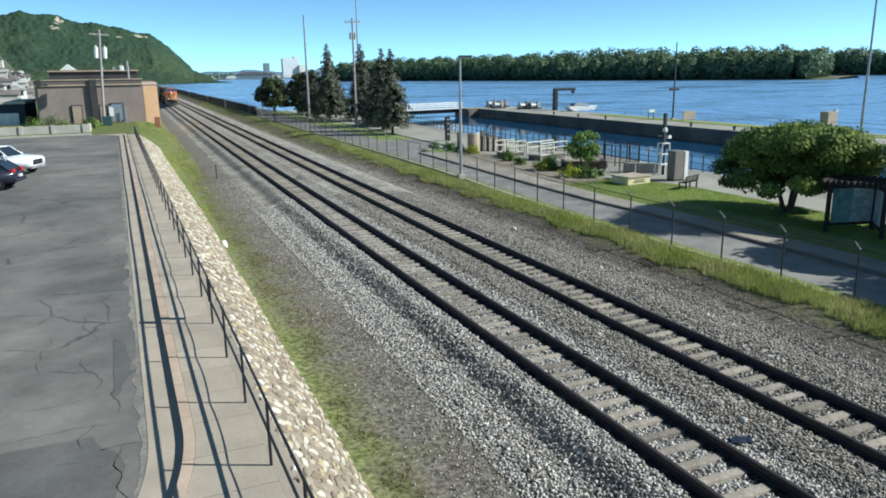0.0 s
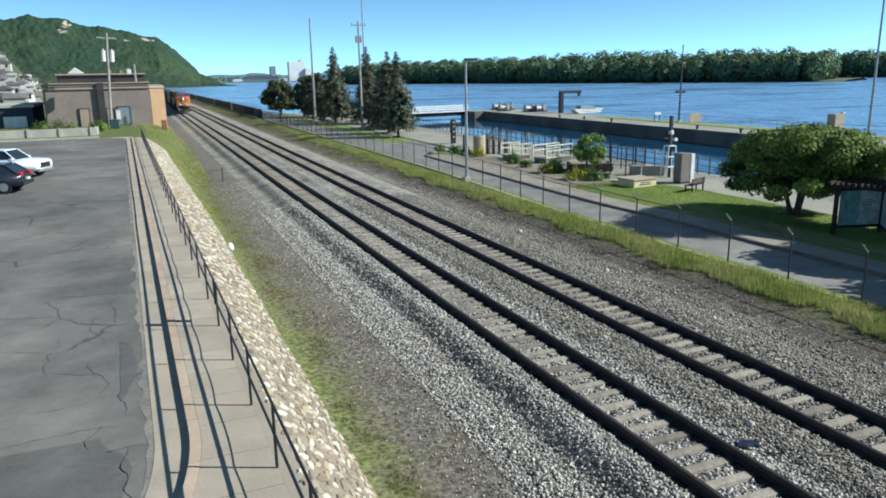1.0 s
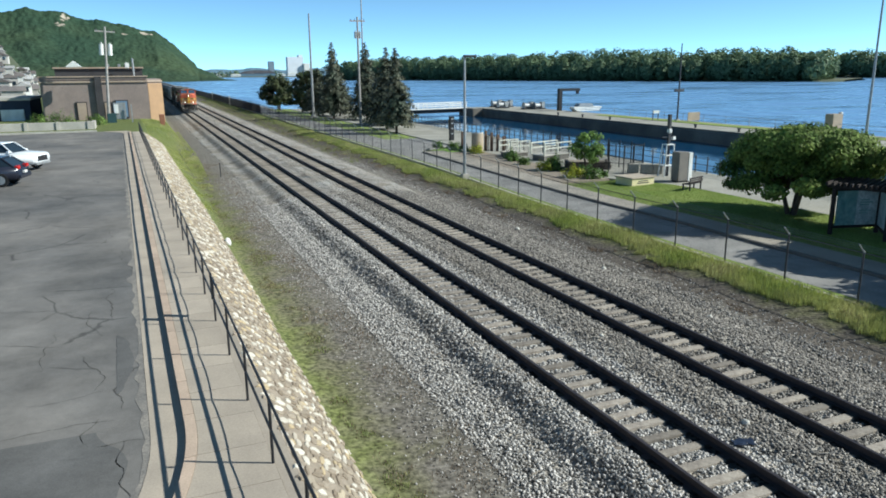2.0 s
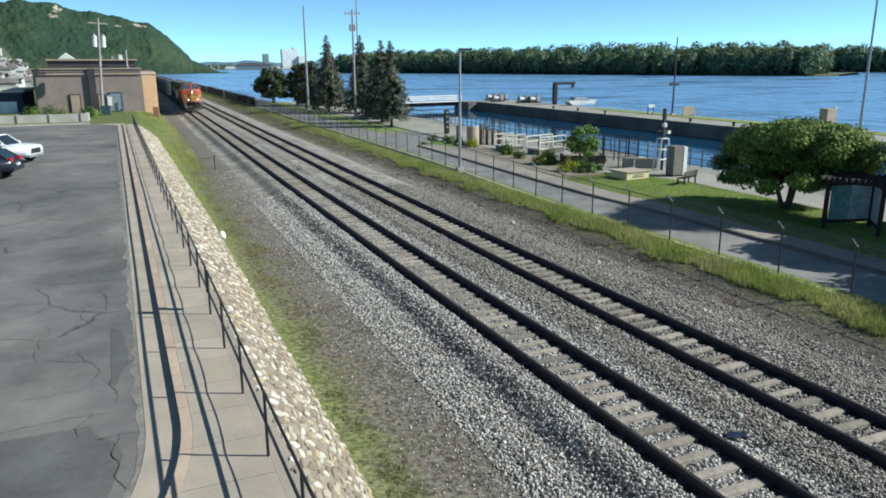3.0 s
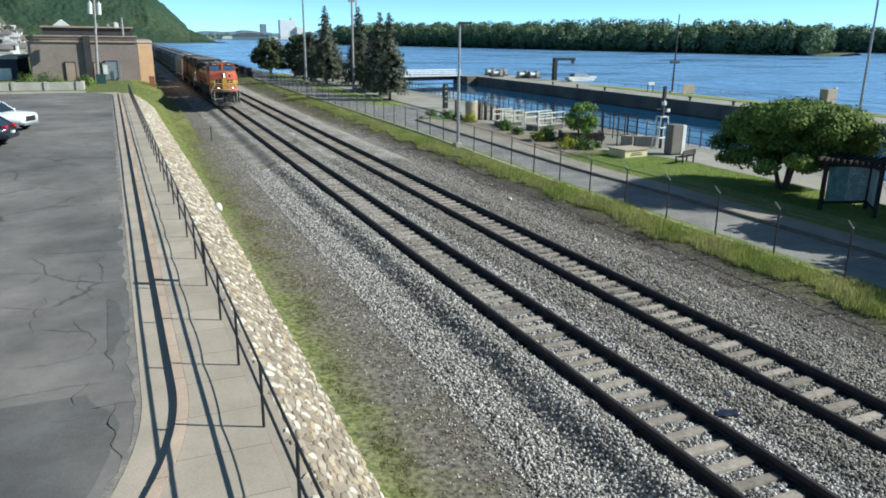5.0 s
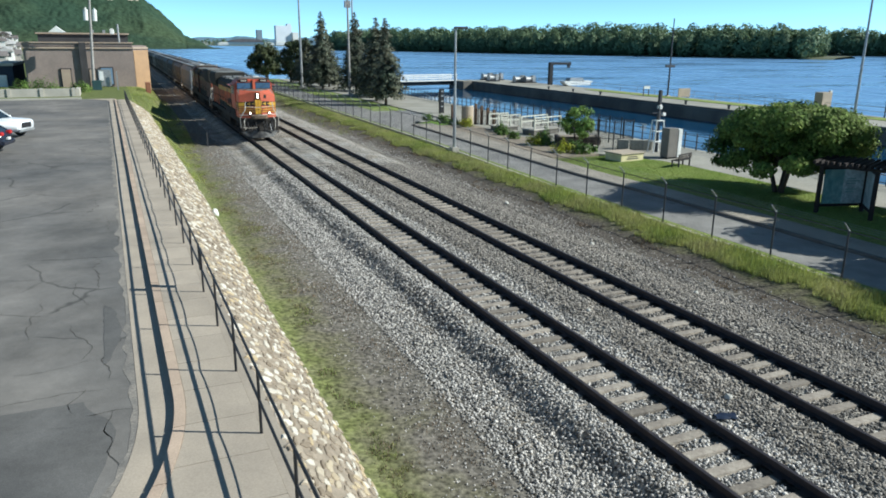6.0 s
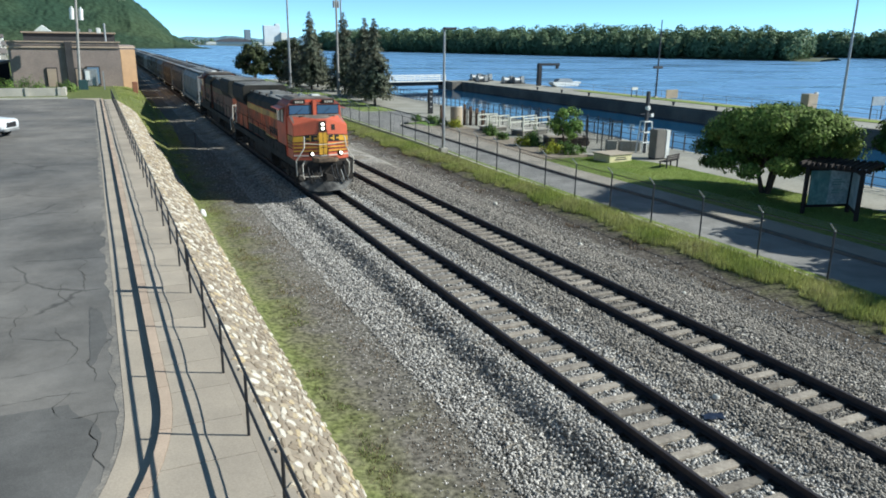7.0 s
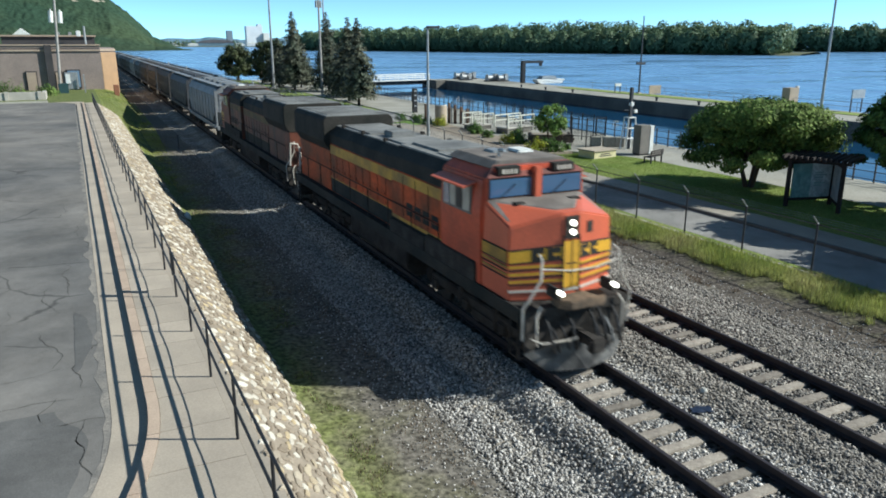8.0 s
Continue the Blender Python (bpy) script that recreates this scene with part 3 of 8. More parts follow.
def strip(name, left, right, z, ys, material, label, category, thick=0.12, parent=None):
    """A slab between two lines that follow y, with sides."""
    vs, fs = [], []
    for y in ys:
        a, b = left(y), right(y)
        za = z(y) if callable(z) else z
        vs += [(a, y, za), (b, y, za), (a, y, za - thick), (b, y, za - thick)]
    for i in range(len(ys) - 1):
        k = i * 4
        fs += [(k, k + 1, k + 5, k + 4), (k + 2, k + 6, k + 7, k + 3), (k, k + 4, k + 6, k + 2), (k + 1, k + 3, k + 7, k + 5)]
    fs += [(0, 2, 3, 1), (len(vs) - 4, len(vs) - 3, len(vs) - 1, len(vs) - 2)]
    ob = mesh_ob(name, vs, fs, material, parent)
    return tagged(ob, label, category, kind="structure") if parent is None else ob


def lot_end(y):
    return 2.6 * smooth(83.5, 88.5, y) ** 2


strip("parking_lot", lambda y: -62.0, lambda y: curb_x(y) - 0.72 - lot_end(y), ZLOT, ly, ASPHALT, "cracked and patched grey asphalt parking lot", "parking lot", 0.2)
strip("gutter", lambda y: curb_x(y) - 0.718 - lot_end(y), lambda y: curb_x(y) - 0.16, ZLOT + 0.012, ly, CONCRETE, "pale concrete gutter along the kerb", "gutter", 0.15)
edge_ys = [-12 + 0.35 * i for i in range(280)]
strip("worn_edge", lambda y: curb_x(y) - 0.77 - lot_end(y) - 0.32 * abs(noise.noise((y * 0.9, 2.0, 0))) - 0.12 * abs(noise.noise((y * 4.1, 7.0, 0))), lambda y: curb_x(y) - 0.719 - lot_end(y), ZLOT + 0.005, [y for y in edge_ys if y < 83], WORN_EDGE, "crumbling dusty edge of the asphalt", "asphalt edge", 0.03)
def ragged(y, seed):
    return 0.1 * noise.noise((y * 1.3, seed, 0)) + 0.05 * noise.noise((y * 5.0, seed, 3))


strip("asphalt_patch", lambda y: -30.0, lambda y: curb_x(y) - 1.05 - lot_end(y) - 0.5 * smooth(11.2, 12.6, y) ** 2 + ragged(y, 4), ZLOT + 0.004, [-12 + 0.25 * i for i in range(100)], ASPHALT_PATCH, "darker repaved patch of asphalt", "asphalt patch", 0.02)
strip("seam_patch", lambda y: curb_x(y) - 1.25 + 0.6 * ragged(y, 9), lambda y: curb_x(y) - 1.2 + 0.3 * math.sin((y - 14.3) / 3.5 * math.pi) + ragged(y, 12), ZLOT + 0.006, [14.3 + 0.125 * i for i in range(29)], ASPHALT_PATCH, "narrow dark strip of repaired asphalt beside the gutter", "asphalt patch", 0.02)
crack_rng = random.Random(41)
for x, y, ang, length, width in ((-10.15, 27.4, -90, 5.0, 0.03), (-10.0, 22.5, -160, 0.5, 0.04), (-10.45, 22.3, -92, 3.4, 0.05), (-10.73, 20.0, -88, 2.2, 0.04), (-9.95, 17.6, -89, 4.2, 0.05), (-12.6, 18.2, -25, 1.6, 0.03), (-11.45, 18.6, -105, 2.6, 0.03), (-10.75, 16.7, -80, 2.2, 0.035), (-10.3, 13.3, -88, 1.1, 0.03), (-10.3, 12.2, 5, 0.8, 0.045), (-9.87, 12.25, -91, 2.4, 0.04), (-11.6, 14.4, 2, 1.6, 0.02), (-11.9, 13.05, 8, 2.1, 0.03), (-10.6, 31.0, -95, 3.4, 0.03), (-14.5, 22.0, -30, 4.0, 0.03), (-12.0, 33.0, 175, 4.5, 0.03)):
    v, f, a_ = [], [], radians(ang)
    n_ = max(5, int(length / 0.14))
    for i in range(n_ + 1):
        w_ = 0.6 * width * (0.35 + crack_rng.random()) * math.sin(math.pi * (0.08 + 0.84 * i / n_)) * 0.5
        v += [(x - math.sin(a_) * w_, y + math.cos(a_) * w_, ZLOT + 0.004), (x + math.sin(a_) * w_, y - math.cos(a_) * w_, ZLOT + 0.004)]
        turn = radians(ang) - a_ + crack_rng.uniform(-0.75, 0.75)
        a_ += turn * 0.6
        x, y = x + math.cos(a_) * length / n_, y + math.sin(a_) * length / n_
    f = [(2 * i, 2 * i + 1, 2 * i + 3, 2 * i + 2) for i in range(n_)]
    tagged(mesh_ob("crack", v, f, CRACK_TAR), "dark wandering crack in the asphalt", "crack", kind="structure")
kerb = thing("kerb", pose(0, 0, 0), "pale concrete kerb along the parking lot", "kerb", kind="structure")
y0 = -6.0
while y0 < 84:
    y1 = y0 + 1.55
    n_in = 6 if y0 < 12 else 1
    ys = [y0 + (y1 - 0.02 - y0) * i / n_in for i in range(n_in + 1)]
    strip("kerb_block", lambda y: curb_x(y) - 0.16, lambda y: curb_x(y) + 0.02, ZWALK + 0.004, ys, KERB_CONCRETE, "", "", 0.24, kerb)
    y0 = y1
walk_way = thing("pavement", pose(0, 0, 0), "narrow concrete walk with scored joints beside the railing", "sidewalk", kind="structure")
y0 = -6.0
while y0 < 84:
    y1 = y0 + 1.22
    n_in = 4 if y0 < 12 else 1
    ys = [y0 + (y1 - 0.02 - y0) * i / n_in for i in range(n_in + 1)]
    strip("slab", lambda y: curb_x(y) + 0.026, lambda y: fence_x(y) + 0.02, ZWALK - 0.004, ys, CONCRETE, "", "", 0.2, walk_way)
    y0 = y1
strip("wall_cap", lambda y: fence_x(y) + 0.024, lambda y: fence_x(y) + 0.3, ZWALK - 0.01, [-6, 0, 20, 40, 60, 84], CONCRETE, "concrete edge strip at the top of the stone slope", "edging", 0.5)


def slope_point(y, k):
    """A point on the stone slope; k = 0 at the top edge, 1 at the toe."""
    top, toe = fence_x(y) + 0.3, -5.42 - 0.004 * y
    low = -0.66
    if y > 45:
        toe -= (y - 45) * 0.018
        low += (y - 45) * 0.011
    bulge = 0.1 * math.sin(k * math.pi)
    return Vector((top + (toe - top) * k + bulge * 0.7, y, ZWALK - 0.02 + (low - ZWALK) * k + bulge))


sy = [-6 + 0.75 * i for i in range(121)]
vs, fs = [], []
for y in sy:
    vs += [slope_point(y, k / 8) for k in range(9)]
for i in range(len(sy) - 1):
    for k in range(8):
        a = i * 9 + k
        fs.append((a, a + 1, a + 10, a + 9))
slope = tagged(mesh_ob("retaining_wall", vs, fs, MORTAR, smooth=True), "sloping retaining wall of pale limestone cobbles in mortar", "stone wall", kind="structure")

srng = random.Random(11)


def cobble_outline(seed):
    r = random.Random(seed)
    k = r.choice((5, 6, 6, 7))
    return [(math.cos(2 * math.pi * (i + r.uniform(-0.22, 0.22)) / k) * r.uniform(0.8, 1.1), math.sin(2 * math.pi * (i + r.uniform(-0.22, 0.22)) / k) * r.uniform(0.8, 1.1)) for i in range(k)]


OUTLINES = [cobble_outline(i) for i in range(14)]
cobble_meshes = []
for o in OUTLINES:
    k = len(o)
    v = [(x, y, -0.03) for x, y in o] + [(x * 0.95, y * 0.95, 0.014) for x, y in o] + [(x * 0.74, y * 0.74, 0.028) for x, y in o]
    f = [(i, (i + 1) % k, k + (i + 1) % k, k + i) for i in range(k)] + [(k + i, k + (i + 1) % k, 2 * k + (i + 1) % k, 2 * k + i) for i in range(k)] + [tuple(range(2 * k, 3 * k))]
    me = bpy.data.meshes.new("stone")
    me.from_pydata(v, [], f)
    me.materials.append(STONE)
    cobble_meshes.append((me, v, f))
places = []
y = -2.0
while y < 84:
    k = 0.03
    while k < 1.0:
        places.append((y + srng.uniform(-0.16, 0.16), k + srng.uniform(-0.012, 0.012), srng.uniform(0.12, 0.25), srng.uniform(0.055, 0.105), 0.5 + srng.uniform(-0.4, 0.4), srng.randrange(14)))
        k += 0.056 * srng.uniform(0.8, 1.25)
    y += 0.33 * srng.uniform(0.9, 1.1)


def cobble_pose(p):
    y, k, a, b, turn, n = p
    c = slope_point(y, k)
    u = (slope_point(y, min(1, k + 0.02)) - slope_point(y, max(0, k - 0.02))).normalized()
    w = Vector((0, 1, 0))
    nrm = w.cross(u)
    if nrm.z < 0:
        nrm = -nrm
    s, cth = math.sin(turn), math.cos(turn)
    e1, e2 = w * cth + u * s, u * cth - w * s
    m = Matrix((e1, e2, nrm)).transposed().to_4x4()
    m.translation = c
    return m @ Matrix.Diagonal((a, b, 1, 1))


near_rows = [p for p in places if 9.0 < p[0] < 13.2][:300]
chosen = set(id(p) for p in near_rows)
far_v, far_f = [], []
for p in places:
    m = cobble_pose(p)
    me, v, f = cobble_meshes[p[5]]
    if id(p) in chosen:
        ob = new("stone", me)
        ob.parent = slope
        ob.matrix_basis = m
    else:
        base = len(far_v)
        far_v += [m @ Vector(q) for q in v]
        far_f += [tuple(base + i for i in q) for q in f]
rest = mesh_ob("cobbles", far_v, far_f, STONE_FAR, slope)
tagged(rest, kind="stuff")

# black pipe railing along the walk
railing = thing("handrail", pose(0, 0, 0), "black steel pipe handrail with two rails along the walk", "railing")
POST_YS = [10.35 + 2.42 * i for i in range(-3, 31)]
post_mesh = None
for py in POST_YS:
    if post_mesh is None:
        bm = bmesh.new()
        rod(bm, (0, 0, -0.25), (0, 0, 1.07), 0.024, sides=8)
        ob = part("post", bm, BLACK_IRON, railing)
        post_mesh = ob.data
    else:
        ob = new("post", post_mesh)
        ob.parent = railing
    ob.location = (fence_x(py), py, ZWALK)
for h, nm in ((1.07, "top_rail"), (0.56, "middle_rail")):
    for ya, yb in zip(POST_YS, POST_YS[1:]):
        part(nm, rods([((fence_x(ya), ya, ZWALK + h + 0.008 * math.sin(ya * 3)), (fence_x(yb), yb, ZWALK + h + 0.008 * math.sin(yb * 3)))], 0.024), BLACK_IRON, railing)
for ya, yb in zip(POST_YS, POST_YS[1:]):
    pts = [(fence_x(ya + (yb - ya) * k / 5) + 0.025, ya + (yb - ya) * k / 5, ZWALK + 0.47 - 0.12 * (k / 5) * (1 - k / 5)) for k in range(6)]
    part("cable", pipe(pts, 0.011, 5), BLACK_IRON, railing, "thin black cable sagging under the middle rail")
part("plate", boxed((-0.02, -0.09, 0.45), (0.02, 0.09, 1.12), bevel=0.006, m=pose(fence_x(18.0), 18.0, ZWALK)), BLACK_IRON, railing, "dark upright plate between the rails")

# ---------------------------------------------------------------- railway tracks
RAIL_OUTLINE = [(-0.09, -0.195), (0.09, -0.195), (0.09, -0.172), (0.016, -0.148), (0.016, -0.05), (0.044, -0.04), (0.044, -0.006), (0.037, 0.0), (-0.037, 0.0), (-0.044, -0.006), (-0.044, -0.04), (-0.016, -0.05), (-0.016, -0.148), (-0.09, -0.172)]
tie_meshes = []
for i in range(5):
    bm = boxed((-1.3, -0.115, -0.35), (1.3, 0.115, -0.18), bevel=0.012)
    for v in bm.verts:
        v.co += Vector((tie_rng.uniform(-0.02, 0.02), tie_rng.uniform(-0.01, 0.01), tie_rng.uniform(-0.006, 0.004)))
    me = bpy.data.meshes.new("tie")
    bm.to_mesh(me)
    bm.free()
    me.materials.append(TIE_WOOD)
    tie_meshes.append(me)
for tx, dy in zip(TRACK_X, (0.0, 0.22)):
    track = thing("railway_track", pose(tx, 0, 0), "dark rusty steel rails on weathered wooden ties", "railway track", "parallel tracks")
    for sx in (-0.755, 0.755):
        part("rail", prism([(u + sx, v) for u, v in RAIL_OUTLINE], -40, 900), RAIL_STEEL, track)
    for y in TIE_YS[TRACK_X.index(tx)]:
        ob = new("tie", tie_meshes[tie_rng.randrange(5)])
        ob.parent = track
        ob.matrix_basis = pose(tie_rng.uniform(-0.04, 0.04), y, tie_rng.uniform(-0.008, 0.008), 0, 0, tie_rng.uniform(-1.2, 1.2))
    y += 0.605
    v, f = [], []
    while y < 420:
        b = len(v)
        v += [(x, y + q, z) for z in (-0.35, -0.18) for x, q in ((-1.3, -0.115), (1.3, -0.115), (1.3, 0.115), (-1.3, 0.115))]
        f += [(b + 4, b + 5, b + 6, b + 7), (b, b + 1, b + 5, b + 4), (b + 3, b, b + 4, b + 7)]
        y += 0.605
    tagged(mesh_ob("tie_bed", v, f, TIE_WOOD, track), kind="stuff")
# steel tie plates under the rails
v, f = [], []
for tx, dy in zip(TRACK_X, (0.0, 0.22)):
    for sx in (-0.755, 0.755):
        for y in TIE_YS[TRACK_X.index(tx)][:60]:
            b = len(v)
            v += [(tx + sx + a, y + q, -0.174 if k else -0.182) for k in (0, 1) for a, q in ((-0.19, -0.1), (0.19, -0.1), (0.19, 0.1), (-0.19, 0.1))]
            f += [(b + 4, b + 5, b + 6, b + 7), (b, b + 1, b + 5, b + 4), (b + 3, b, b + 4, b + 7), (b + 1, b + 2, b + 6, b + 5)]
tagged(mesh_ob("tie_plates", v, f, RAIL_STEEL), "rusty steel tie plates under the rails", "tie plates", kind="stuff")

# ---------------------------------------------------------------- grass along the line
def grass_band(name, count, xa, xb, y0, y1, height, material, label, keep=None, power=1.4):
    xy = np.c_[rng.uniform(0, 1, count), y0 + (y1 - y0) * rng.uniform(0, 1, count) ** power]
    xy[:, 0] = [xa(y) + (xb(y) - xa(y)) * u for u, y in xy]
    ok = [noise.noise((x * 0.8, y * 0.45, 5.0)) + 0.6 * noise.noise((x * 2.3, y * 2.0, 1.0)) > (keep(x, y) if keep else -9) for x, y in xy]
    xy = xy[np.array(ok)]
    z = np.array([ground_z(x, y) for x, y in xy]) - 0.02
    co, idx = blades(xy, z, height, rng)
    return tagged(fast_mesh(name, co, idx, 3, material), label, "grass", kind="stuff")


grass_band("grass_strip", 120000, lambda y: 10.6, lambda y: 13.0, 8, 105, 0.24, BLADE, "sunlit rough green grass strip along the fence", keep=lambda x, y: 0.1 - 0.9 * (x - 11.0))
grass_band("tall_stalks", 34000, lambda y: 10.8, lambda y: 13.0, 8, 105, 0.34, DRYBLADE, "taller pale weed stalks among the grass strip", keep=lambda x, y: 0.05)
grass_band("dead_weeds", 60000, lambda y: 9.0, lambda y: 11.6, 8, 105, 0.15, DEADBLADE, "low dead brown weeds between ballast and grass", keep=lambda x, y: 0.15 + 0.5 * abs(x - 10.3))
grass_band("verge_grass", 52000, lambda y: -5.5, lambda y: -3.4, 6, 78, 0.1, DRYBLADE, "patchy weedy grass at the foot of the stone slope", keep=lambda x, y: 0.1 + 0.55 * abs(x + 4.85))
grass_band("verge_stalks", 26000, lambda y: -5.4, lambda y: -2.6, 6, 70, 0.09, DEADBLADE, "dry brown weed stalks over the bare dirt", keep=lambda x, y: 0.1)
grass_band("slope_grass", 34000, lambda y: -6.6 - 0.01 * (y - 45) if y < 84 else fence_x(y) + 0.9, lambda y: -4.5 + 0.6 * smooth(55, 80, y), 45, 112, 0.14, BLADE, "green grass at the foot of the bank beside the tracks", keep=lambda x, y: 0.25 - 0.8 * smooth(48, 75, y), power=1.0)
grass_band("river_side_weeds", 22000, lambda y: 8.6, lambda y: 13.4, 64, 240, 0.4, DRYBLADE, "weeds and dry grass between the tracks and the fence", keep=lambda x, y: -0.05, power=1.0)


# ---------------------------------------------------------------- the train
# Every vehicle stands with its leading coupler at y = 0 and reaches back along +y; x = 0 is the middle of the track.
ORANGE = mat("loco_orange_paint", (0.6, 0.095, 0.022), (0.17, 0.055, 0.025), rough=0.6, scale=0.55, fine=6, bump=0.03, contrast=0.28, spec=0.2)
NOSE_ORANGE = mat("loco_nose_orange", (0.6, 0.13, 0.065), (0.5, 0.115, 0.06), rough=0.42, scale=1.2, fine=16, bump=0.03, contrast=0.1)
CAB_ORANGE = mat("loco_cab_orange", (0.56, 0.09, 0.038), (0.34, 0.065, 0.032), rough=0.5, scale=0.9, fine=10, bump=0.03, contrast=0.18)
YELLOW = mat("loco_yellow_paint", (0.66, 0.36, 0.03), (0.56, 0.3, 0.03), rough=0.45, scale=1.2, fine=16, contrast=0.12)
DULL_YELLOW = mat("grimy_yellow_paint", (0.6, 0.32, 0.03), (0.24, 0.14, 0.03), rough=0.5, scale=0.9, fine=12, contrast=0.2)
SOOTY_YELLOW = mat("sooty_yellow_paint", (0.16, 0.1, 0.03), (0.07, 0.05, 0.026), rough=0.7, scale=0.9, fine=12, contrast=0.25)
DARKGREEN = mat("loco_dark_green_paint", (0.026, 0.027, 0.024), (0.05, 0.044, 0.038), rough=0.8, scale=1.0, fine=14, contrast=0.25, spec=0.15)
LOCO_ROOF = mat("sooty_loco_roof", (0.24, 0.235, 0.22), (0.11, 0.107, 0.1), rough=0.7, scale=0.8, fine=8, contrast=0.2)
NOSE_TOP = mat("grimy_nose_top", (0.21, 0.18, 0.155), (0.13, 0.11, 0.095), rough=0.8, scale=1.5, fine=12, contrast=0.2)
UNDER = mat("grimy_underframe", (0.062, 0.055, 0.049), (0.034, 0.03, 0.027), rough=0.9, scale=2, fine=18, contrast=0.3, spec=0.1)
PLOW = mat("scuffed_plow_steel", (0.16, 0.152, 0.14), (0.02, 0.019, 0.019), rough=0.6, scale=2.4, fine=10, contrast=0.35)
HANDRAIL_WHITE = mat("dusty_white_handrail", (0.62, 0.56, 0.48), (0.5, 0.45, 0.38), rough=0.6, scale=3, fine=30, contrast=0.1)
BROW_BROWN = mat("sooty_red_brown_paint", (0.2, 0.045, 0.03), (0.1, 0.035, 0.028), rough=0.7, scale=1.5, fine=10, contrast=0.25)
PALE_BLIND = mat("pale_window_blind", (0.42, 0.4, 0.34), (0.3, 0.29, 0.26), rough=0.3, scale=2, fine=10, contrast=0.1)
LAMP_ON = mat("lit_headlamp", (1, 0.95, 0.85), (1, 0.95, 0.85), emit=5.0, bump=0.0)
HOPPER_PALE = mat("pale_grey_hopper_paint", (0.23, 0.235, 0.24), (0.17, 0.172, 0.172), rough=0.55, scale=0.5, fine=7, contrast=0.16)
HOPPER_GREY = mat("dusty_grey_hopper_paint", (0.075, 0.077, 0.083), (0.052, 0.052, 0.056), rough=0.6, scale=0.5, fine=7, contrast=0.2)
HOPPER_BROWN = mat("brown_grey_hopper_paint", (0.08, 0.07, 0.064), (0.054, 0.048, 0.044), rough=0.65, scale=0.5, fine=7, contrast=0.2)
WHEEL = mat("wheel_steel", (0.06, 0.055, 0.05), (0.09, 0.08, 0.07), rough=0.5, metal=0.5, scale=3, fine=20)
# The blue tint adds a painted sky reflection to the panes.
CAB_GLASS = glass_material("cab_window_glass", (0.06, 0.12, 0.22))

LOCO_PAINT = {True: (ORANGE, NOSE_ORANGE), False: (mat("grimy_orange_paint", (0.17, 0.05, 0.026), (0.06, 0.032, 0.025), rough=0.6, scale=0.7, fine=10, contrast=0.25), mat("grimy_cab_orange", (0.22, 0.06, 0.032), (0.11, 0.042, 0.03), rough=0.6, scale=0.8, fine=10, contrast=0.2))}
wheel_bm = bmesh.new()
for s in (-1, 1):
    rod(wheel_bm, (s * 0.68, 0, 0), (s * 0.8, 0, 0), 0.535, sides=20)
    rod(wheel_bm, (s * 0.66, 0, 0), (s * 0.685, 0, 0), 0.56, sides=20)
    rod(wheel_bm, (s * 0.8, 0, 0), (s * 0.84, 0, 0), 0.2, sides=12)
rod(wheel_bm, (-0.7, 0, 0), (0.7, 0, 0), 0.09, sides=10)
WHEELSET = bpy.data.meshes.new("wheelset")
wheel_bm.to_mesh(WHEELSET)
wheel_bm.free()
WHEELSET.materials.append(WHEEL)


def bogie(parent, y0, axles, spacing, r=0.535):
    """A truck frame with side frames, springs and its wheelsets."""
    length = spacing * (axles - 1)
    bm = bmesh.new()
    for s in (-1, 1):
        box(bm, (s * 1.0 - 0.09, y0 - 0.75, 0.55), (s * 1.0 + 0.09, y0 + length + 0.75, 0.85), bevel=0.03)
        box(bm, (s * 1.02 - 0.12, y0 + 0.35, 0.32), (s * 1.02 + 0.12, y0 + spacing - 0.35, 0.62), bevel=0.04)
        for i in range(axles):
            box(bm, (s * 1.0 - 0.16, y0 + i * spacing - 0.2, 0.38), (s * 1.0 + 0.16, y0 + i * spacing + 0.2, 0.72), bevel=0.04)
            rod(bm, (s * 1.05, y0 + i * spacing + 0.42, 0.5), (s * 1.05, y0 + i * spacing + 0.42, 0.95), 0.1)
    box(bm, (-1.0, y0 + length / 2 - 0.35, 0.6), (1.0, y0 + length / 2 + 0.35, 1.0), bevel=0.04)
    frame_ob = part("bogie", bm, UNDER, parent)
    for i in range(axles):
        w = new("wheelset", WHEELSET)
        w.parent = frame_ob
        w.location = (0, y0 + i * spacing, r)
        w["axle_y"] = y0 + i * spacing
    return frame_ob


def hood_outline(w, z0, z1, ch):
    return [(-w, z0), (w, z0), (w, z1 - ch), (w - ch, z1), (-w + ch, z1), (-w, z1 - ch)]


def band(parent, name, x, y0, y1, z0, z1, material, t=0.006, side=-1):
    a, b = sorted((side * x, side * (x + t)))
    return part(name, boxed((a, y0, z0), (b, y1, z1)), material, parent)


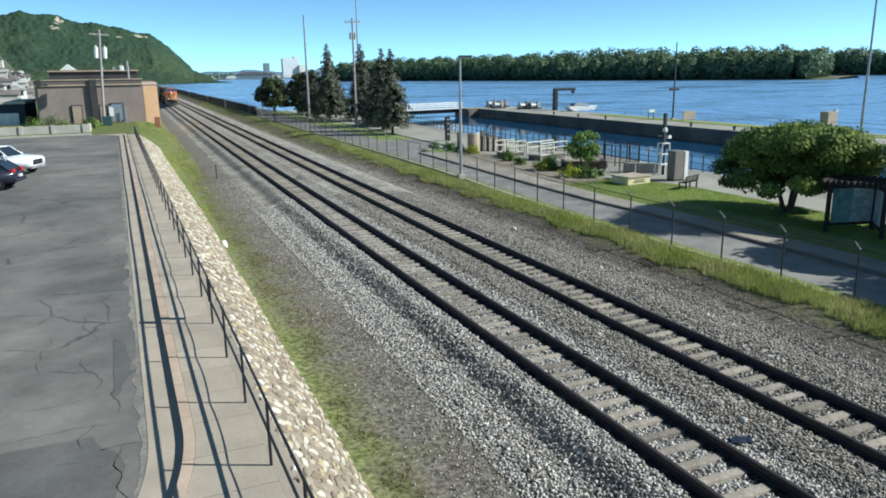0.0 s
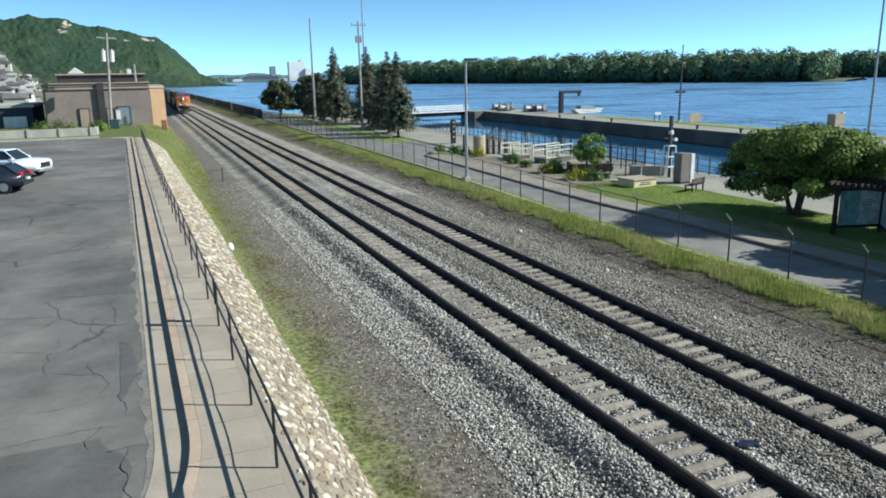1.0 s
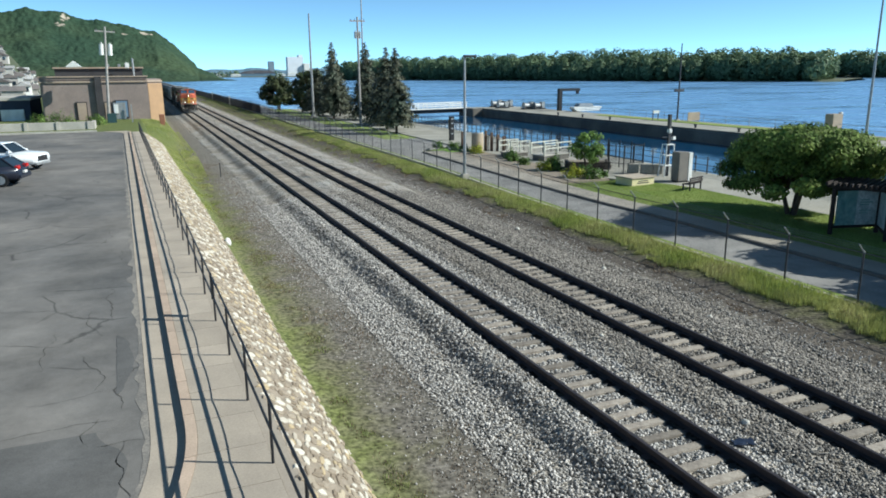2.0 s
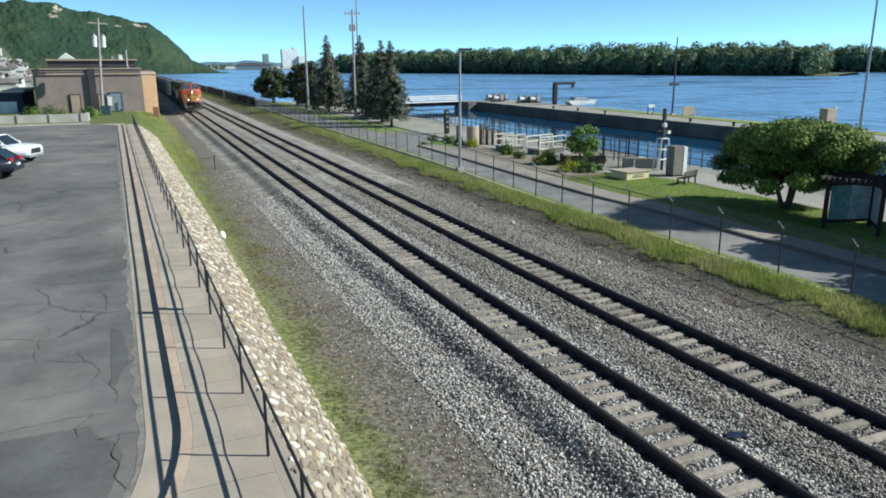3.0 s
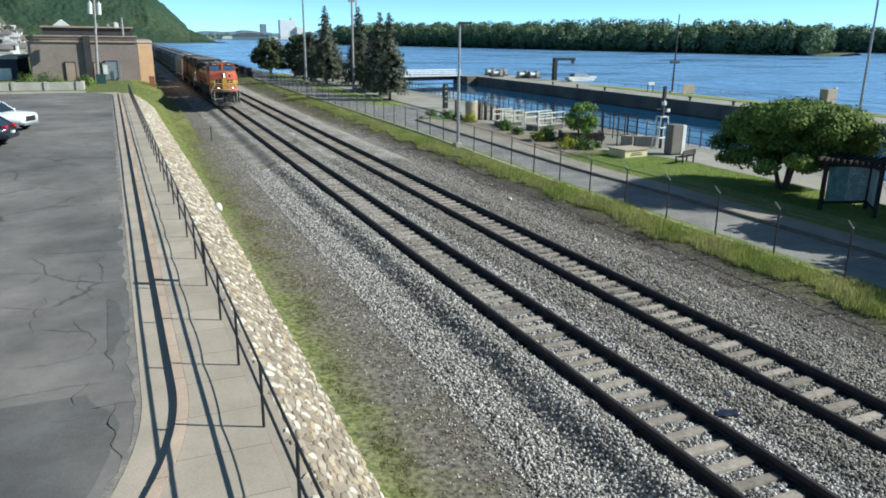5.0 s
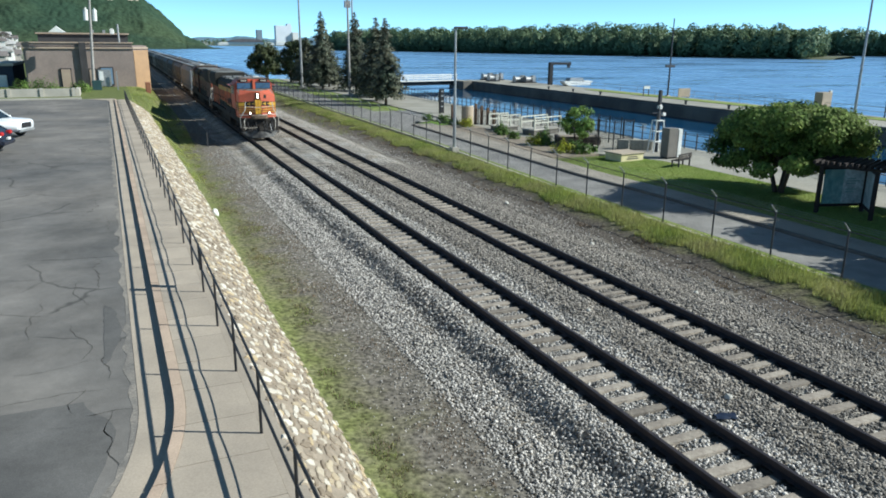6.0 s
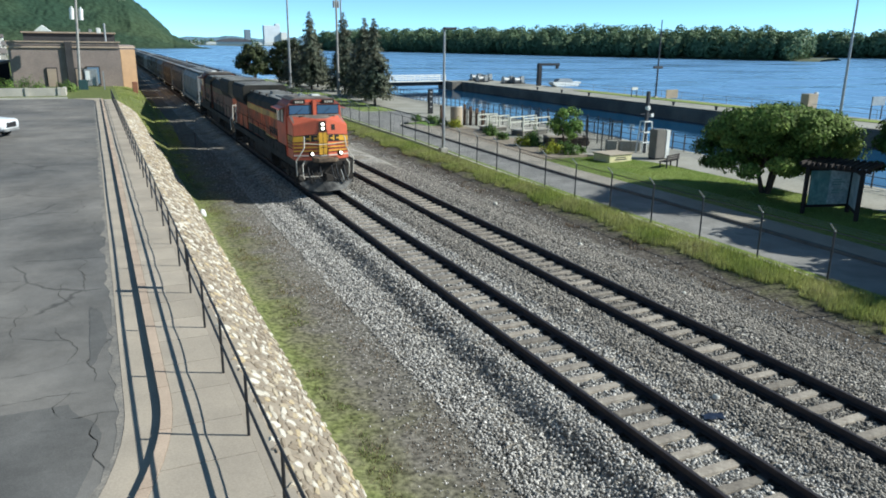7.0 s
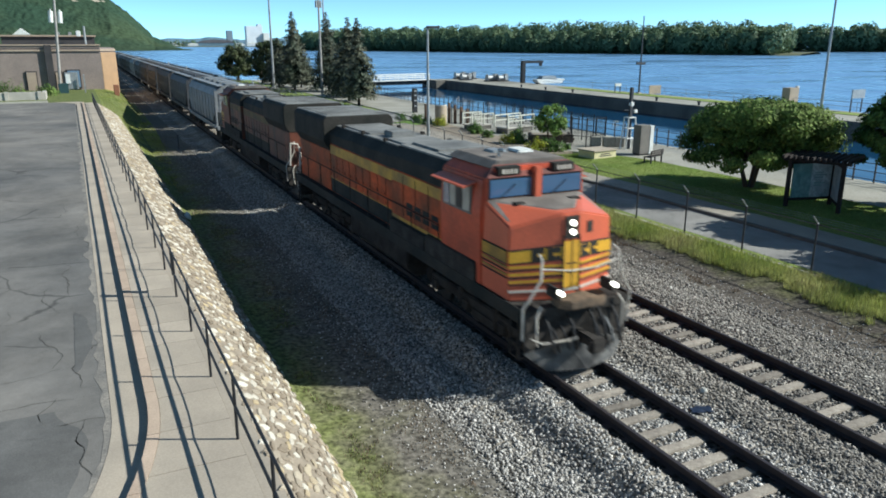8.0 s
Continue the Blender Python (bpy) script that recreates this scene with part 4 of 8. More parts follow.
def locomotive(y_front, lead):
    ORANGE, NOSE_ORANGE = LOCO_PAINT[lead]
    SIDE_YELLOW = DULL_YELLOW if lead else SOOTY_YELLOW
    lo = thing("locomotive", pose(TRACK_X[0], y_front, 0), "orange and dark green diesel locomotive with yellow stripes" if lead else "grimy orange diesel locomotive with yellow stripes coupled behind", "locomotive", "train vehicles")
    L = 22.3
    # running gear
    bm = bmesh.new()
    box(bm, (-1.5, 0.95, 1.38), (1.5, L - 0.9, 1.62), bevel=0.02)
    box(bm, (-0.75, 1.2, 1.0), (0.75, L - 1.2, 1.4), bevel=0.03)
    part("underframe", bm, UNDER, lo)
    part("side_sill", boxed((-1.56, 1.1, 1.3), (-1.505, L - 1.0, 1.66), bevel=0.01), DARKGREEN, lo)
    part("side_sill", boxed((1.505, 1.1, 1.3), (1.56, L - 1.0, 1.66), bevel=0.01), DARKGREEN, lo)
    bm = prism([(-1.38, 0.62), (-1.1, 0.32), (1.1, 0.32), (1.38, 0.62), (1.38, 1.3), (-1.38, 1.3)], 8.2, 13.9)
    part("fuel_tank", bevelled(bm, 0.04), UNDER, lo)
    for y0 in (2.6, 15.6):
        bogie(lo, y0, 3, 2.02)
    # ends: plow, buffer plate, coupler, hoses, steps, handrails
    for end in (0, 1):
        def at(x, y, z):
            return (x, y, z) if end == 0 else (x, L - y, z)
        def flip(bm_):
            if end:
                for v in bm_.verts:
                    v.co.y = L - v.co.y
            return bm_
        bm = bmesh.new()
        v = [bm.verts.new(p) for p in [(-0.95, 0.74, 0.13), (0, 0.5, 0.12), (0.95, 0.74, 0.13), (-1.47, 1.02, 0.56), (-0.45, 0.72, 0.8), (0.45, 0.72, 0.8), (1.47, 1.02, 0.56), (-1.0, 1.08, 0.14), (1.0, 1.08, 0.14), (-1.45, 1.12, 0.54), (1.45, 1.12, 0.54), (0, 1.0, 0.8), (0, 0.95, 0.12)]]
        for f in [(0, 1, 4, 3), (1, 5, 4), (1, 2, 6, 5), (0, 3, 9, 7), (2, 8, 10, 6), (3, 4, 11, 9), (5, 6, 10, 11), (4, 5, 11), (7, 9, 11, 12), (12, 11, 10, 8), (0, 7, 12, 1), (1, 12, 8, 2)]:
            bm.faces.new([v[i] for i in f])
        part("snowplow", flip(bm), PLOW, lo)
        bm = bmesh.new()
        box(bm, (-1.45, 0.98, 0.6), (1.45, 1.12, 1.4), bevel=0.02)
        part("buffer_plate", flip(bm), UNDER, lo)
        part("anticlimber", flip(bevelled(prism([(-0.66, 1.16), (-0.66, 0.8), (-0.46, 0.6), (0.46, 0.6), (0.66, 0.8), (0.66, 1.16)], 1.62, 1.84, "z"), 0.025)), mat("rusty_brown_plate", (0.2, 0.135, 0.085), (0.09, 0.065, 0.045), rough=0.8, scale=3, fine=14), lo, "rust-brown front platform edge")
        bm = bmesh.new()
        box(bm, (-0.13, 0.12, 0.76), (0.13, 1.0, 1.0), bevel=0.04)
        box(bm, (-0.26, 0.0, 0.7), (0.16, 0.26, 1.06), bevel=0.06)
        part("coupler", flip(bm), UNDER, lo)
        part("cut_lever", flip(pipe([(-1.4, 0.78, 1.0), (-1.2, 0.62, 0.92), (-0.45, 0.56, 0.92), (-0.3, 0.5, 0.98)], 0.02, 6)), HANDRAIL_WHITE, lo, "pale uncoupling lever")
        for hx in (-0.95, -0.32, 0.3, 0.55, 0.95):
            part("jumper_cable", flip(pipe([(hx, 0.94, 1.42), (hx - 0.04, 0.66, 1.22), (hx + 0.02, 0.58, 0.86), (hx + 0.12, 0.64, 0.62), (hx + 0.22, 0.86, 0.72)], 0.038, 6)), BLACK_IRON, lo)
        for hx in (-0.75, -0.5, 0.45, 0.62, 0.8):
            part("air_hose", flip(pipe([(hx, 0.96, 1.16), (hx + 0.03, 0.74, 0.92), (hx + 0.1, 0.7, 0.62), (hx + 0.16, 0.8, 0.5)], 0.03, 6)), BLACK_IRON if hx < 0.7 else GALV, lo)
        for s in (-1, 1):
            bm = bmesh.new()
            for zz in (0.42, 0.76, 1.1, 1.4):
                box(bm, (s * 1.12, 1.12, zz - 0.02), (s * 1.54, 1.55, zz + 0.02))
            box(bm, (s * 1.5, 1.12, 0.38), (s * 1.54, 1.18, 1.5))
            box(bm, (s * 1.5, 1.5, 0.38), (s * 1.54, 1.56, 1.5))
            part("step", flip(bm), UNDER, lo)
            part("grab_rail", flip(pipe([(s * 1.5, 1.02, 0.9), (s * 1.53, 0.98, 1.7), (s * 1.42, 0.95, 1.86), (s * 1.12, 0.9, 2.35), (s * 1.08, 0.95, 2.82), (s * 1.04, 1.12, 2.9)], 0.03)), HANDRAIL_WHITE, lo, "dusty white grab rail")
            part("grab_rail", flip(pipe([(s * 1.16, 0.9, 0.75), (s * 1.22, 0.84, 0.95), (s * 1.24, 0.84, 1.5), (s * 1.1, 0.88, 1.72)], 0.028)), HANDRAIL_WHITE, lo, "dusty white grab rail")
        part("end_rail", flip(pipe([(-1.08, 0.95, 2.6), (-0.35, 0.8, 2.52), (0.35, 0.8, 2.52), (1.08, 0.95, 2.6)], 0.018)), HANDRAIL_WHITE, lo, "dusty white end rail")
    for s in (-1, 1):
        part("end_rail", pipe([(s * 1.35, L - 0.9, 1.7), (s * 1.3, L - 0.85, 2.8), (s * 0.95, L - 0.85, 2.75), (s * 0.75, L - 0.85, 2.0), (s * 0.45, L - 0.85, 2.7), (s * 0.35, L - 0.85, 1.75)], 0.042), HANDRAIL_WHITE, lo, "dusty white end rail")
    # nose: blunt, with swept-back corners and a sloping top
    bm = bmesh.new()
    plan0 = [(-1.48, 1.74), (-0.24, 1.32), (0.24, 1.32), (1.48, 1.74), (1.48, 3.1), (-1.48, 3.1)]
    z_top = [3.42, 3.74, 3.74, 3.42, 3.84, 3.84]
    a = [bm.verts.new((x, y, 1.62)) for x, y in plan0]
    b = [bm.verts.new((x * 0.98, y + 0.06, z)) for (x, y), z in zip(plan0, z_top)]
    for i in range(6):
        bm.faces.new((a[i], a[(i + 1) % 6], b[(i + 1) % 6], b[i]))
    bm.faces.new((a[5], a[4], a[3], a[2], a[1], a[0]))
    for f in ((0, 1, 5), (1, 2, 4, 5), (2, 3, 4)):
        bm.faces.new([b[i] for i in f])
    part("nose", bevelled(bm, 0.035), NOSE_ORANGE, lo)
    bm = bmesh.new()
    t = [bm.verts.new((x * 0.93, y + (3.1 - y) * 0.2 if y < 3 else y - 0.02, z + (3.84 - z) * 0.2 + 0.012)) for (x, y), z in zip(plan0, z_top)]
    u = [bm.verts.new((x * 0.93, y + (3.1 - y) * 0.2 if y < 3 else y - 0.02, z + (3.84 - z) * 0.2 - 0.03)) for (x, y), z in zip(plan0, z_top)]
    for f in ((0, 1, 5), (1, 2, 4, 5), (2, 3, 4)):
        bm.faces.new([t[i] for i in f]), bm.faces.new([u[i] for i in f[::-1]])
    for i in range(6):
        bm.faces.new((u[i], u[(i + 1) % 6], t[(i + 1) % 6], t[i]))
    part("nose_top", bm, NOSE_TOP, lo, "grimy worn top of the nose")
    # stripes lie on the three nose faces
    def on_nose(name, s0, s1, z0, z1, material, face, t=0.006, rise=0.0):
        """face -1, 0, 1: swept left face, front face, swept right face; s runs from 0 to 1 across it; rise lifts the end nearest the middle."""
        p, q = ((-1.48, 1.74), (-0.24, 1.32)) if face < 0 else ((-0.24, 1.32), (0.24, 1.32)) if face == 0 else ((0.24, 1.32), (1.48, 1.74))
        P, Q = Vector(p), Vector(q)
        d = (Q - P).normalized()
        nrm = Vector((d.y, -d.x))
        bm_ = bmesh.new()
        ring = []
        for off in (-0.02, 0.012 + t):
            for s, z in ((s0, z0), (s1, z0), (s1, z1), (s0, z1)):
                w = P + (Q - P) * s
                z += rise * (s if face < 0 else 1 - s if face > 0 else 1.0)
                w = w + Vector((-w.x * 0.02, 0.06)) * ((z - 1.62) / 2.0) + nrm * off
                ring.append(bm_.verts.new((w.x, w.y, z)))
        bm_.faces.new(ring[4:]), bm_.faces.new(ring[:4][::-1])
        for i in range(4):
            bm_.faces.new((ring[i], ring[(i + 1) % 4], ring[4 + (i + 1) % 4], ring[4 + i]))
        return part(name, bm_, material, lo)
    for fc in (-1, 0, 1):
        on_nose("stripe", 0.0, 1.0, 2.56, 2.84, YELLOW, fc, rise=0.1)
        for z, w, r in ((2.84, 0.035, 0.12), (2.53, 0.03, 0.08), (2.36, 0.03, 0.06), (2.18, 0.03, 0.04), (2.02, 0.025, 0.0)):
            on_nose("stripe", 0.0, 1.0, z, z + w, DARKGREEN, fc, 0.009, r)
        for z in (2.43, 2.25, 2.07):
            on_nose("stripe", 0.0, 1.0, z, z + 0.06, YELLOW, fc, 0.006, 0.02)
        on_nose("sill_edge", 0.0, 1.0, 1.84, 1.9, HANDRAIL_WHITE, fc, 0.01)
    for sd in (-1, 1):
        a0, a1 = sorted((sd * 1.47, sd * 1.492))
        for z, w, m_ in ((2.56, 0.28, DULL_YELLOW), (2.43, 0.06, DULL_YELLOW), (2.25, 0.05, DULL_YELLOW)):
            part("stripe", boxed((a0, 1.84, z), (a1, 3.04, z + w)), m_, lo)
        a0, a1 = sorted((sd * 1.472, sd * 1.496))
        for z in (2.84, 2.53, 2.36, 2.18):
            part("stripe", boxed((a0, 1.84, z), (a1, 3.04, z + 0.03)), DARKGREEN, lo)
    on_nose("nose_door", 0.04, 0.96, 1.92, 3.06, YELLOW, 0, 0.012)
    for s0 in (0.0, 0.5, 0.96):
        on_nose("door_seam", s0, s0 + 0.04, 1.9, 3.2, DARKGREEN, 0, 0.02)
    # the emblem across the nose: plain dark blocks, each with a notch
    for fc, s0, s1 in ((-1, 0.42, 0.65), (-1, 0.71, 0.96), (1, 0.04, 0.27), (1, 0.33, 0.56)):
        on_nose("emblem_bar", s0, s1, 2.57, 2.68, DARKGREEN, fc, 0.014, 0.05)
        on_nose("emblem_bar", s0, s1, 2.76, 2.88, DARKGREEN, fc, 0.014, 0.05)
        on_nose("emblem_bar", s0, s0 + (s1 - s0) * 0.42, 2.675, 2.765, DARKGREEN, fc, 0.014, 0.05)
    for z in (2.5, 2.28):
        on_nose("emblem_bar", 0.2, 0.8, z, z + 0.03, DARKGREEN, 0, 0.02)
    # headlamp housing and lamps
    on_nose("lamp_housing", 0.12, 0.88, 3.12, 3.66, DARKGREEN, 0, 0.03)
    if lead:
        for z in (3.28, 3.5):
            bm = bmesh.new()
            rod(bm, (0, 1.29, z), (0, 1.4, z), 0.064, sides=16)
            part("headlamp", bm, LAMP_ON, lo, "lit round headlamp")
        for s in (-1, 1):
            bm = bmesh.new()
            rod(bm, (s * 0.76, 0.56, 2.08), (s * 0.76, 0.7, 2.08), 0.058, sides=16)
            part("ditch_light", bm, LAMP_ON, lo, "lit ditch light")
            part("lamp_bracket", boxed((s * 0.76 - 0.08, 0.64, 1.9), (s * 0.76 + 0.08, 1.15, 2.16), bevel=0.04), UNDER, lo)
    on_nose("nose_hatch", 0.22, 0.38, 3.18, 3.46, DARKGREEN, 1, 0.012)
    # cab
    part("cab", bevelled(prism([(-1.5, 1.62), (1.5, 1.62), (1.54, 3.5), (1.46, 4.36), (1.1, 4.62), (-1.1, 4.62), (-1.46, 4.36), (-1.54, 3.5)], 3.05, 5.4), 0.04), CAB_ORANGE if lead else NOSE_ORANGE, lo)
    roof = bevelled(prism([(-1.22, 4.58), (1.22, 4.58), (0.95, 4.74), (-0.95, 4.74)], 3.25, 5.6), 0.02)
    part("cab_roof", roof, NOSE_TOP, lo, "grimy cab roof")
    # sloping brow over the windshield, with a pillar between the panes
    bm = bmesh.new()
    v = [bm.verts.new(p) for p in [(-1.44, 2.93, 4.39), (1.44, 2.93, 4.39), (1.1, 3.22, 4.66), (-1.1, 3.22, 4.66), (-1.44, 3.3, 4.36), (1.44, 3.3, 4.36)]]
    for f in [(0, 1, 2, 3), (0, 4, 5, 1), (1, 5, 2), (0, 3, 4), (3, 2, 5, 4)]:
        bm.faces.new([v[i] for i in f])
    part("brow", bm, BROW_BROWN if lead else NOSE_ORANGE, lo, "sooty red-brown brow over the windshield")
    part("centre_pillar", boxed((-0.11, 2.86, 3.8), (0.11, 3.08, 4.6), bevel=0.03), NOSE_ORANGE, lo)
    for s in (-1, 1):
        x0, x1 = sorted((s * 0.13, s * 1.37))
        part("windshield_frame", boxed((x0 - 0.05, 2.99, 3.83), (x1 + 0.05, 3.06, 4.4), bevel=0.015), NOSE_ORANGE, lo)
        part("windshield_seal", boxed((x0, 2.97, 3.86), (x1, 2.989, 4.37), bevel=0.006), BLACK_IRON, lo)
        part("windshield", boxed((x0 + 0.035, 2.955, 3.895), (x1 - 0.035, 2.972, 4.335), bevel=0.006), CAB_GLASS, lo, "dark blue windshield pane")
        part("wiper", rods([((x0 + 0.25 * abs(x1 - x0), 2.94, 3.86), (x0 + 0.6 * abs(x1 - x0), 2.94, 4.2))], 0.012, 5), BLACK_IRON, lo)
        part("number_board", boxed((s * 0.8 - 0.32, 2.93, 4.43), (s * 0.8 + 0.32, 3.2, 4.64), bevel=0.02), DARKGREEN, lo)
        for k in range(4):
            part("number_bar", boxed((s * 0.8 - 0.21 + k * 0.115, 2.918, 4.47), (s * 0.8 - 0.145 + k * 0.115, 2.929, 4.58)), HANDRAIL_WHITE, lo)
        a0, a1 = sorted((s * 1.5, s * 1.565))
        part("side_window_frame", boxed((a0, 3.55, 3.38), (a1, 5.18, 4.16), bevel=0.012), NOSE_TOP, lo, "grimy grey side window frame")
        a0, a1 = sorted((s * 1.5, s * 1.575))
        for y0, y1, m_ in ((3.62, 3.98, PALE_BLIND), (4.03, 4.36, BLACK_IRON), (4.41, 4.72, PALE_BLIND), (4.77, 5.1, CAB_GLASS)):
            part("side_window", boxed((a0, y0, 3.45), (a1, y1, 4.08), bevel=0.006), m_, lo)
        a0, a1 = sorted((s * 1.48, s * 1.86))
        part("sunshade", boxed((a0, 3.4, 4.2), (a1, 5.3, 4.24), m=Matrix.Translation((s * 1.5, 0, 4.2)) @ pose(0, 0, 0, 0, s * 16, 0) @ Matrix.Translation((-s * 1.5, 0, -4.2))), NOSE_ORANGE, lo)
        part("nose_vent", boxed((s * 0.8 - 0.16, 2.35, 3.7), (s * 0.8 + 0.16, 2.6, 3.84), bevel=0.03), UNDER, lo)
    for s in (-1, 1):
        a0, a1 = sorted((s * 1.38, s * 1.575))
        part("equipment_box", boxed((a0, 3.3, 1.64), (a1, 6.4, 2.2), bevel=0.03), UNDER, lo, "grimy dark equipment box")
        part("equipment_box", boxed((a0, 6.45, 1.64), (a1, 9.2, 2.1), bevel=0.03), UNDER, lo, "grimy dark equipment box")
    part("horn", pipe([(-0.5, 4.0, 4.72), (-0.5, 4.0, 4.9), (-0.5, 3.7, 4.92)], 0.05), GALV, lo)
    part("antenna_dome", boxed((0.2, 4.2, 4.7), (0.7, 4.9, 4.82), bevel=0.05), WHITE_PAINT, lo)
    part("antenna_dome", boxed((-0.4, 4.5, 4.7), (0.0, 5.1, 4.8), bevel=0.04), GALV, lo)
    # long hood: equipment blower section, engine hood, flared radiator section
    part("equipment_hood", bevelled(prism([(-1.44, 1.62), (1.44, 1.62), (1.44, 3.7), (-1.44, 3.7)], 5.4, 9.3), 0.02), ORANGE, lo)
    part("hood_roof", bevelled(prism(hood_outline(1.44, 3.702, 4.42, 0.3), 5.4, 9.3), 0.02), DARKGREEN, lo, "sooty dark green hood top")
    part("engine_hood", bevelled(prism([(-1.26, 1.62), (1.26, 1.62), (1.26, 3.6), (-1.26, 3.6)], 9.3, 16.6), 0.02), ORANGE, lo)
    part("hood_roof", bevelled(prism(hood_outline(1.26, 3.602, 4.3, 0.3), 9.3, 16.6), 0.02), DARKGREEN, lo, "sooty dark green hood top")
    part("radiator_base", bevelled(prism([(-1.28, 1.62), (1.28, 1.62), (1.28, 3.3), (-1.28, 3.3)], 16.6, 21.3), 0.02), ORANGE, lo)
    part("radiator_hood", bevelled(prism([(-1.28, 3.302), (1.28, 3.302), (1.52, 3.7), (1.52, 4.55), (1.35, 4.68), (-1.35, 4.68), (-1.52, 4.55), (-1.52, 3.7)], 16.6, 21.3), 0.03), DARKGREEN, lo, "flared dark green radiator housing")
    for nm, y0, y1, w, z in (("roof_panel", 5.45, 9.25, 1.15, 4.42), ("roof_panel", 9.32, 16.5, 0.98, 4.3), ("radiator_grille", 16.65, 21.25, 1.36, 4.68)):
        part(nm, boxed((-w, y0, z - 0.02), (w, y1, z + 0.035), bevel=0.012), LOCO_ROOF, lo, "sooty grey roof panel")
    for y0, y1, w, h in ((5.7, 6.9, 0.95, 0.07), (7.1, 9.1, 0.8, 0.1), (9.6, 11.4, 0.8, -0.03), (11.7, 12.5, 0.45, 0.12), (12.9, 16.2, 0.85, -0.04)):
        part("roof_box", boxed((-w, y0, 4.3), (w, y1, 4.42 + h), bevel=0.03), LOCO_ROOF, lo)
    for k in range(6):
        part("lifting_lug", boxed((-1.0 if k % 2 else 0.9, 9.8 + 1.15 * k, 4.3), (-0.9 if k % 2 else 1.0, 10.0 + 1.15 * k, 4.44)), UNDER, lo)
    for k in range(8):
        part("radiator_slat", boxed((-1.2, 17.0 + k * 0.5, 4.71), (1.2, 17.3 + k * 0.5, 4.74)), LOCO_ROOF, lo)
    for s in (-1, 1):
        band(lo, "stripe", 1.44, 5.42, 9.28, 3.34, 3.66, SIDE_YELLOW, side=s)
        band(lo, "stripe", 1.26, 9.3, 16.6, 3.2, 3.56, SIDE_YELLOW, side=s)
        band(lo, "stripe", 1.44, 5.42, 9.28, 1.66, 2.14, DARKGREEN, side=s)
        band(lo, "stripe", 1.26, 9.3, 16.6, 1.66, 2.2, DARKGREEN, side=s)
        band(lo, "radiator_screen", 1.52, 16.9, 21.0, 3.74, 4.5, DARKGREEN, side=s)
        for k in range(9):
            band(lo, "hood_door", 1.26, 9.5 + k * 0.78, 10.2 + k * 0.78, 2.24, 3.16, ORANGE, 0.02, side=s)
        band(lo, "stripe", 1.44, 5.42, 9.28, 2.14, 2.24, SIDE_YELLOW, side=s)
        band(lo, "stripe", 1.26, 9.3, 16.6, 2.2, 2.3, SIDE_YELLOW, side=s)
        for k in range(4):
            band(lo, "emblem_bar", 1.444, 5.7 + k * 0.62, 6.2 + k * 0.62, 2.42, 2.58, DARKGREEN, side=s)
            band(lo, "emblem_bar", 1.444, 5.7 + k * 0.62, 6.2 + k * 0.62, 2.66, 2.82, DARKGREEN, side=s)
            band(lo, "hood_door", 1.44, 5.5 + k * 0.95, 6.4 + k * 0.95, 2.26, 3.3, ORANGE, 0.003, side=s)
            band(lo, "door_seam", 1.445, 5.44 + k * 0.95, 5.47 + k * 0.95, 2.16, 3.6, DARKGREEN, side=s)
        for k in range(10):
            band(lo, "door_seam", 1.284, 9.44 + k * 0.78, 9.465 + k * 0.78, 2.3, 3.2, DARKGREEN, side=s)
            band(lo, "door_latch", 1.284, 9.62 + k * 0.72, 9.68 + k * 0.72, 2.6, 2.72, UNDER, side=s)
        for k in range(8):
            part("side_rail", rods([((s * 1.5, 5.6 + k * 1.96, 2.65), (s * 1.5, 7.56 + k * 1.96, 2.65))], 0.02), UNDER, lo)
        for k in range(9):
            bm = bmesh.new()
            rod(bm, (s * 1.5, 5.6 + k * 1.96, 1.6), (s * 1.5, 5.6 + k * 1.96, 2.65), 0.018, sides=6)
            part("stanchion", bm, UNDER, lo)
    return lo


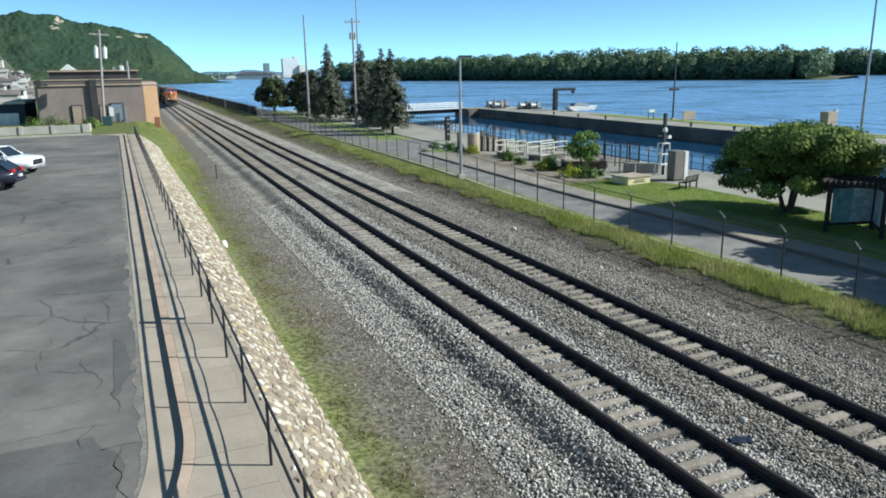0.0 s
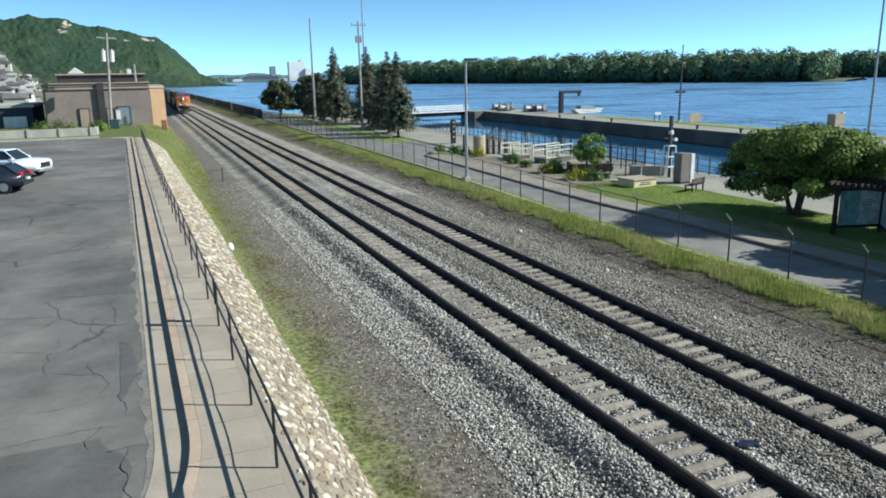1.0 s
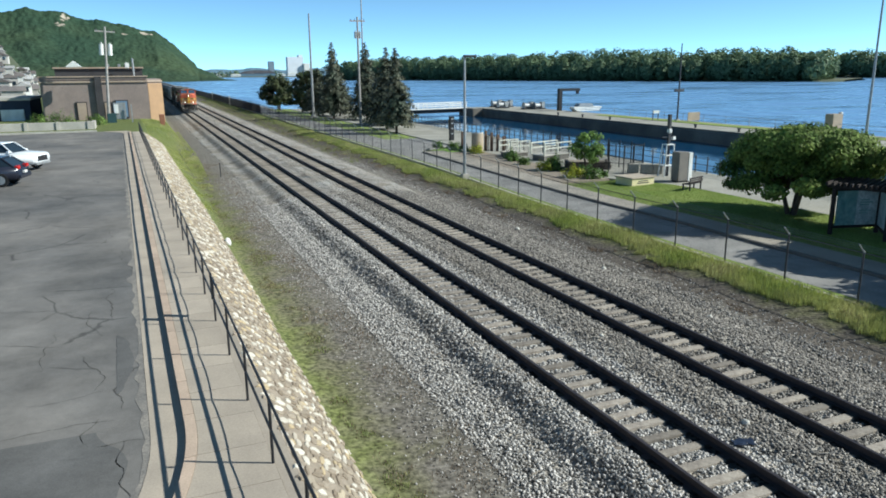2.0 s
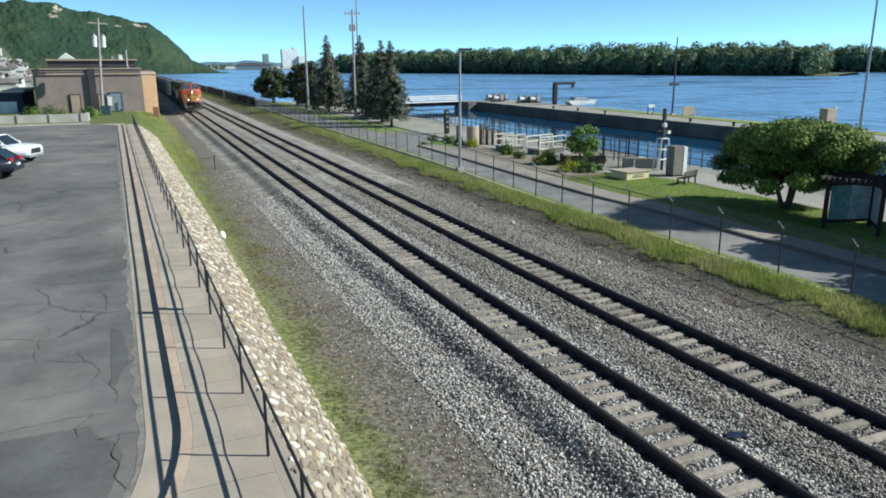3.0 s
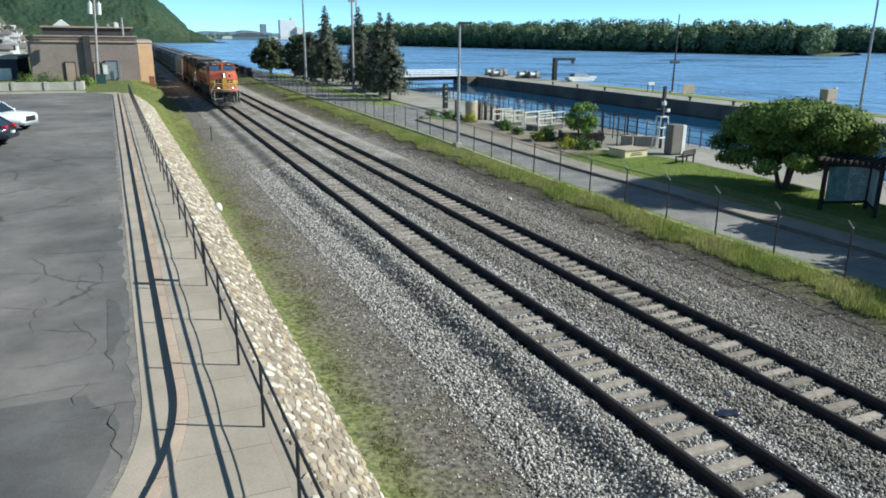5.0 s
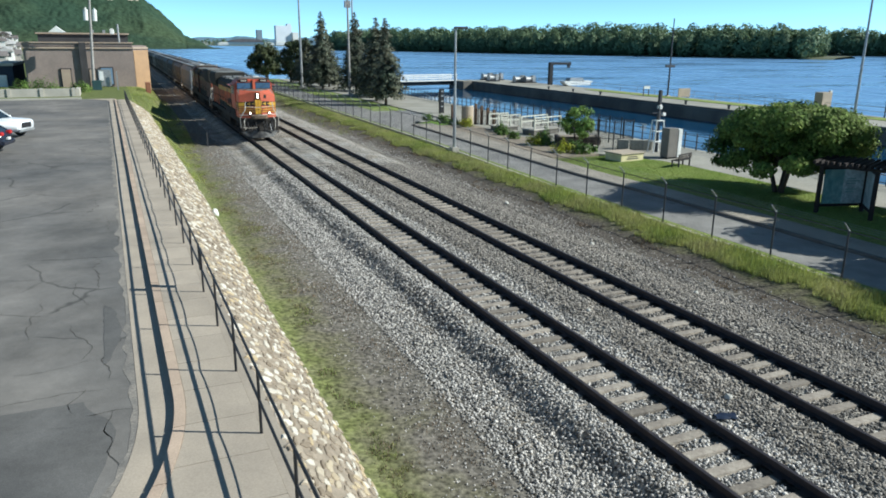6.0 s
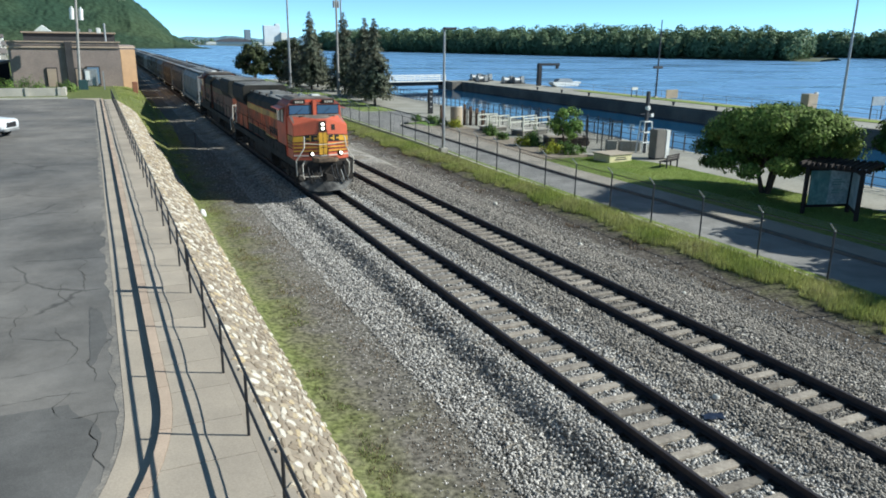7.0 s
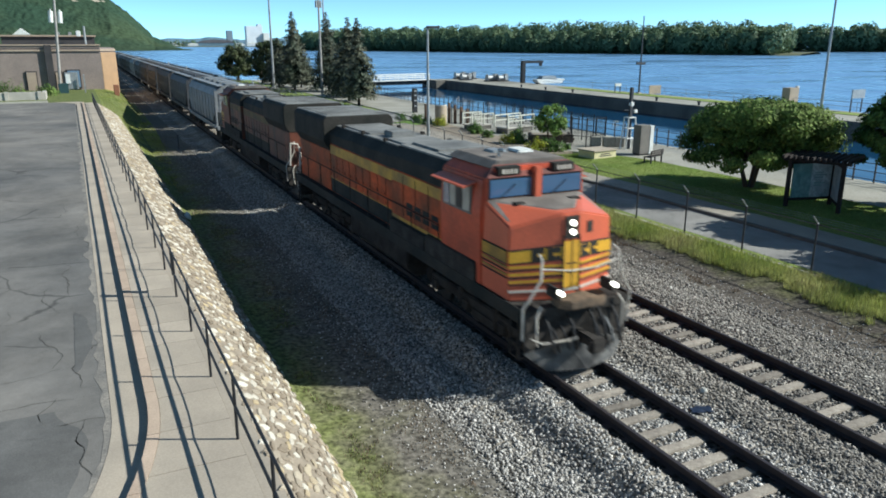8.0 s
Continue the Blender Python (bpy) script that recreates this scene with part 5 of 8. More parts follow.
def hopper(y_front, paint, label, L=17.6):
    """A covered hopper with curved sides, sloping ends, roof hatches, running boards and outlet gates."""
    ho = thing("covered_hopper", pose(TRACK_X[0], y_front, 0), label, "freight car", "train vehicles")
    bm = bmesh.new()
    ring = [(-1.0, 1.25), (-1.5, 1.7), (-1.58, 2.6), (-1.5, 3.7), (-1.22, 4.2), (-0.7, 4.42), (0.7, 4.42), (1.22, 4.2), (1.5, 3.7), (1.58, 2.6), (1.5, 1.7), (1.0, 1.25)]
    stations = []
    for y, lowcut in ((1.2, 0.55), (2.6, 0.0), (L - 2.6, 0.0), (L - 1.2, 0.55)):
        stations.append([bm.verts.new((x, y, max(z, 1.25 + lowcut * 2.2) if lowcut else z)) for x, z in ring])
    for a, b in zip(stations, stations[1:]):
        for i in range(12):
            bm.faces.new((a[i], a[(i + 1) % 12], b[(i + 1) % 12], b[i]))
    bm.faces.new(stations[0]), bm.faces.new(stations[-1][::-1])
    part("body", bm, paint, ho)
    bm = bmesh.new()
    for s in (-1, 1):
        box(bm, (s * 1.5 - 0.07, 0.8, 1.2), (s * 1.5 + 0.07, L - 0.8, 1.5), bevel=0.02)
        for y0 in (0.95, L - 1.15):
            box(bm, (s * 1.42 - 0.06, y0, 1.2), (s * 1.42 + 0.06, y0 + 0.2, 4.1), bevel=0.01)
    box(bm, (-1.5, 0.65, 1.15), (1.5, 1.2, 1.4), bevel=0.02)
    box(bm, (-1.5, L - 1.2, 1.15), (1.5, L - 0.65, 1.4), bevel=0.02)
    box(bm, (-0.3, 0.3, 0.85), (0.3, L - 0.3, 1.2), bevel=0.03)
    part("underframe", bm, paint, ho)
    for y0 in (2.2, 6.2, 10.2):
        w = L / 4.4
        bm = bmesh.new()
        v = [bm.verts.new(p) for p in [(-1.35, y0, 1.5), (1.35, y0, 1.5), (1.35, y0 + w, 1.5), (-1.35, y0 + w, 1.5), (-0.4, y0 + w * 0.35, 0.45), (0.4, y0 + w * 0.35, 0.45), (0.4, y0 + w * 0.65, 0.45), (-0.4, y0 + w * 0.65, 0.45)]]
        for f in [(3, 2, 1, 0), (4, 5, 6, 7), (0, 1, 5, 4), (1, 2, 6, 5), (2, 3, 7, 6), (3, 0, 4, 7)]:
            bm.faces.new([v[i] for i in f])
        part("outlet_hopper", bm, paint, ho)
    for s in (-1, 1):
        part("running_board", boxed((s * 0.98 - 0.22, 0.9, 4.42), (s * 0.98 + 0.22, L - 0.9, 4.46), bevel=0.008), GALV, ho)
        for k in range(9):
            x = s * 1.57
            part("side_rib", boxed((x - 0.03, 2.0 + k * (L - 4) / 8 - 0.025, 1.5), (x + 0.012, 2.0 + k * (L - 4) / 8 + 0.03, 3.75)), paint, ho)
    for k in range(5):
        part("hatch", boxed((-0.45, 1.9 + k * (L - 3) / 5, 4.4), (0.45, 3.6 + k * (L - 3) / 5, 4.56), bevel=0.03), paint, ho)
    for y0 in (0.82, L - 0.86):
        bm = rods([((-0.35, y0, 1.3), (-0.35, y0, 4.45)), ((0.1, y0, 1.3), (0.1, y0, 4.45))] + [((-0.35, y0, 1.5 + 0.35 * i), (0.1, y0, 1.5 + 0.35 * i)) for i in range(9)], 0.018, 6)
        part("ladder", bm, GALV, ho)
    bogie(ho, 1.6, 2, 1.75, 0.535)
    bogie(ho, L - 3.35, 2, 1.75, 0.535)
    return ho


def train_y(t):
    """Where the leading coupler is at t seconds."""
    if t >= 6:
        return 12.3 + 23.55 * (8 - t)
    return 59.4 + 24.35 * (6 - t)


vehicles = [(locomotive(train_y(0), True), 0.0, 0), (locomotive(train_y(0) + 22.4, False), 44.7, 180)]
pale = hopper(train_y(0) + 44.8, HOPPER_PALE, "pale grey covered hopper car with roof hatches")
grey = hopper(train_y(0) + 62.5, HOPPER_GREY, "dusty dark grey covered hopper car with roof hatches")
brown = hopper(train_y(0) + 80.2, HOPPER_BROWN, "brownish grey covered hopper car with roof hatches")
vehicles += [(pale, 44.8, 0), (grey, 62.5, 0), (brown, 80.2, 0)]
for i in range(11):
    off = 97.9 + 17.7 * i
    vehicles.append((copy_thing((grey, brown, grey, pale)[i % 4], pose(TRACK_X[0], train_y(0) + off, 0)), off, 0))


# ---------------------------------------------------------------- fence and road beside the river park
def park_fence_x(y):
    return 13.0 + 0.9 * smooth(30, 62, y)


fence = thing("chain_link_fence", pose(0, 0, 0), "weathered chain-link fence with angled barbed-wire arms", "fence")
fence_ys = [4.0 + 3.1 * i for i in range(80)]
fpost = farm = None
for y in fence_ys:
    x = park_fence_x(y)
    if fpost is None:
        bm = bmesh.new()
        rod(bm, (0, 0, -0.35), (0, 0, 1.85), 0.035, sides=8)
        ob = part("post", bm, DULL_POST, fence)
        fpost = ob.data
        bm = bmesh.new()
        rod(bm, (0, 0, 1.85), (-0.3, 0, 2.16), 0.03, sides=6)
        bmesh.ops.create_icosphere(bm, subdivisions=1, radius=0.045, matrix=Matrix.Translation((0, 0, 1.85)))
        ob2 = part("barb_arm", bm, GALV, fence, "pale galvanised angled arm")
        farm = ob2.data
    else:
        ob, ob2 = new("post", fpost), new("barb_arm", farm)
        ob.parent = ob2.parent = fence
    ob.location = ob2.location = (x, y, ZPARK)
for ya, yb in zip(fence_ys, fence_ys[1:]):
    for nm, h, r in (("top_rail", 1.82, 0.02), ("bottom_wire", 0.08, 0.008)):
        part(nm, rods([((park_fence_x(ya), ya, ZPARK + h), (park_fence_x(yb), yb, ZPARK + h))], r, 6), DULL_POST, fence)
for k in range(3):
    d = 0.1 + 0.1 * k
    part("barbed_wire", pipe([(park_fence_x(y) - d, y, ZPARK + 1.85 + d * 1.03) for y in fence_ys], 0.005, 4), GALV, fence)
v, f = [], []
for k in range(2440):
    ya = 2.2 + k * 0.1
    for s in (-1, 1):
        yb = ya + s * 1.7
        xa, xb = park_fence_x(ya), park_fence_x(yb)
        b = len(v)
        v += [(xa, ya - 0.0026, ZPARK + 0.08), (xa, ya + 0.0026, ZPARK + 0.08), (xb, yb + 0.0026, ZPARK + 1.8), (xb, yb - 0.0026, ZPARK + 1.8), (xa + 0.004, ya, ZPARK + 0.08), (xb + 0.004, yb, ZPARK + 1.8)]
        f += [(b, b + 1, b + 2, b + 3), (b + 1, b + 4, b + 5, b + 2), (b + 4, b, b + 3, b + 5)]
tagged(mesh_ob("wire_mesh", v, f, DULL_POST, fence), kind="stuff")
v, f = [], []
for k in range(1700):
    y = 152.0 + k * 0.16
    x, top = park_fence_x(y) + 0.03, ZPARK + 1.7 + 0.05 * math.sin(y * 0.7)
    b = len(v)
    v += [(x, y, ZPARK - 0.3), (x, y + 0.12, ZPARK - 0.3), (x, y + 0.12, top), (x, y, top), (x + 0.02, y, ZPARK - 0.3), (x + 0.02, y + 0.12, ZPARK - 0.3), (x + 0.02, y + 0.12, top), (x + 0.02, y, top)]
    f += [(b, b + 1, b + 2, b + 3), (b + 7, b + 6, b + 5, b + 4), (b, b + 3, b + 7, b + 4), (b + 1, b + 5, b + 6, b + 2), (b + 3, b + 2, b + 6, b + 7)]
screen = thing("slatted_fence", pose(0, 0, 0), "dark slatted screen fence along the far river bank", "fence")
tagged(mesh_ob("slats", v, f, ROOF_DARK, screen), kind="stuff")
for y in (203.0, 250.0, 330.0):
    part("gate_post", boxed((park_fence_x(y) - 0.25, y - 0.25, -0.8), (park_fence_x(y) - 0.01, y + 0.25, 2.0), bevel=0.04), PALE_CONCRETE, screen, "pale concrete gate post")
strip("mow_strip", lambda y: park_fence_x(y) - 0.06, lambda y: park_fence_x(y) + 0.12, ZPARK + 0.03, [0 + 4 * i for i in range(46)], PALE_CONCRETE, "thin concrete mow strip under the fence", "edging", 0.2)
strip("grass_edging", lambda y: park_fence_x(y) + 0.125, lambda y: park_fence_x(y) + 0.5, ZPARK + 0.006, [0 + 4 * i for i in range(46)], LAWN, "thin grass edge between the fence and the road", "grass", 0.2)


def kerb_far(y):
    return 16.25 + 0.55 * smooth(38, 70, y) + 0.35 * smooth(38, 30, y)


road_ys = [-10 + 3 * i for i in range(72)]
strip("road", lambda y: park_fence_x(y) + 0.5, lambda y: kerb_far(y) + (6.5 * smooth(69, 76, y) - 3.5 * smooth(84, 97, y)), ZPARK + 0.014, road_ys, ROADTAR, "pale worn asphalt park road", "road", 0.2)
kerb_ys = [-10 + 2 * i for i in range(40)]
strip("road_kerb", lambda y: kerb_far(y), lambda y: kerb_far(y) + 0.16, ZPARK + 0.15, kerb_ys, KERB_SHADE, "low concrete kerb along the park road, its face shade put into the colour", "kerb", 0.3)
strip("park_path", lambda y: kerb_far(y) + 0.165, lambda y: kerb_far(y) + 1.75 + 0.5 * smooth(36, 60, y), ZPARK + 0.14, kerb_ys, PATH_CONCRETE, "worn grey concrete park path", "path", 0.25)
strip("lawn", lambda y: kerb_far(y) + 1.755 + 0.5 * smooth(36, 60, y), lambda y: 23.0 + 2.2 * smooth(46, 38, y), ZPARK + 0.11, [-10 + 2 * i for i in range(27)], LAWN, "sunlit mown park lawn", "lawn", 0.3)
strip("planted_bed", lambda y: kerb_far(y) + 2.26, lambda y: 22.6, ZPARK + 0.1, [44.4 + 2 * i for i in range(12)], MORTAR, "mulched planting bed beside the path", "flower bed", 0.3)
strip("lock_walk", lambda y: 22.4 + 2.85 * smooth(46, 38, y), lambda y: 31.2, ZPARK + 0.11, [-60 + 5 * i for i in range(46)], DECK_CONCRETE, "worn concrete walk along the lock wall", "path", 0.3)
strip("spruce_lawn", lambda y: 18.2, lambda y: 23.2, ZPARK + 0.03, [84 + 4 * i for i in range(22)], LAWN, "shaded lawn under the spruces", "lawn", 0.2)

k = 90000
lx, ly2 = rng.uniform(0, 1, k), rng.uniform(16, 43.5, k)
left_, right_ = np.array([kerb_far(y) + 1.8 + 0.5 * smooth(36, 60, y) for y in ly2]), np.array([22.9 + 2.2 * smooth(46, 38, y) for y in ly2])
co, idx = blades(np.c_[left_ + (right_ - left_) * lx, ly2], np.full(k, ZPARK + 0.1), 0.06, rng, wide=0.014)
tagged(fast_mesh("lawn_grass", co, idx, 3, LAWN_BLADE), "short mown grass of the park lawn", "grass", kind="stuff")

# ---------------------------------------------------------------- the lock
def lock_wall(name, x0, x1, y0, y1, label):
    ob = part(name, boxed((x0, y0, -7.0), (x1, y1, ZPARK + 0.08), bevel=0.12), DARK_CONCRETE, None)
    tagged(ob, label, "lock wall", kind="structure")
    strip(name + "_top", lambda y: x0 + 0.25, lambda y: x1 - 0.25, ZPARK + 0.1, [y0 + 0.3, y1 - 0.3], DECK_CONCRETE, "pale concrete deck of the lock wall", "lock deck", 0.02)


lock_wall("wall_lock_bank", 24.2, 31.5, -60, 150, "stained concrete bank wall of the river lock")
lock_wall("wall_lock_river", 61.0, 71.5, -60, 152, "long stained concrete river wall of the lock")
strip("river_wall_grass", lambda y: 67.0, lambda y: 69.6, ZPARK + 0.16, [-50, 40, 112], LAWN, "grass strip on top of the river wall", "grass", 0.05)
lock_wall("wall_lock_head", 58.6, 60.99, 146, 153.5, "stained concrete head of the lock wall")
guide = tagged(part("wall_guide", boxed((14.3, 215, -5), (15.4, 640, -0.6), bevel=0.05), ROOF_DARK, None), "dark timber guide wall along the river bank", "guide wall", kind="structure")

gate = thing("footbridge", pose(0, 0, 0), "white-railed footbridge across the lock head", "footbridge")
ga, gb = Vector((28.0, 146.0, 0)), Vector((58.9, 151.3, 0))
d = (gb - ga).normalized()
gm = Matrix(((d.x, -d.y, 0, ga.x), (d.y, d.x, 0, ga.y), (0, 0, 1, 0), (0, 0, 0, 1)))
GL = (gb - ga).length
part("girder", boxed((0, -0.6, -1.15), (GL, 0.6, -0.35), bevel=0.05, m=gm), BLACK_IRON, gate)
part("deck", boxed((0, -1.2, -0.3), (GL, 1.2, -0.1), bevel=0.02, m=gm), WHITE_PAINT, gate)
for s in (-1.15, 1.15):
    for z in (0.35, 0.75, 1.1):
        part("rail", boxed((0, s - 0.08, z - 0.1), (GL, s + 0.08, z + 0.0), m=gm), WHITE_PAINT, gate)
    for k in range(15):
        part("post", boxed((0.2 + k * (GL - 0.4) / 14 - 0.05, s - 0.05, -0.1), (0.2 + k * (GL - 0.4) / 14 + 0.05, s + 0.05, 1.12), m=gm), WHITE_PAINT, gate)

# low black fence along the lock bank
bank = thing("lock_fence", pose(0, 0, 0), "dark steel picket railing along the lock wall", "railing")
ys = [-10 + 1.3 * i for i in range(123)]
for y in ys:
    part("post", boxed((30.71, y - 0.035, ZPARK + 0.1), (30.79, y + 0.035, ZPARK + 1.42)), DULL_POST, bank)
for z in (0.3, 0.75, 1.22):
    part("rail", boxed((30.725, -10, ZPARK + z - 0.02), (30.775, 149, ZPARK + z + 0.02)), DULL_POST, bank)
taller = thing("security_fence", pose(0, 0, 0), "tall dark wire security fence round the lock machinery", "fence")
pts = [(23.2, 66), (25.2, 66), (27.2, 62), (27.2, 46.5), (25.0, 46.0), (24.0, 48.5)]
for (x0, y0), (x1, y1) in zip(pts, pts[1:]):
    n = max(2, int(math.hypot(x1 - x0, y1 - y0) / 1.5))
    for i in range(n):
        x, y = x0 + (x1 - x0) * i / n, y0 + (y1 - y0) * i / n
        part("post", rods([((x, y, ZPARK), (x, y, ZPARK + 2.35))], 0.045, 6), BLACK_IRON, taller)
    pk = []
    for i in range(int(math.hypot(x1 - x0, y1 - y0) / 0.14)):
        t = i * 0.14 / math.hypot(x1 - x0, y1 - y0)
        pk.append(((x0 + (x1 - x0) * t, y0 + (y1 - y0) * t, ZPARK + 0.15), (x0 + (x1 - x0) * t, y0 + (y1 - y0) * t, ZPARK + 2.2)))
    tagged(part("wire_infill", rods(pk, 0.008, 4), BLACK_IRON, taller), kind="stuff")
    for z in (0.9, 2.2):
        part("rail", rods([((x0, y0, ZPARK + z), (x1, y1, ZPARK + z))], 0.025, 6), BLACK_IRON, taller)

# things on the river wall
davit = thing("davit_crane", pose(69.8, 128.5, ZPARK + 0.1), "dark steel davit crane on the river wall", "crane")
part("mast", boxed((-0.4, -0.4, 0), (0.4, 0.4, 4.3), bevel=0.04), BLACK_IRON, davit)
part("jib", boxed((-0.3, -0.3, 3.9), (4.6, 0.3, 4.4), bevel=0.04), BLACK_IRON, davit)
part("hoist", boxed((3.9, -0.25, 3.3), (4.4, 0.25, 3.95), bevel=0.05), BLACK_IRON, davit)
skiff = thing("work_boat", pose(73.0, 124.0, ZPARK + 0.15), "white covered work boat on a cradle", "boat")
part("hull", bevelled(prism([(-3.2, 0.5), (-2.4, 0.0), (2.6, 0.0), (3.4, 0.9), (-3.2, 0.9)], -0.9, 0.9), 0.08), WHITE_PAINT, skiff)
part("canopy", bevelled(prism([(-2.2, 0.9), (1.6, 0.9), (1.0, 1.5), (-1.8, 1.5)], -0.8, 0.8), 0.08), GALV, skiff)
for x, y in ((66, 156), (68, 154.5), (64.5, 150), (67, 143), (69, 142)):
    wi = thing("winch", pose(x, y - 6, ZPARK + 0.15), "grey steel mooring winch on the river wall", "winch", "lock winches")
    bm = bmesh.new()
    rod(bm, (-0.7, 0, 0.7), (0.7, 0, 0.7), 0.55, sides=14)
    rod(bm, (-0.8, 0, 0.7), (-0.7, 0, 0.7), 0.75, sides=14)
    rod(bm, (0.7, 0, 0.7), (0.8, 0, 0.7), 0.75, sides=14)
    part("drum", bm, GALV, wi)
    part("motor", boxed((0.9, -0.4, 0), (1.6, 0.4, 1.5), bevel=0.05), GALV, wi)
    part("bedplate", boxed((-1.0, -0.8, 0), (1.7, 0.8, 0.2), bevel=0.02), DULL_POST, wi)


def signboard(x, y, z, w, h, lift, label, face=WHITE_PAINT, turn=0):
    sg = thing("signboard", pose(x, y, z, 0, 0, turn), label, "sign")
    part("board", boxed((-w / 2, -0.05, lift), (w / 2, 0.05, lift + h), bevel=0.01), face, sg)
    for s in (-1, 1):
        part("leg", boxed((s * w * 0.42 - 0.06, 0.06, 0), (s * w * 0.42 + 0.06, 0.16, lift + h)), DULL_POST, sg)
    return sg


TAN_PANEL = mat("faded_tan_panel", (0.42, 0.33, 0.24), (0.36, 0.29, 0.21), scale=1, fine=12)
signboard(70.3, 90.0, ZPARK + 0.1, 2.3, 1.3, 0.15, "tan equipment board on the river wall", TAN_PANEL)
signboard(67.5, 95.5, ZPARK + 0.1, 1.2, 0.45, 1.1, "small white notice board on the river wall")
signboard(71.0, 56.5, ZPARK + 0.1, 2.2, 1.0, 1.6, "grey notice board on posts", GALV)
cab = thing("control_cabinet", pose(71.3, 66.0, ZPARK + 0.1), "tan lock control cabinet with white conduit", "cabinet")
part("body", boxed((-0.85, -0.6, 0), (0.85, 0.6, 2.3), bevel=0.04), TAN_PANEL, cab)
part("conduit", boxed((0.95, -0.2, 0), (1.3, 0.2, 2.5), bevel=0.04), WHITE_PAINT, cab)
for y in (20, 32, 44, 72, 80, 100, 108, 116):
    bo = thing("bollard", pose(61.9, y, ZPARK + 0.1), "steel mooring bollard on the lock wall", "bollard", "mooring bollards")
    bm = bmesh.new()
    rod(bm, (0, 0, 0), (0, 0, 0.42), 0.16, sides=10)
    rod(bm, (0, 0, 0.38), (0, 0, 0.5), 0.24, sides=10)
    part("post", bm, DULL_POST, bo)
wr = thing("wall_railing", pose(0, 0, 0), "thin galvanised railing on the river wall", "railing")
for k in range(40):
    part("post", rods([((71.2, -40 + 4.6 * k, ZPARK + 0.1), (71.2, -40 + 4.6 * k, ZPARK + 1.2))], 0.035, 6), GALV, wr)
for z in (0.65, 1.18):
    part("rail", rods([((71.2, -40, ZPARK + z), (71.2, 140, ZPARK + z))], 0.03, 6), GALV, wr)


def lamp_pole(x, y, h, r, label, head=True, z=ZPARK, material=GALV):
    lp = thing("light_pole", pose(x, y, z), label, "light pole")
    bm = bmesh.new()
    rod(bm, (0, 0, -0.3), (0, 0, h), r, r * 0.55, sides=12)
    part("shaft", bm, material, lp)
    part("base", boxed((-r * 2.2, -r * 2.2, -0.2), (r * 2.2, r * 2.2, 0.35), bevel=0.04), PALE_CONCRETE, lp)
    if head:
        part("lamp_head", boxed((-0.1, -0.18, h - 0.05), (0.95, 0.18, h + 0.12), bevel=0.05), DULL_POST, lp)
    return lp


lamp_pole(13.35, 49.9, 8.95, 0.13, "slim grey steel light pole by the fence")
lamp_pole(20.3, 132.0, 18.1, 0.24, "tall grey steel light mast by the spruces", head=False)
m3 = lamp_pole(69.5, 92.8, 11.9, 0.15, "dark steel light mast with side brackets on the river wall", head=False, material=DULL_POST)
part("bracket", boxed((-0.9, -0.15, 4.6), (0.9, 0.15, 5.0), bevel=0.05), DULL_POST, m3)
lamp_pole(68.6, 59.3, 17.5, 0.17, "tall grey steel light mast on the river wall", head=False)


def utility_pole(x, y, z, h, label, cans=2, lean=0.0, can=WHITE_PAINT, size=1.0):
    up = thing("utility_pole", pose(x, y, z, 0, lean, 0), label, "utility pole")
    bm = bmesh.new()
    rod(bm, (0, 0, -0.5), (0, 0, h), 0.2, 0.13, sides=10)
    part("pole", bm, POLE_WOOD, up)
    part("crossarm", boxed((-1.2, -0.08, h - 0.7), (1.2, 0.08, h - 0.52)), POLE_WOOD, up)
    for s in (-1.05, -0.45, 0.45, 1.05):
        bm = bmesh.new()
        rod(bm, (s, 0, h - 0.52), (s, 0, h - 0.28), 0.06, 0.04, sides=8)
        part("insulator", bm, DULL_POST, up)
    for i in range(cans):
        s = (-1, 1, 0)[i]
        bm = bmesh.new()
        rod(bm, (s * 0.52 * size, 0.12 * i, h - 2.2 - 1.4 * size), (s * 0.52 * size, 0.12 * i, h - 2.2), 0.28 * size, sides=14)
        rod(bm, (s * 0.52 * size, 0.12 * i, h - 2.2), (s * 0.52 * size, 0.12 * i, h - 2.0), 0.1 * size, sides=8)
        part("transformer", bm, can, up, "grey pole-top transformer")
    return up


utility_pole(23.3, 112.0, ZPARK, 16.2, "grey wooden utility pole with transformers between the spruces", 3, can=GALV, size=0.68)
lamp_pole(31.7, 138.0, 22.0, 0.2, "very tall slim steel mast behind the spruces", head=False)
utility_pole(-12.75, 107.5, 1.5, 12.2, "grey wooden utility pole with transformers by the brick building", lean=3.5)

# ---------------------------------------------------------------- park things
CREAM = mat("cream_painted_side", (0.66, 0.58, 0.34), (0.58, 0.51, 0.3), scale=2, fine=18)
BROWN_STAIN = mat("brown_stained_timber", (0.03, 0.021, 0.018), (0.02, 0.015, 0.014), scale=2, fine=18, bump=0.3)
TAN_TOP = mat("tan_concrete_top", (0.42, 0.35, 0.27), (0.36, 0.3, 0.23), scale=2, fine=18)
BRONZE = mat("weathered_brown_panel", (0.16, 0.095, 0.06), (0.11, 0.07, 0.045), scale=2, fine=10)
plinth = thing("stone_plinth", pose(21.75, 40.6, ZPARK + 0.09, 0, 0, 7), "low cream-sided plinth with a tan concrete lid", "plinth")
part("body", boxed((0.0, 0.0, 0), (2.1, 1.6, 0.5), bevel=0.015), CREAM, plinth)
part("lid", boxed((-0.08, -0.08, 0.505), (2.18, 1.68, 0.6), bevel=0.02), TAN_TOP, plinth)
bar_mat = DULL_POST
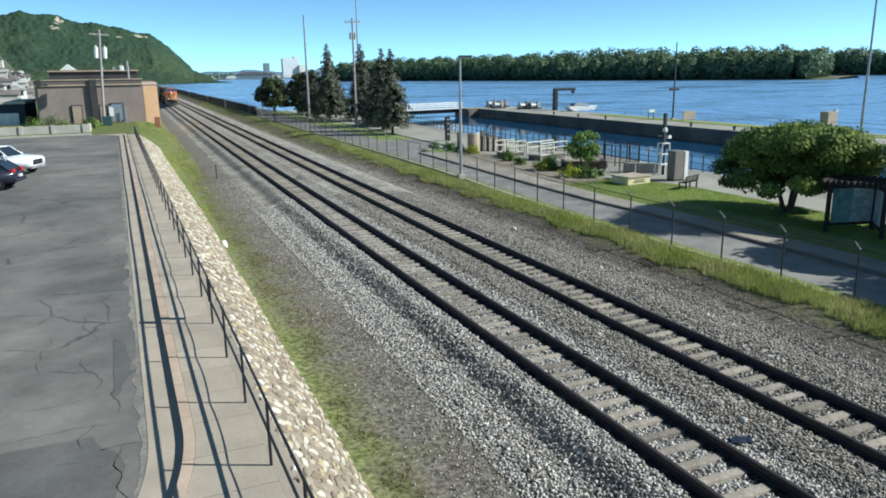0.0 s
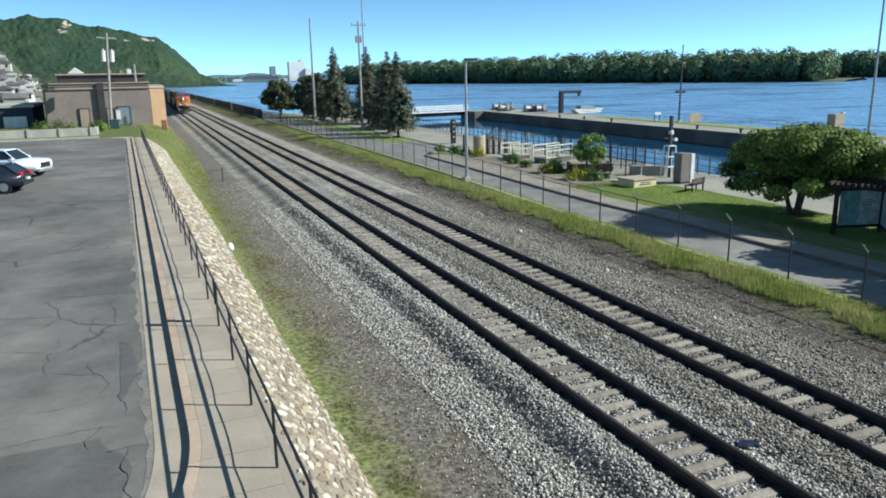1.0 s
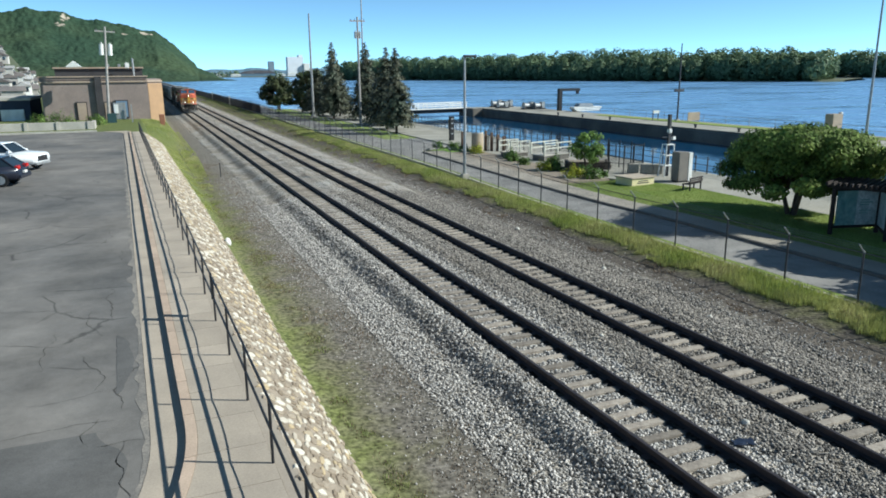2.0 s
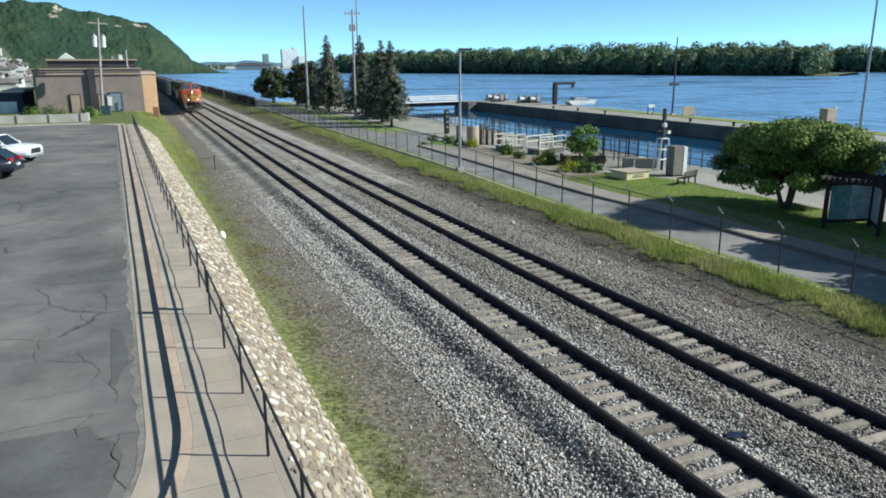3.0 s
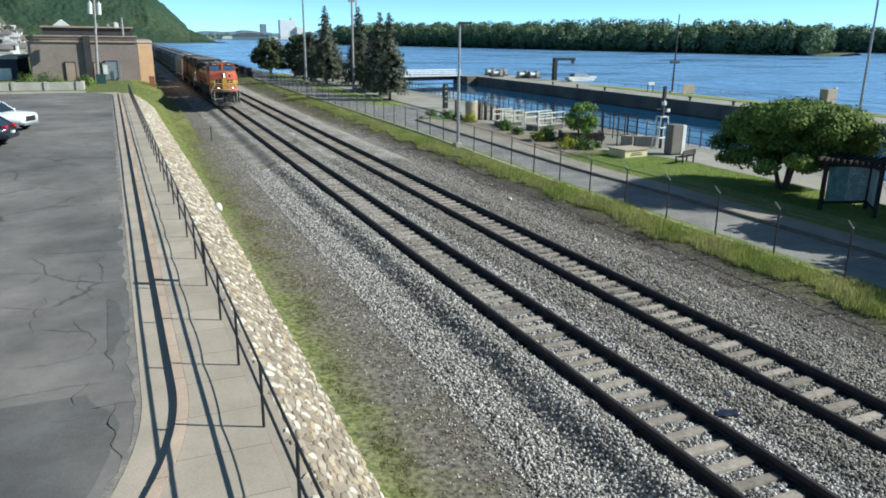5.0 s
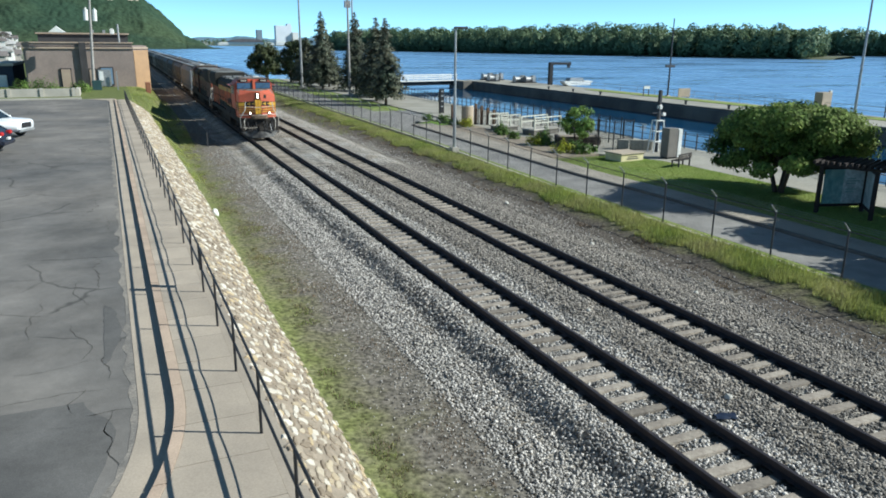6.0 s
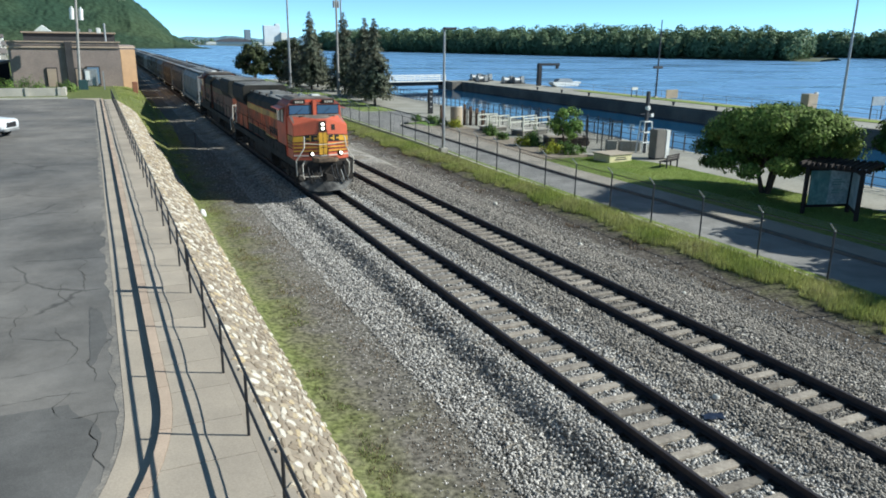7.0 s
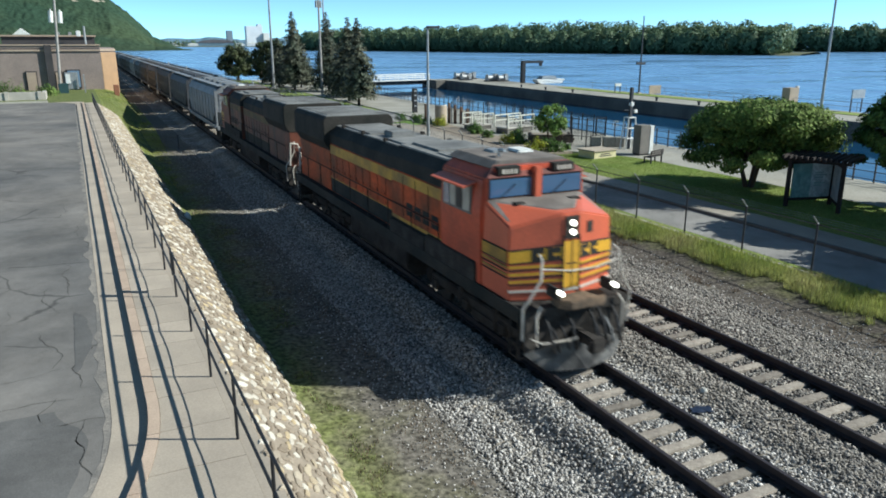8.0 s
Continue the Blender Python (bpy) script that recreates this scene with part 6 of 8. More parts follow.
part("text_bar", boxed((0.5, -0.012, 0.16), (1.6, -0.002, 0.23)), bar_mat, plinth)
part("text_bar", boxed((0.6, -0.012, 0.3), (1.5, -0.002, 0.36)), bar_mat, plinth)


def bench(x, y, turn):
    be = thing("park_bench", pose(x, y, ZPARK + 0.11, 0, 0, turn), "dark slatted park bench on the lawn", "bench", "park benches")
    for k in range(4):
        part("seat_slat", boxed((-0.85, -0.28 + k * 0.13, 0.42), (0.85, -0.17 + k * 0.13, 0.46), bevel=0.01), BROWN_STAIN, be)
    for k in range(3):
        part("back_slat", boxed((-0.85, 0.26, 0.52 + k * 0.13), (0.85, 0.3, 0.62 + k * 0.13), bevel=0.01), BROWN_STAIN, be)
    for s in (-0.7, 0.7):
        part("leg", boxed((s - 0.04, -0.28, 0), (s + 0.04, -0.2, 0.42)), BLACK_IRON, be)
        part("leg", boxed((s - 0.04, 0.2, 0), (s + 0.04, 0.28, 0.86)), BLACK_IRON, be)
    return be


bench(24.5, 37.8, 200)
cabn = thing("grey_cabinet", pose(26.15, 41.0, ZPARK + 0.09), "tall grey-tan electrical cabinet with a pale open side", "cabinet")
part("body", boxed((-0.45, -0.4, 0.12), (0.4, 0.4, 2.15), bevel=0.03), mat("grey_brown_steel", (0.2, 0.18, 0.155), (0.16, 0.145, 0.13)), cabn)
part("side_panel", boxed((0.41, -0.42, 0.1), (0.75, 0.42, 2.1), bevel=0.02), WHITE_PAINT, cabn)
part("stand", boxed((-0.4, -0.35, 0), (0.6, 0.35, 0.115)), BLACK_IRON, cabn)
gaug = thing("gauge_tower", pose(27.3, 43.8, ZPARK + 0.09), "white steel ladder tower carrying a river gauge mast", "tower")
for sx in (-0.4, 0.4):
    for sy in (-0.35, 0.35):
        bm = bmesh.new()
        rod(bm, (sx * 1.2, sy, 0), (sx * 0.8, sy * 0.7, 2.4), 0.05, sides=6)
        part("leg", bm, WHITE_PAINT, gaug)
for z in (0.8, 1.55, 2.35):
    part("rung", boxed((-0.48 + z * 0.06, -0.32, z), (0.48 - z * 0.06, 0.32, z + 0.07)), WHITE_PAINT, gaug)
part("mast", boxed((-0.12, -0.12, 0), (0.12, 0.12, 4.6), bevel=0.03), DULL_POST, gaug)
part("beacon", boxed((-0.16, -0.22, 3.2), (0.16, 0.1, 3.55), bevel=0.06), WHITE_PAINT, gaug)
part("arm", boxed((-0.6, -0.05, 2.9), (0.6, 0.05, 2.98)), DULL_POST, gaug)
for z in (2.7,):
    part("lamp_box", boxed((0.3, -0.12, z), (0.6, 0.12, z + 0.25), bevel=0.03), WHITE_PAINT, gaug)

booth = thing("monument", pose(21.9, 66.0, ZPARK + 0.1), "tan curved monument panel with brown timber wings", "monument")
bm = bmesh.new()
ang = [radians(200 + 14 * i) for i in range(12)]
o = [(0.7 * math.cos(a), 0.7 * math.sin(a)) for a in ang]
part("curved_panel", prism(o + [(x * 0.85, y * 0.85) for x, y in o[::-1]], 0, 1.8, "z"), TAN_PANEL, booth)
part("cap", prism(o + [(x * 0.8, y * 0.8) for x, y in o[::-1]], 1.81, 1.9, "z"), PALE_CONCRETE, booth)
for k in range(4):
    part("timber_wing", boxed((0.9 + k * 0.5, -0.1 - 0.35 * k, 0), (1.15 + k * 0.5, 0.12 - 0.35 * k, 2.05 - 0.18 * k), bevel=0.02), BRONZE, booth)
part("timber_wing", boxed((-1.5, 0.2, 0), (-1.2, 0.45, 2.0), bevel=0.02), BRONZE, booth)
tall = thing("totem_post", pose(24.6, 78.6, ZPARK + 0.1), "tall dark information pillar with pale bands", "pillar")
part("pillar", boxed((-0.26, -0.22, 0), (0.26, 0.22, 2.75), bevel=0.03), BLACK_IRON, tall)
for z in (0.7, 1.3, 1.9, 2.4):
    part("band", boxed((-0.14, -0.232, z), (0.14, -0.222, z + 0.14)), GALV, tall)


CREAM_RAIL = mat("cream_rail_paint", (0.56, 0.55, 0.47), (0.44, 0.43, 0.36), rough=0.7, scale=3, fine=20, contrast=0.15)


def viewing_deck(x, y, w, d, h, turn, label):
    vd = thing("viewing_ramp", pose(x, y, ZPARK + 0.1, 0, 0, turn), label, "ramp")
    part("deck", boxed((-w / 2, -d / 2, h - 0.12), (w / 2, d / 2, h), bevel=0.02), PALE_CONCRETE, vd)
    part("base", boxed((-w / 2 + 0.1, -d / 2 + 0.1, 0), (w / 2 - 0.1, d / 2 - 0.1, h - 0.125), bevel=0.02), DARK_CONCRETE, vd)
    for s in (-1, 1):
        for z in (0.55, 1.0):
            part("rail", boxed((-w / 2, s * d / 2 - 0.05, h + z - 0.05), (w / 2, s * d / 2 + 0.05, h + z + 0.05)), CREAM_RAIL, vd)
        n = max(2, int(w / 1.6))
        for i in range(n + 1):
            part("post", boxed((-w / 2 + w * i / n - 0.06, s * d / 2 - 0.06, h), (-w / 2 + w * i / n + 0.06, s * d / 2 + 0.06, h + 1.05)), CREAM_RAIL, vd)
    return vd


viewing_deck(23.4, 60.8, 2.2, 1.8, 0.45, 10, "raised white-railed viewing ramp")
viewing_deck(25.1, 57.0, 3.5, 1.6, 0.55, 18, "long white-railed viewing ramp above the lock")

planter = thing("planter", pose(22.45, 50.1, ZPARK + 0.1, 0, 0, -28), "low brown stone planter round the small tree", "planter")
PLANTER_STONE = mat("brown_planter_stone", (0.16, 0.125, 0.1), (0.09, 0.072, 0.06), rough=0.9, scale=3, fine=14, bump=0.5, contrast=0.35, vary=0.3)
for k in range(7):
    for r in range(3):
        a = 0.5 * k + 0.12 * (r % 2)
        part("stone", boxed((a, -0.02 * (k % 2), 0.21 * r), (a + 0.485, 0.26, 0.21 * r + 0.2), bevel=0.02), PLANTER_STONE, planter)
for k in range(4):
    for r in range(3):
        for x in (0.0, 3.3):
            part("stone", boxed((x, 0.27 + 0.5 * k, 0.21 * r), (x + 0.26, 0.755 + 0.5 * k, 0.21 * r + 0.2), bevel=0.02), PLANTER_STONE, planter)
part("soil", boxed((0.262, 0.262, 0.0), (3.298, 2.25, 0.54)), MORTAR, planter)
for x, y, w in ((25.9, 46.0, 0.8), (26.7, 45.4, 0.9), (27.4, 45.0, 0.7)):
    cb = thing("concrete_block", pose(x, y, ZPARK + 0.11, 0, 0, -30), "rough grey concrete block beside the lock fence", "concrete block", "concrete blocks")
    part("block", boxed((-w / 2, -0.3, 0), (w / 2, 0.3, 0.75), bevel=0.04), DECK_CONCRETE, cb)

# kiosk with a pergola roof
kiosk = thing("kiosk", pose(21.51, 23.18, ZPARK + 0.12, 0, 0, -66.9), "dark timber information kiosk with a slatted pergola roof", "kiosk")
PANEL_BLUE = mat("kiosk_map_panel", (0.14, 0.26, 0.24), (0.3, 0.42, 0.4), rough=0.35, scale=1.6, fine=6, contrast=0.25)
NOTICE = mat("faded_notice_panel", (0.6, 0.63, 0.62), (0.36, 0.42, 0.42), rough=0.4, scale=2.5, fine=9, contrast=0.3)
corners = (Vector((-1.18, 0, 0)), Vector((1.18, 0, 0)), Vector((0.32, 1.9, 0)))
for c in corners:
    part("post", boxed((c.x - 0.09, c.y - 0.09, 0), (c.x + 0.09, c.y + 0.09, 2.25), bevel=0.01), BROWN_STAIN, kiosk)
for ya in (0.0, 1.9):
    part("beam", boxed((-1.5, ya - 0.07, 2.255), (1.5, ya + 0.07, 2.4), bevel=0.01), BROWN_STAIN, kiosk)
for k in range(12):
    part("slat", boxed((-1.48 + k * 0.26, -0.45, 2.405), (-1.37 + k * 0.26, 2.3, 2.56)), BROWN_STAIN, kiosk)


def kiosk_side(name, p, q, s0, s1, z0, z1, material, label="", thick=0.02, out=0.0):
    """A board standing between two corner posts, from share s0 to s1 of the way."""
    d_ = (q - p).normalized()
    m_ = Matrix(((d_.x, -d_.y, 0, p.x), (d_.y, d_.x, 0, p.y), (0, 0, 1, 0), (0, 0, 0, 1)))
    n_ = (q - p).length
    return part(name, boxed((s0 * n_, -thick - out, z0), (s1 * n_, thick - out, z1), m=m_), material, kiosk, label)


for p, q in ((corners[0], corners[2]), (corners[2], corners[1])):
    kiosk_side("frame_board", p, q, 0.05, 0.95, 0.3, 0.42, BROWN_STAIN, thick=0.06)
    kiosk_side("frame_board", p, q, 0.05, 0.95, 2.1, 2.24, BROWN_STAIN, thick=0.06)
kiosk_side("map_panel", corners[0], corners[2], 0.08, 0.5, 0.43, 2.09, PANEL_BLUE, "teal and pale map panel")
kiosk_side("notice_panel", corners[0], corners[2], 0.505, 0.95, 0.43, 2.09, NOTICE, "pale grey notice panel")
for zz, w in ((1.62, 0.2), (1.5, 0.27), (1.38, 0.2), (1.1, 0.25), (0.98, 0.18)):
    kiosk_side("text_bar", corners[0], corners[2], 0.57, 0.57 + w, zz, zz + 0.05, PANEL_BLUE, thick=0.004, out=0.026)
kiosk_side("side_panel", corners[2], corners[1], 0.06, 0.94, 0.43, 2.09, NOTICE, "pale grey side panel")

# ---------------------------------------------------------------- trees and shrubs


def limbs(bm, start, top, r, count, spread, rnd):
    ends = []
    for i in range(count):
        a = 2 * math.pi * i / count + rnd.uniform(-0.4, 0.4)
        k = rnd.uniform(0.45, 1.0)
        mid = Vector(start) + Vector((math.cos(a) * spread * 0.35, math.sin(a) * spread * 0.35, (top - start[2]) * 0.4 * k))
        end = Vector(start) + Vector((math.cos(a) * spread * k, math.sin(a) * spread * k, (top - start[2]) * rnd.uniform(0.5, 0.9)))
        rod(bm, start, mid, r * 0.55, r * 0.38, sides=7)
        rod(bm, mid, end, r * 0.38, r * 0.12, sides=6)
        ends.append(end)
    return ends


def broadleaf(x, y, z, h, spread, low, material, label, clumps=60, per=160, leaf=0.13, seed=1, trunks=1, lean=(0, 0), squash=0.8, group="", shell=0.0, reach=(0.0, 0.0)):
    """A tree with a tapered trunk, limbs and a crown of leaf clumps of uneven size."""
    rnd, r2 = random.Random(seed), np.random.default_rng(seed)
    tr = thing("tree", pose(x, y, z), label, "tree", group)
    bm = bmesh.new()
    for i in range(trunks):
        a = 2 * math.pi * i / max(1, trunks) + 0.4
        o = 0.12 * (trunks > 1)
        fork = Vector((math.cos(a) * o * 4.5, math.sin(a) * o * 4.5, low + 0.1))
        rod(bm, (math.cos(a) * o, math.sin(a) * o, -0.2), fork, 0.03 * h, 0.022 * h, sides=9)
        limbs(bm, fork, h * 0.85, 0.03 * h, 6, spread * 0.75, rnd)
    part("trunk", bm, BARK, tr)
    centres, radii = [], []
    for i in range(clumps):
        a, q = rnd.uniform(0, 2 * math.pi), math.sqrt(rnd.uniform(shell, 1))
        zz = rnd.uniform(0, 1)
        if shell:
            a, q = i * 2.39996, math.sqrt((i + 0.5) / clumps)
            z_top = 0.9 + (h - low - 1.3) * math.sqrt(1 - 0.92 * q * q)
            z_top += rnd.uniform(-0.4, 0.15)
            z_bot = 0.7 - 0.75 * q
            zz = (z_top if rnd.random() < 0.6 else rnd.uniform(z_bot, z_top)) / ((h - low) * 0.93)
            a += rnd.uniform(-0.15, 0.15)
        bulge = 1.0 if shell else math.sqrt(max(0.05, 1 - (max(0, zz - 0.3) / 0.72) ** 2)) * (0.7 + 0.3 * min(1, zz / 0.3))
        centres.append((math.cos(a) * q * spread * bulge * 0.9 + lean[0] * zz, math.sin(a) * q * spread * bulge * 0.9 + lean[1] * zz, low + zz * (h - low) * 0.93))
        x_, y_, z_ = centres[-1]
        more = max(0.0, x_ * reach[0] + y_ * reach[1])
        if more > 0.25:
            z_ = z_ + 0.5 if z_ < low + 0.7 else min(z_ + 0.72 * more, h - 0.35)
        centres[-1] = (x_ + more * reach[0], y_ + more * reach[1], z_)
        radii.append(spread * (rnd.uniform(0.1, 0.22) if shell else rnd.uniform(0.13, 0.27)))
    pts, outs = [], []
    for c, r in zip(centres, radii):
        d_ = r2.normal(size=(per, 3))
        d_ /= np.linalg.norm(d_, axis=1)[:, None]
        pts.append(np.array(c) + d_ * (r * r2.uniform(0.4, 1.22, per))[:, None] * np.array([1, 1, squash]))
        outs.append(0.75 * d_ + 1.0 * np.array([c[0] / spread, c[1] / spread, (c[2] - low) / (h - low) - 0.3]))
    co, idx = leaves(np.concatenate(pts), leaf, r2, np.concatenate(outs))
    fast_mesh("crown", co, idx, 4, material, tr)
    return tr


broadleaf(23.45, 28.7, ZPARK + 0.1, 4.75, 4.0, 1.15, LEAF, "broad spreading green crab apple tree with a forked trunk", clumps=215, per=420, leaf=0.1, seed=4, trunks=3, squash=0.62, shell=0.25, lean=(0.35, -0.45), reach=(-0.46, -0.42), group="crab apples")
broadleaf(26.3, 21.9, ZPARK + 0.1, 6.2, 2.6, 1.3, LEAF, "dark green crab apple tree with several trunks beside the kiosk", clumps=130, per=330, leaf=0.11, seed=6, trunks=3, squash=0.62, shell=0.25, lean=(0.3, -0.2), group="crab apples")
for i, (x, y, h, w, low_) in enumerate(((24.7, 17.4, 6.9, 3.7, 1.1), (24.5, 11.0, 7.4, 4.4, 1.2), (24.6, 3.4, 7.4, 4.6, 1.2))):
    broadleaf(x, y, ZPARK + 0.1, h, w, low_, DARKLEAF, "big dark green shade tree on the lawn beyond the kiosk", clumps=210, per=300, leaf=0.21, seed=91 + i, group="shade trees")
broadleaf(23.9, 49.2, ZPARK + 0.1, 3.0, 1.6, 0.9, YOUNG_LEAF, "small bright green ornamental tree", clumps=34, per=130, leaf=0.1, seed=12, trunks=2)
for i, (x, y, h, w) in enumerate(((21.0, 172.0, 7.6, 4.2), (19.8, 163.0, 7.0, 4.2), (22.5, 152.0, 8.0, 4.0), (24.5, 147.0, 8.6, 4.2))):
    broadleaf(x, y, ZPARK, h, w, 1.4, DARKLEAF, "dark rounded evergreen tree beside the river road", clumps=46, per=100, leaf=0.26, seed=30 + i)


def spruce(x, y, h, w, seed, label="tall dark green spruce with drooping branches"):
    r2, rnd = np.random.default_rng(seed), random.Random(seed)
    tr = thing("spruce_tree", pose(x, y, ZPARK), label, "tree", "spruces by the road")
    bm = bmesh.new()
    rod(bm, (0, 0, -0.3), (0, 0, h * 0.97), 0.2, 0.02, sides=8)
    pts = []
    tiers = int(h * 3.4)
    for i in range(tiers):
        k = (i + 0.5) / tiers
        z = 1.55 + (h - 1.65) * k
        reach = w * (1 - k) ** 0.8 * rnd.uniform(0.6, 1.08) + 0.1
        n = max(5, int(11 * (1 - k) + 4))
        for j in range(n):
            a = rnd.uniform(0, 2 * math.pi)
            rr = reach * rnd.uniform(0.65, 1.12)
            m = max(5, int(rr * 16))
            s = np.linspace(0.12, 1, m)
            droop = -0.34 * rr * s ** 1.5 + 0.12 * rr * np.clip(s - 0.75, 0, 1)
            p = np.c_[np.cos(a) * rr * s, np.sin(a) * rr * s, z + droop]
            pts.append(p + r2.normal(size=p.shape) * np.array([0.12, 0.12, 0.07]) * (0.4 + rr * 0.4))
            if rr > 0.7 and j % 3 == 0:
                rod(bm, (0, 0, z), (math.cos(a) * rr * 0.7, math.sin(a) * rr * 0.7, z - 0.2 * rr), 0.03, 0.01, sides=4)
    part("trunk", bm, BARK, tr)
    pp = np.concatenate(pts)
    co, idx = leaves(pp, 0.145, r2, pp * np.array([1, 1, 0]) + np.array([0, 0, 0.6]), stretch=1.5)
    fast_mesh("crown", co, idx, 4, SPRUCE, tr)
    return tr


spruce(22.9, 127.3, 13.2, 3.9, 1)
spruce(26.8, 120.2, 12.9, 4.0, 2)
spruce(23.2, 98.3, 11.4, 3.3, 3)
spruce(22.3, 91.7, 11.1, 3.1, 4)
spruce(22.4, 137.0, 9.0, 3.8, 5, "bushy dark green spruce of middle height")
spruce(24.5, 106.0, 8.8, 3.0, 6)
spruce(27.6, 108.5, 10.3, 3.3, 7)
spruce(25.5, 133.0, 9.6, 3.3, 8)


def shrub(x, y, r, h, material, label, seed, z=ZPARK + 0.12):
    r2 = np.random.default_rng(seed)
    sh = thing("shrub", pose(x, y, z), label, "shrub", "bed shrubs")
    for i in range(6):
        a = i * 1.05
        bm = bmesh.new()
        rod(bm, (0, 0, -0.05), (math.cos(a) * r * 0.5, math.sin(a) * r * 0.5, h * 0.6), 0.018, 0.008, sides=5)
        part("stem", bm, BARK, sh)
    k = int(500 * r / 0.6)
    d_ = r2.normal(size=(k, 3))
    d_ /= np.linalg.norm(d_, axis=1)[:, None]
    d_[:, 2] = np.abs(d_[:, 2])
    bump = 0.75 + 0.3 * np.sin(d_[:, 0] * 5 + seed) * np.cos(d_[:, 1] * 4)
    p = d_ * (bump * r2.uniform(0.6, 1.0, k))[:, None] * np.array([r, r, h])
    co, idx = leaves(p, 0.075, r2, d_)
    fast_mesh("foliage", co, idx, 4, material, sh)


for i, (x, y, r, h, g) in enumerate(((20.9, 50.6, 0.85, 0.9, 2), (21.6, 50.3, 0.75, 1.0, 0), (20.6, 46.2, 0.85, 0.95, 2), (21.6, 45.2, 0.8, 0.9, 0), (22.9, 45.6, 0.4, 0.5, 0), (22.3, 47.2, 0.7, 0.8, 0), (21.2, 64.4, 0.8, 0.9, 2), (20.7, 66.2, 0.6, 0.8, 0), (22.2, 59.2, 0.7, 0.9, 0), (21.4, 57.4, 0.7, 0.7, 0), (21.0, 54.6, 0.6, 0.7, 0), (20.4, 68.2, 0.8, 0.9, 0), (19.8, 71.0, 0.7, 0.8, 0), (22.8, 52.6, 0.7, 1.0, 0))):
    shrub(x, y, r * 1.25, h * 1.25, (SHRUB_LEAF, YOUNG_LEAF, GOLD_LEAF)[g], ("rounded green shrub in the planting bed", "light green shrub in the planting bed", "golden yellow shrub in the planting bed")[g], 50 + i)
for i, (x, y, r, h) in enumerate(((-19.6, 97.0, 1.3, 1.9), (-18.0, 97.4, 1.5, 2.1), (-16.6, 97.2, 1.0, 1.6), (-20.6, 97.0, 0.9, 1.5), (-13.7, 100.0, 1.1, 1.5), (-14.6, 100.4, 0.9, 1.3))):
    shrub(x, y, r * 1.15, h * 1.2, SHRUB_LEAF if i % 2 else YOUNG_LEAF, "green shrub beside the brick building" if i % 2 else "light green shrub beside the brick building", 80 + i, 1.55)

# ---------------------------------------------------------------- left side: buildings, wall, vehicles
tagged(part("low_wall", boxed((-40, 93.2, 1.2), (-14.2, 93.65, 2.4), bevel=0.03), PALE_CONCRETE, None), "low pale concrete wall at the end of the parking lot", "low wall", kind="structure")
tagged(part("wall_return", boxed((-14.198, 93.2, 1.2), (-13.8, 96.5, 2.36), bevel=0.03), PALE_CONCRETE, None), "short return of the low pale concrete wall", "low wall", kind="structure")
for k in range(8):
    tagged(part("wall_pier", boxed((-14.6 - 3.2 * k, 93.08, 1.2), (-14.2 - 3.2 * k, 93.198, 2.48), bevel=0.02), PALE_CONCRETE, None), "square pier of the low pale concrete wall", "pier", kind="structure")
strip("end_kerb", lambda y: -50, lambda y: -13.4 + (88 - y) * 0.1, ZLOT + 0.14, [88.3, 88.55], PALE_CONCRETE, "pale kerb at the end of the parking lot", "kerb", 0.3)

bld = thing("brick_building", pose(0, 0, 0), "flat-roofed tan brick building with a pale cornice", "building")
Z0, H1, H2 = 1.0, 6.95, 7.28
front = [(-20.75, 111.5), (-7.5, 112.0), (-5.6, 114.4), (-5.6, 140.0), (-20.75, 140.0)]
part("wall", prism(front, -0.3, H1, "z"), BRICK_TAN, bld)
TAN_WING = mat("sunlit_tan_stucco", (0.4, 0.25, 0.135), (0.34, 0.215, 0.12), scale=0.7, fine=9, contrast=0.12)
part("side_wing", prism([(-7.42, 112.0), (-5.5, 114.35), (-5.5, 139.9), (-5.59, 139.9), (-5.59, 114.45), (-7.5, 112.1)], -0.3, H1 - 0.56, "z"), TAN_WING, bld)
part("cornice", prism([(-20.95, 111.3), (-7.45, 111.8), (-5.45, 114.3), (-5.45, 140.2), (-20.95, 140.2)], H1 - 0.38, H1 - 0.16, "z"), TRIM_TAN, bld)
part("parapet", prism([(-20.85, 111.4), (-7.5, 111.9), (-7.5, 140.1), (-20.85, 140.1)], H1 + 0.002, H2, "z"), BRICK_TAN, bld)
part("coping", prism([(-21.0, 111.25), (-7.35, 111.75), (-7.35, 140.2), (-21.0, 140.2)], H2 + 0.002, H2 + 0.16, "z"), TRIM_TAN, bld)
# No recess is cut: a dark box before the wall imitates its shade.
part("dark_recess", boxed((-14.15, 111.3, Z0), (-13.3, 111.82, H2 + 0.1)), ROOF_DARK, bld)
part("rear_block", boxed((-19.4, 118.0, H2), (-7.9, 134.0, H2 + 1.2)), ROOF_DARK, bld)
part("rear_roof_edge", boxed((-19.6, 117.7, H2 + 1.202), (-7.7, 134.2, H2 + 1.4)), TRIM_TAN, bld)
for x0, x1, z1, nm in ((-16.6, -15.5, 4.25, "door"), (-13.2, -12.5, 4.2, "door")):
    d_ = part(nm, boxed((x0, 111.42, 1.45), (x1, 111.66, z1 - 0.35), bevel=0.02), TRIM_TAN, bld)
    part("door_frame", boxed((x0 - 0.12, 111.5, 1.4), (x1 + 0.12, 111.69, z1 - 0.2)), ROOF_DARK, bld)
win = part("window_frame", boxed((-11.9, 111.45, 1.7), (-10.2, 111.82, 4.2), bevel=0.02), ROOF_DARK, bld)
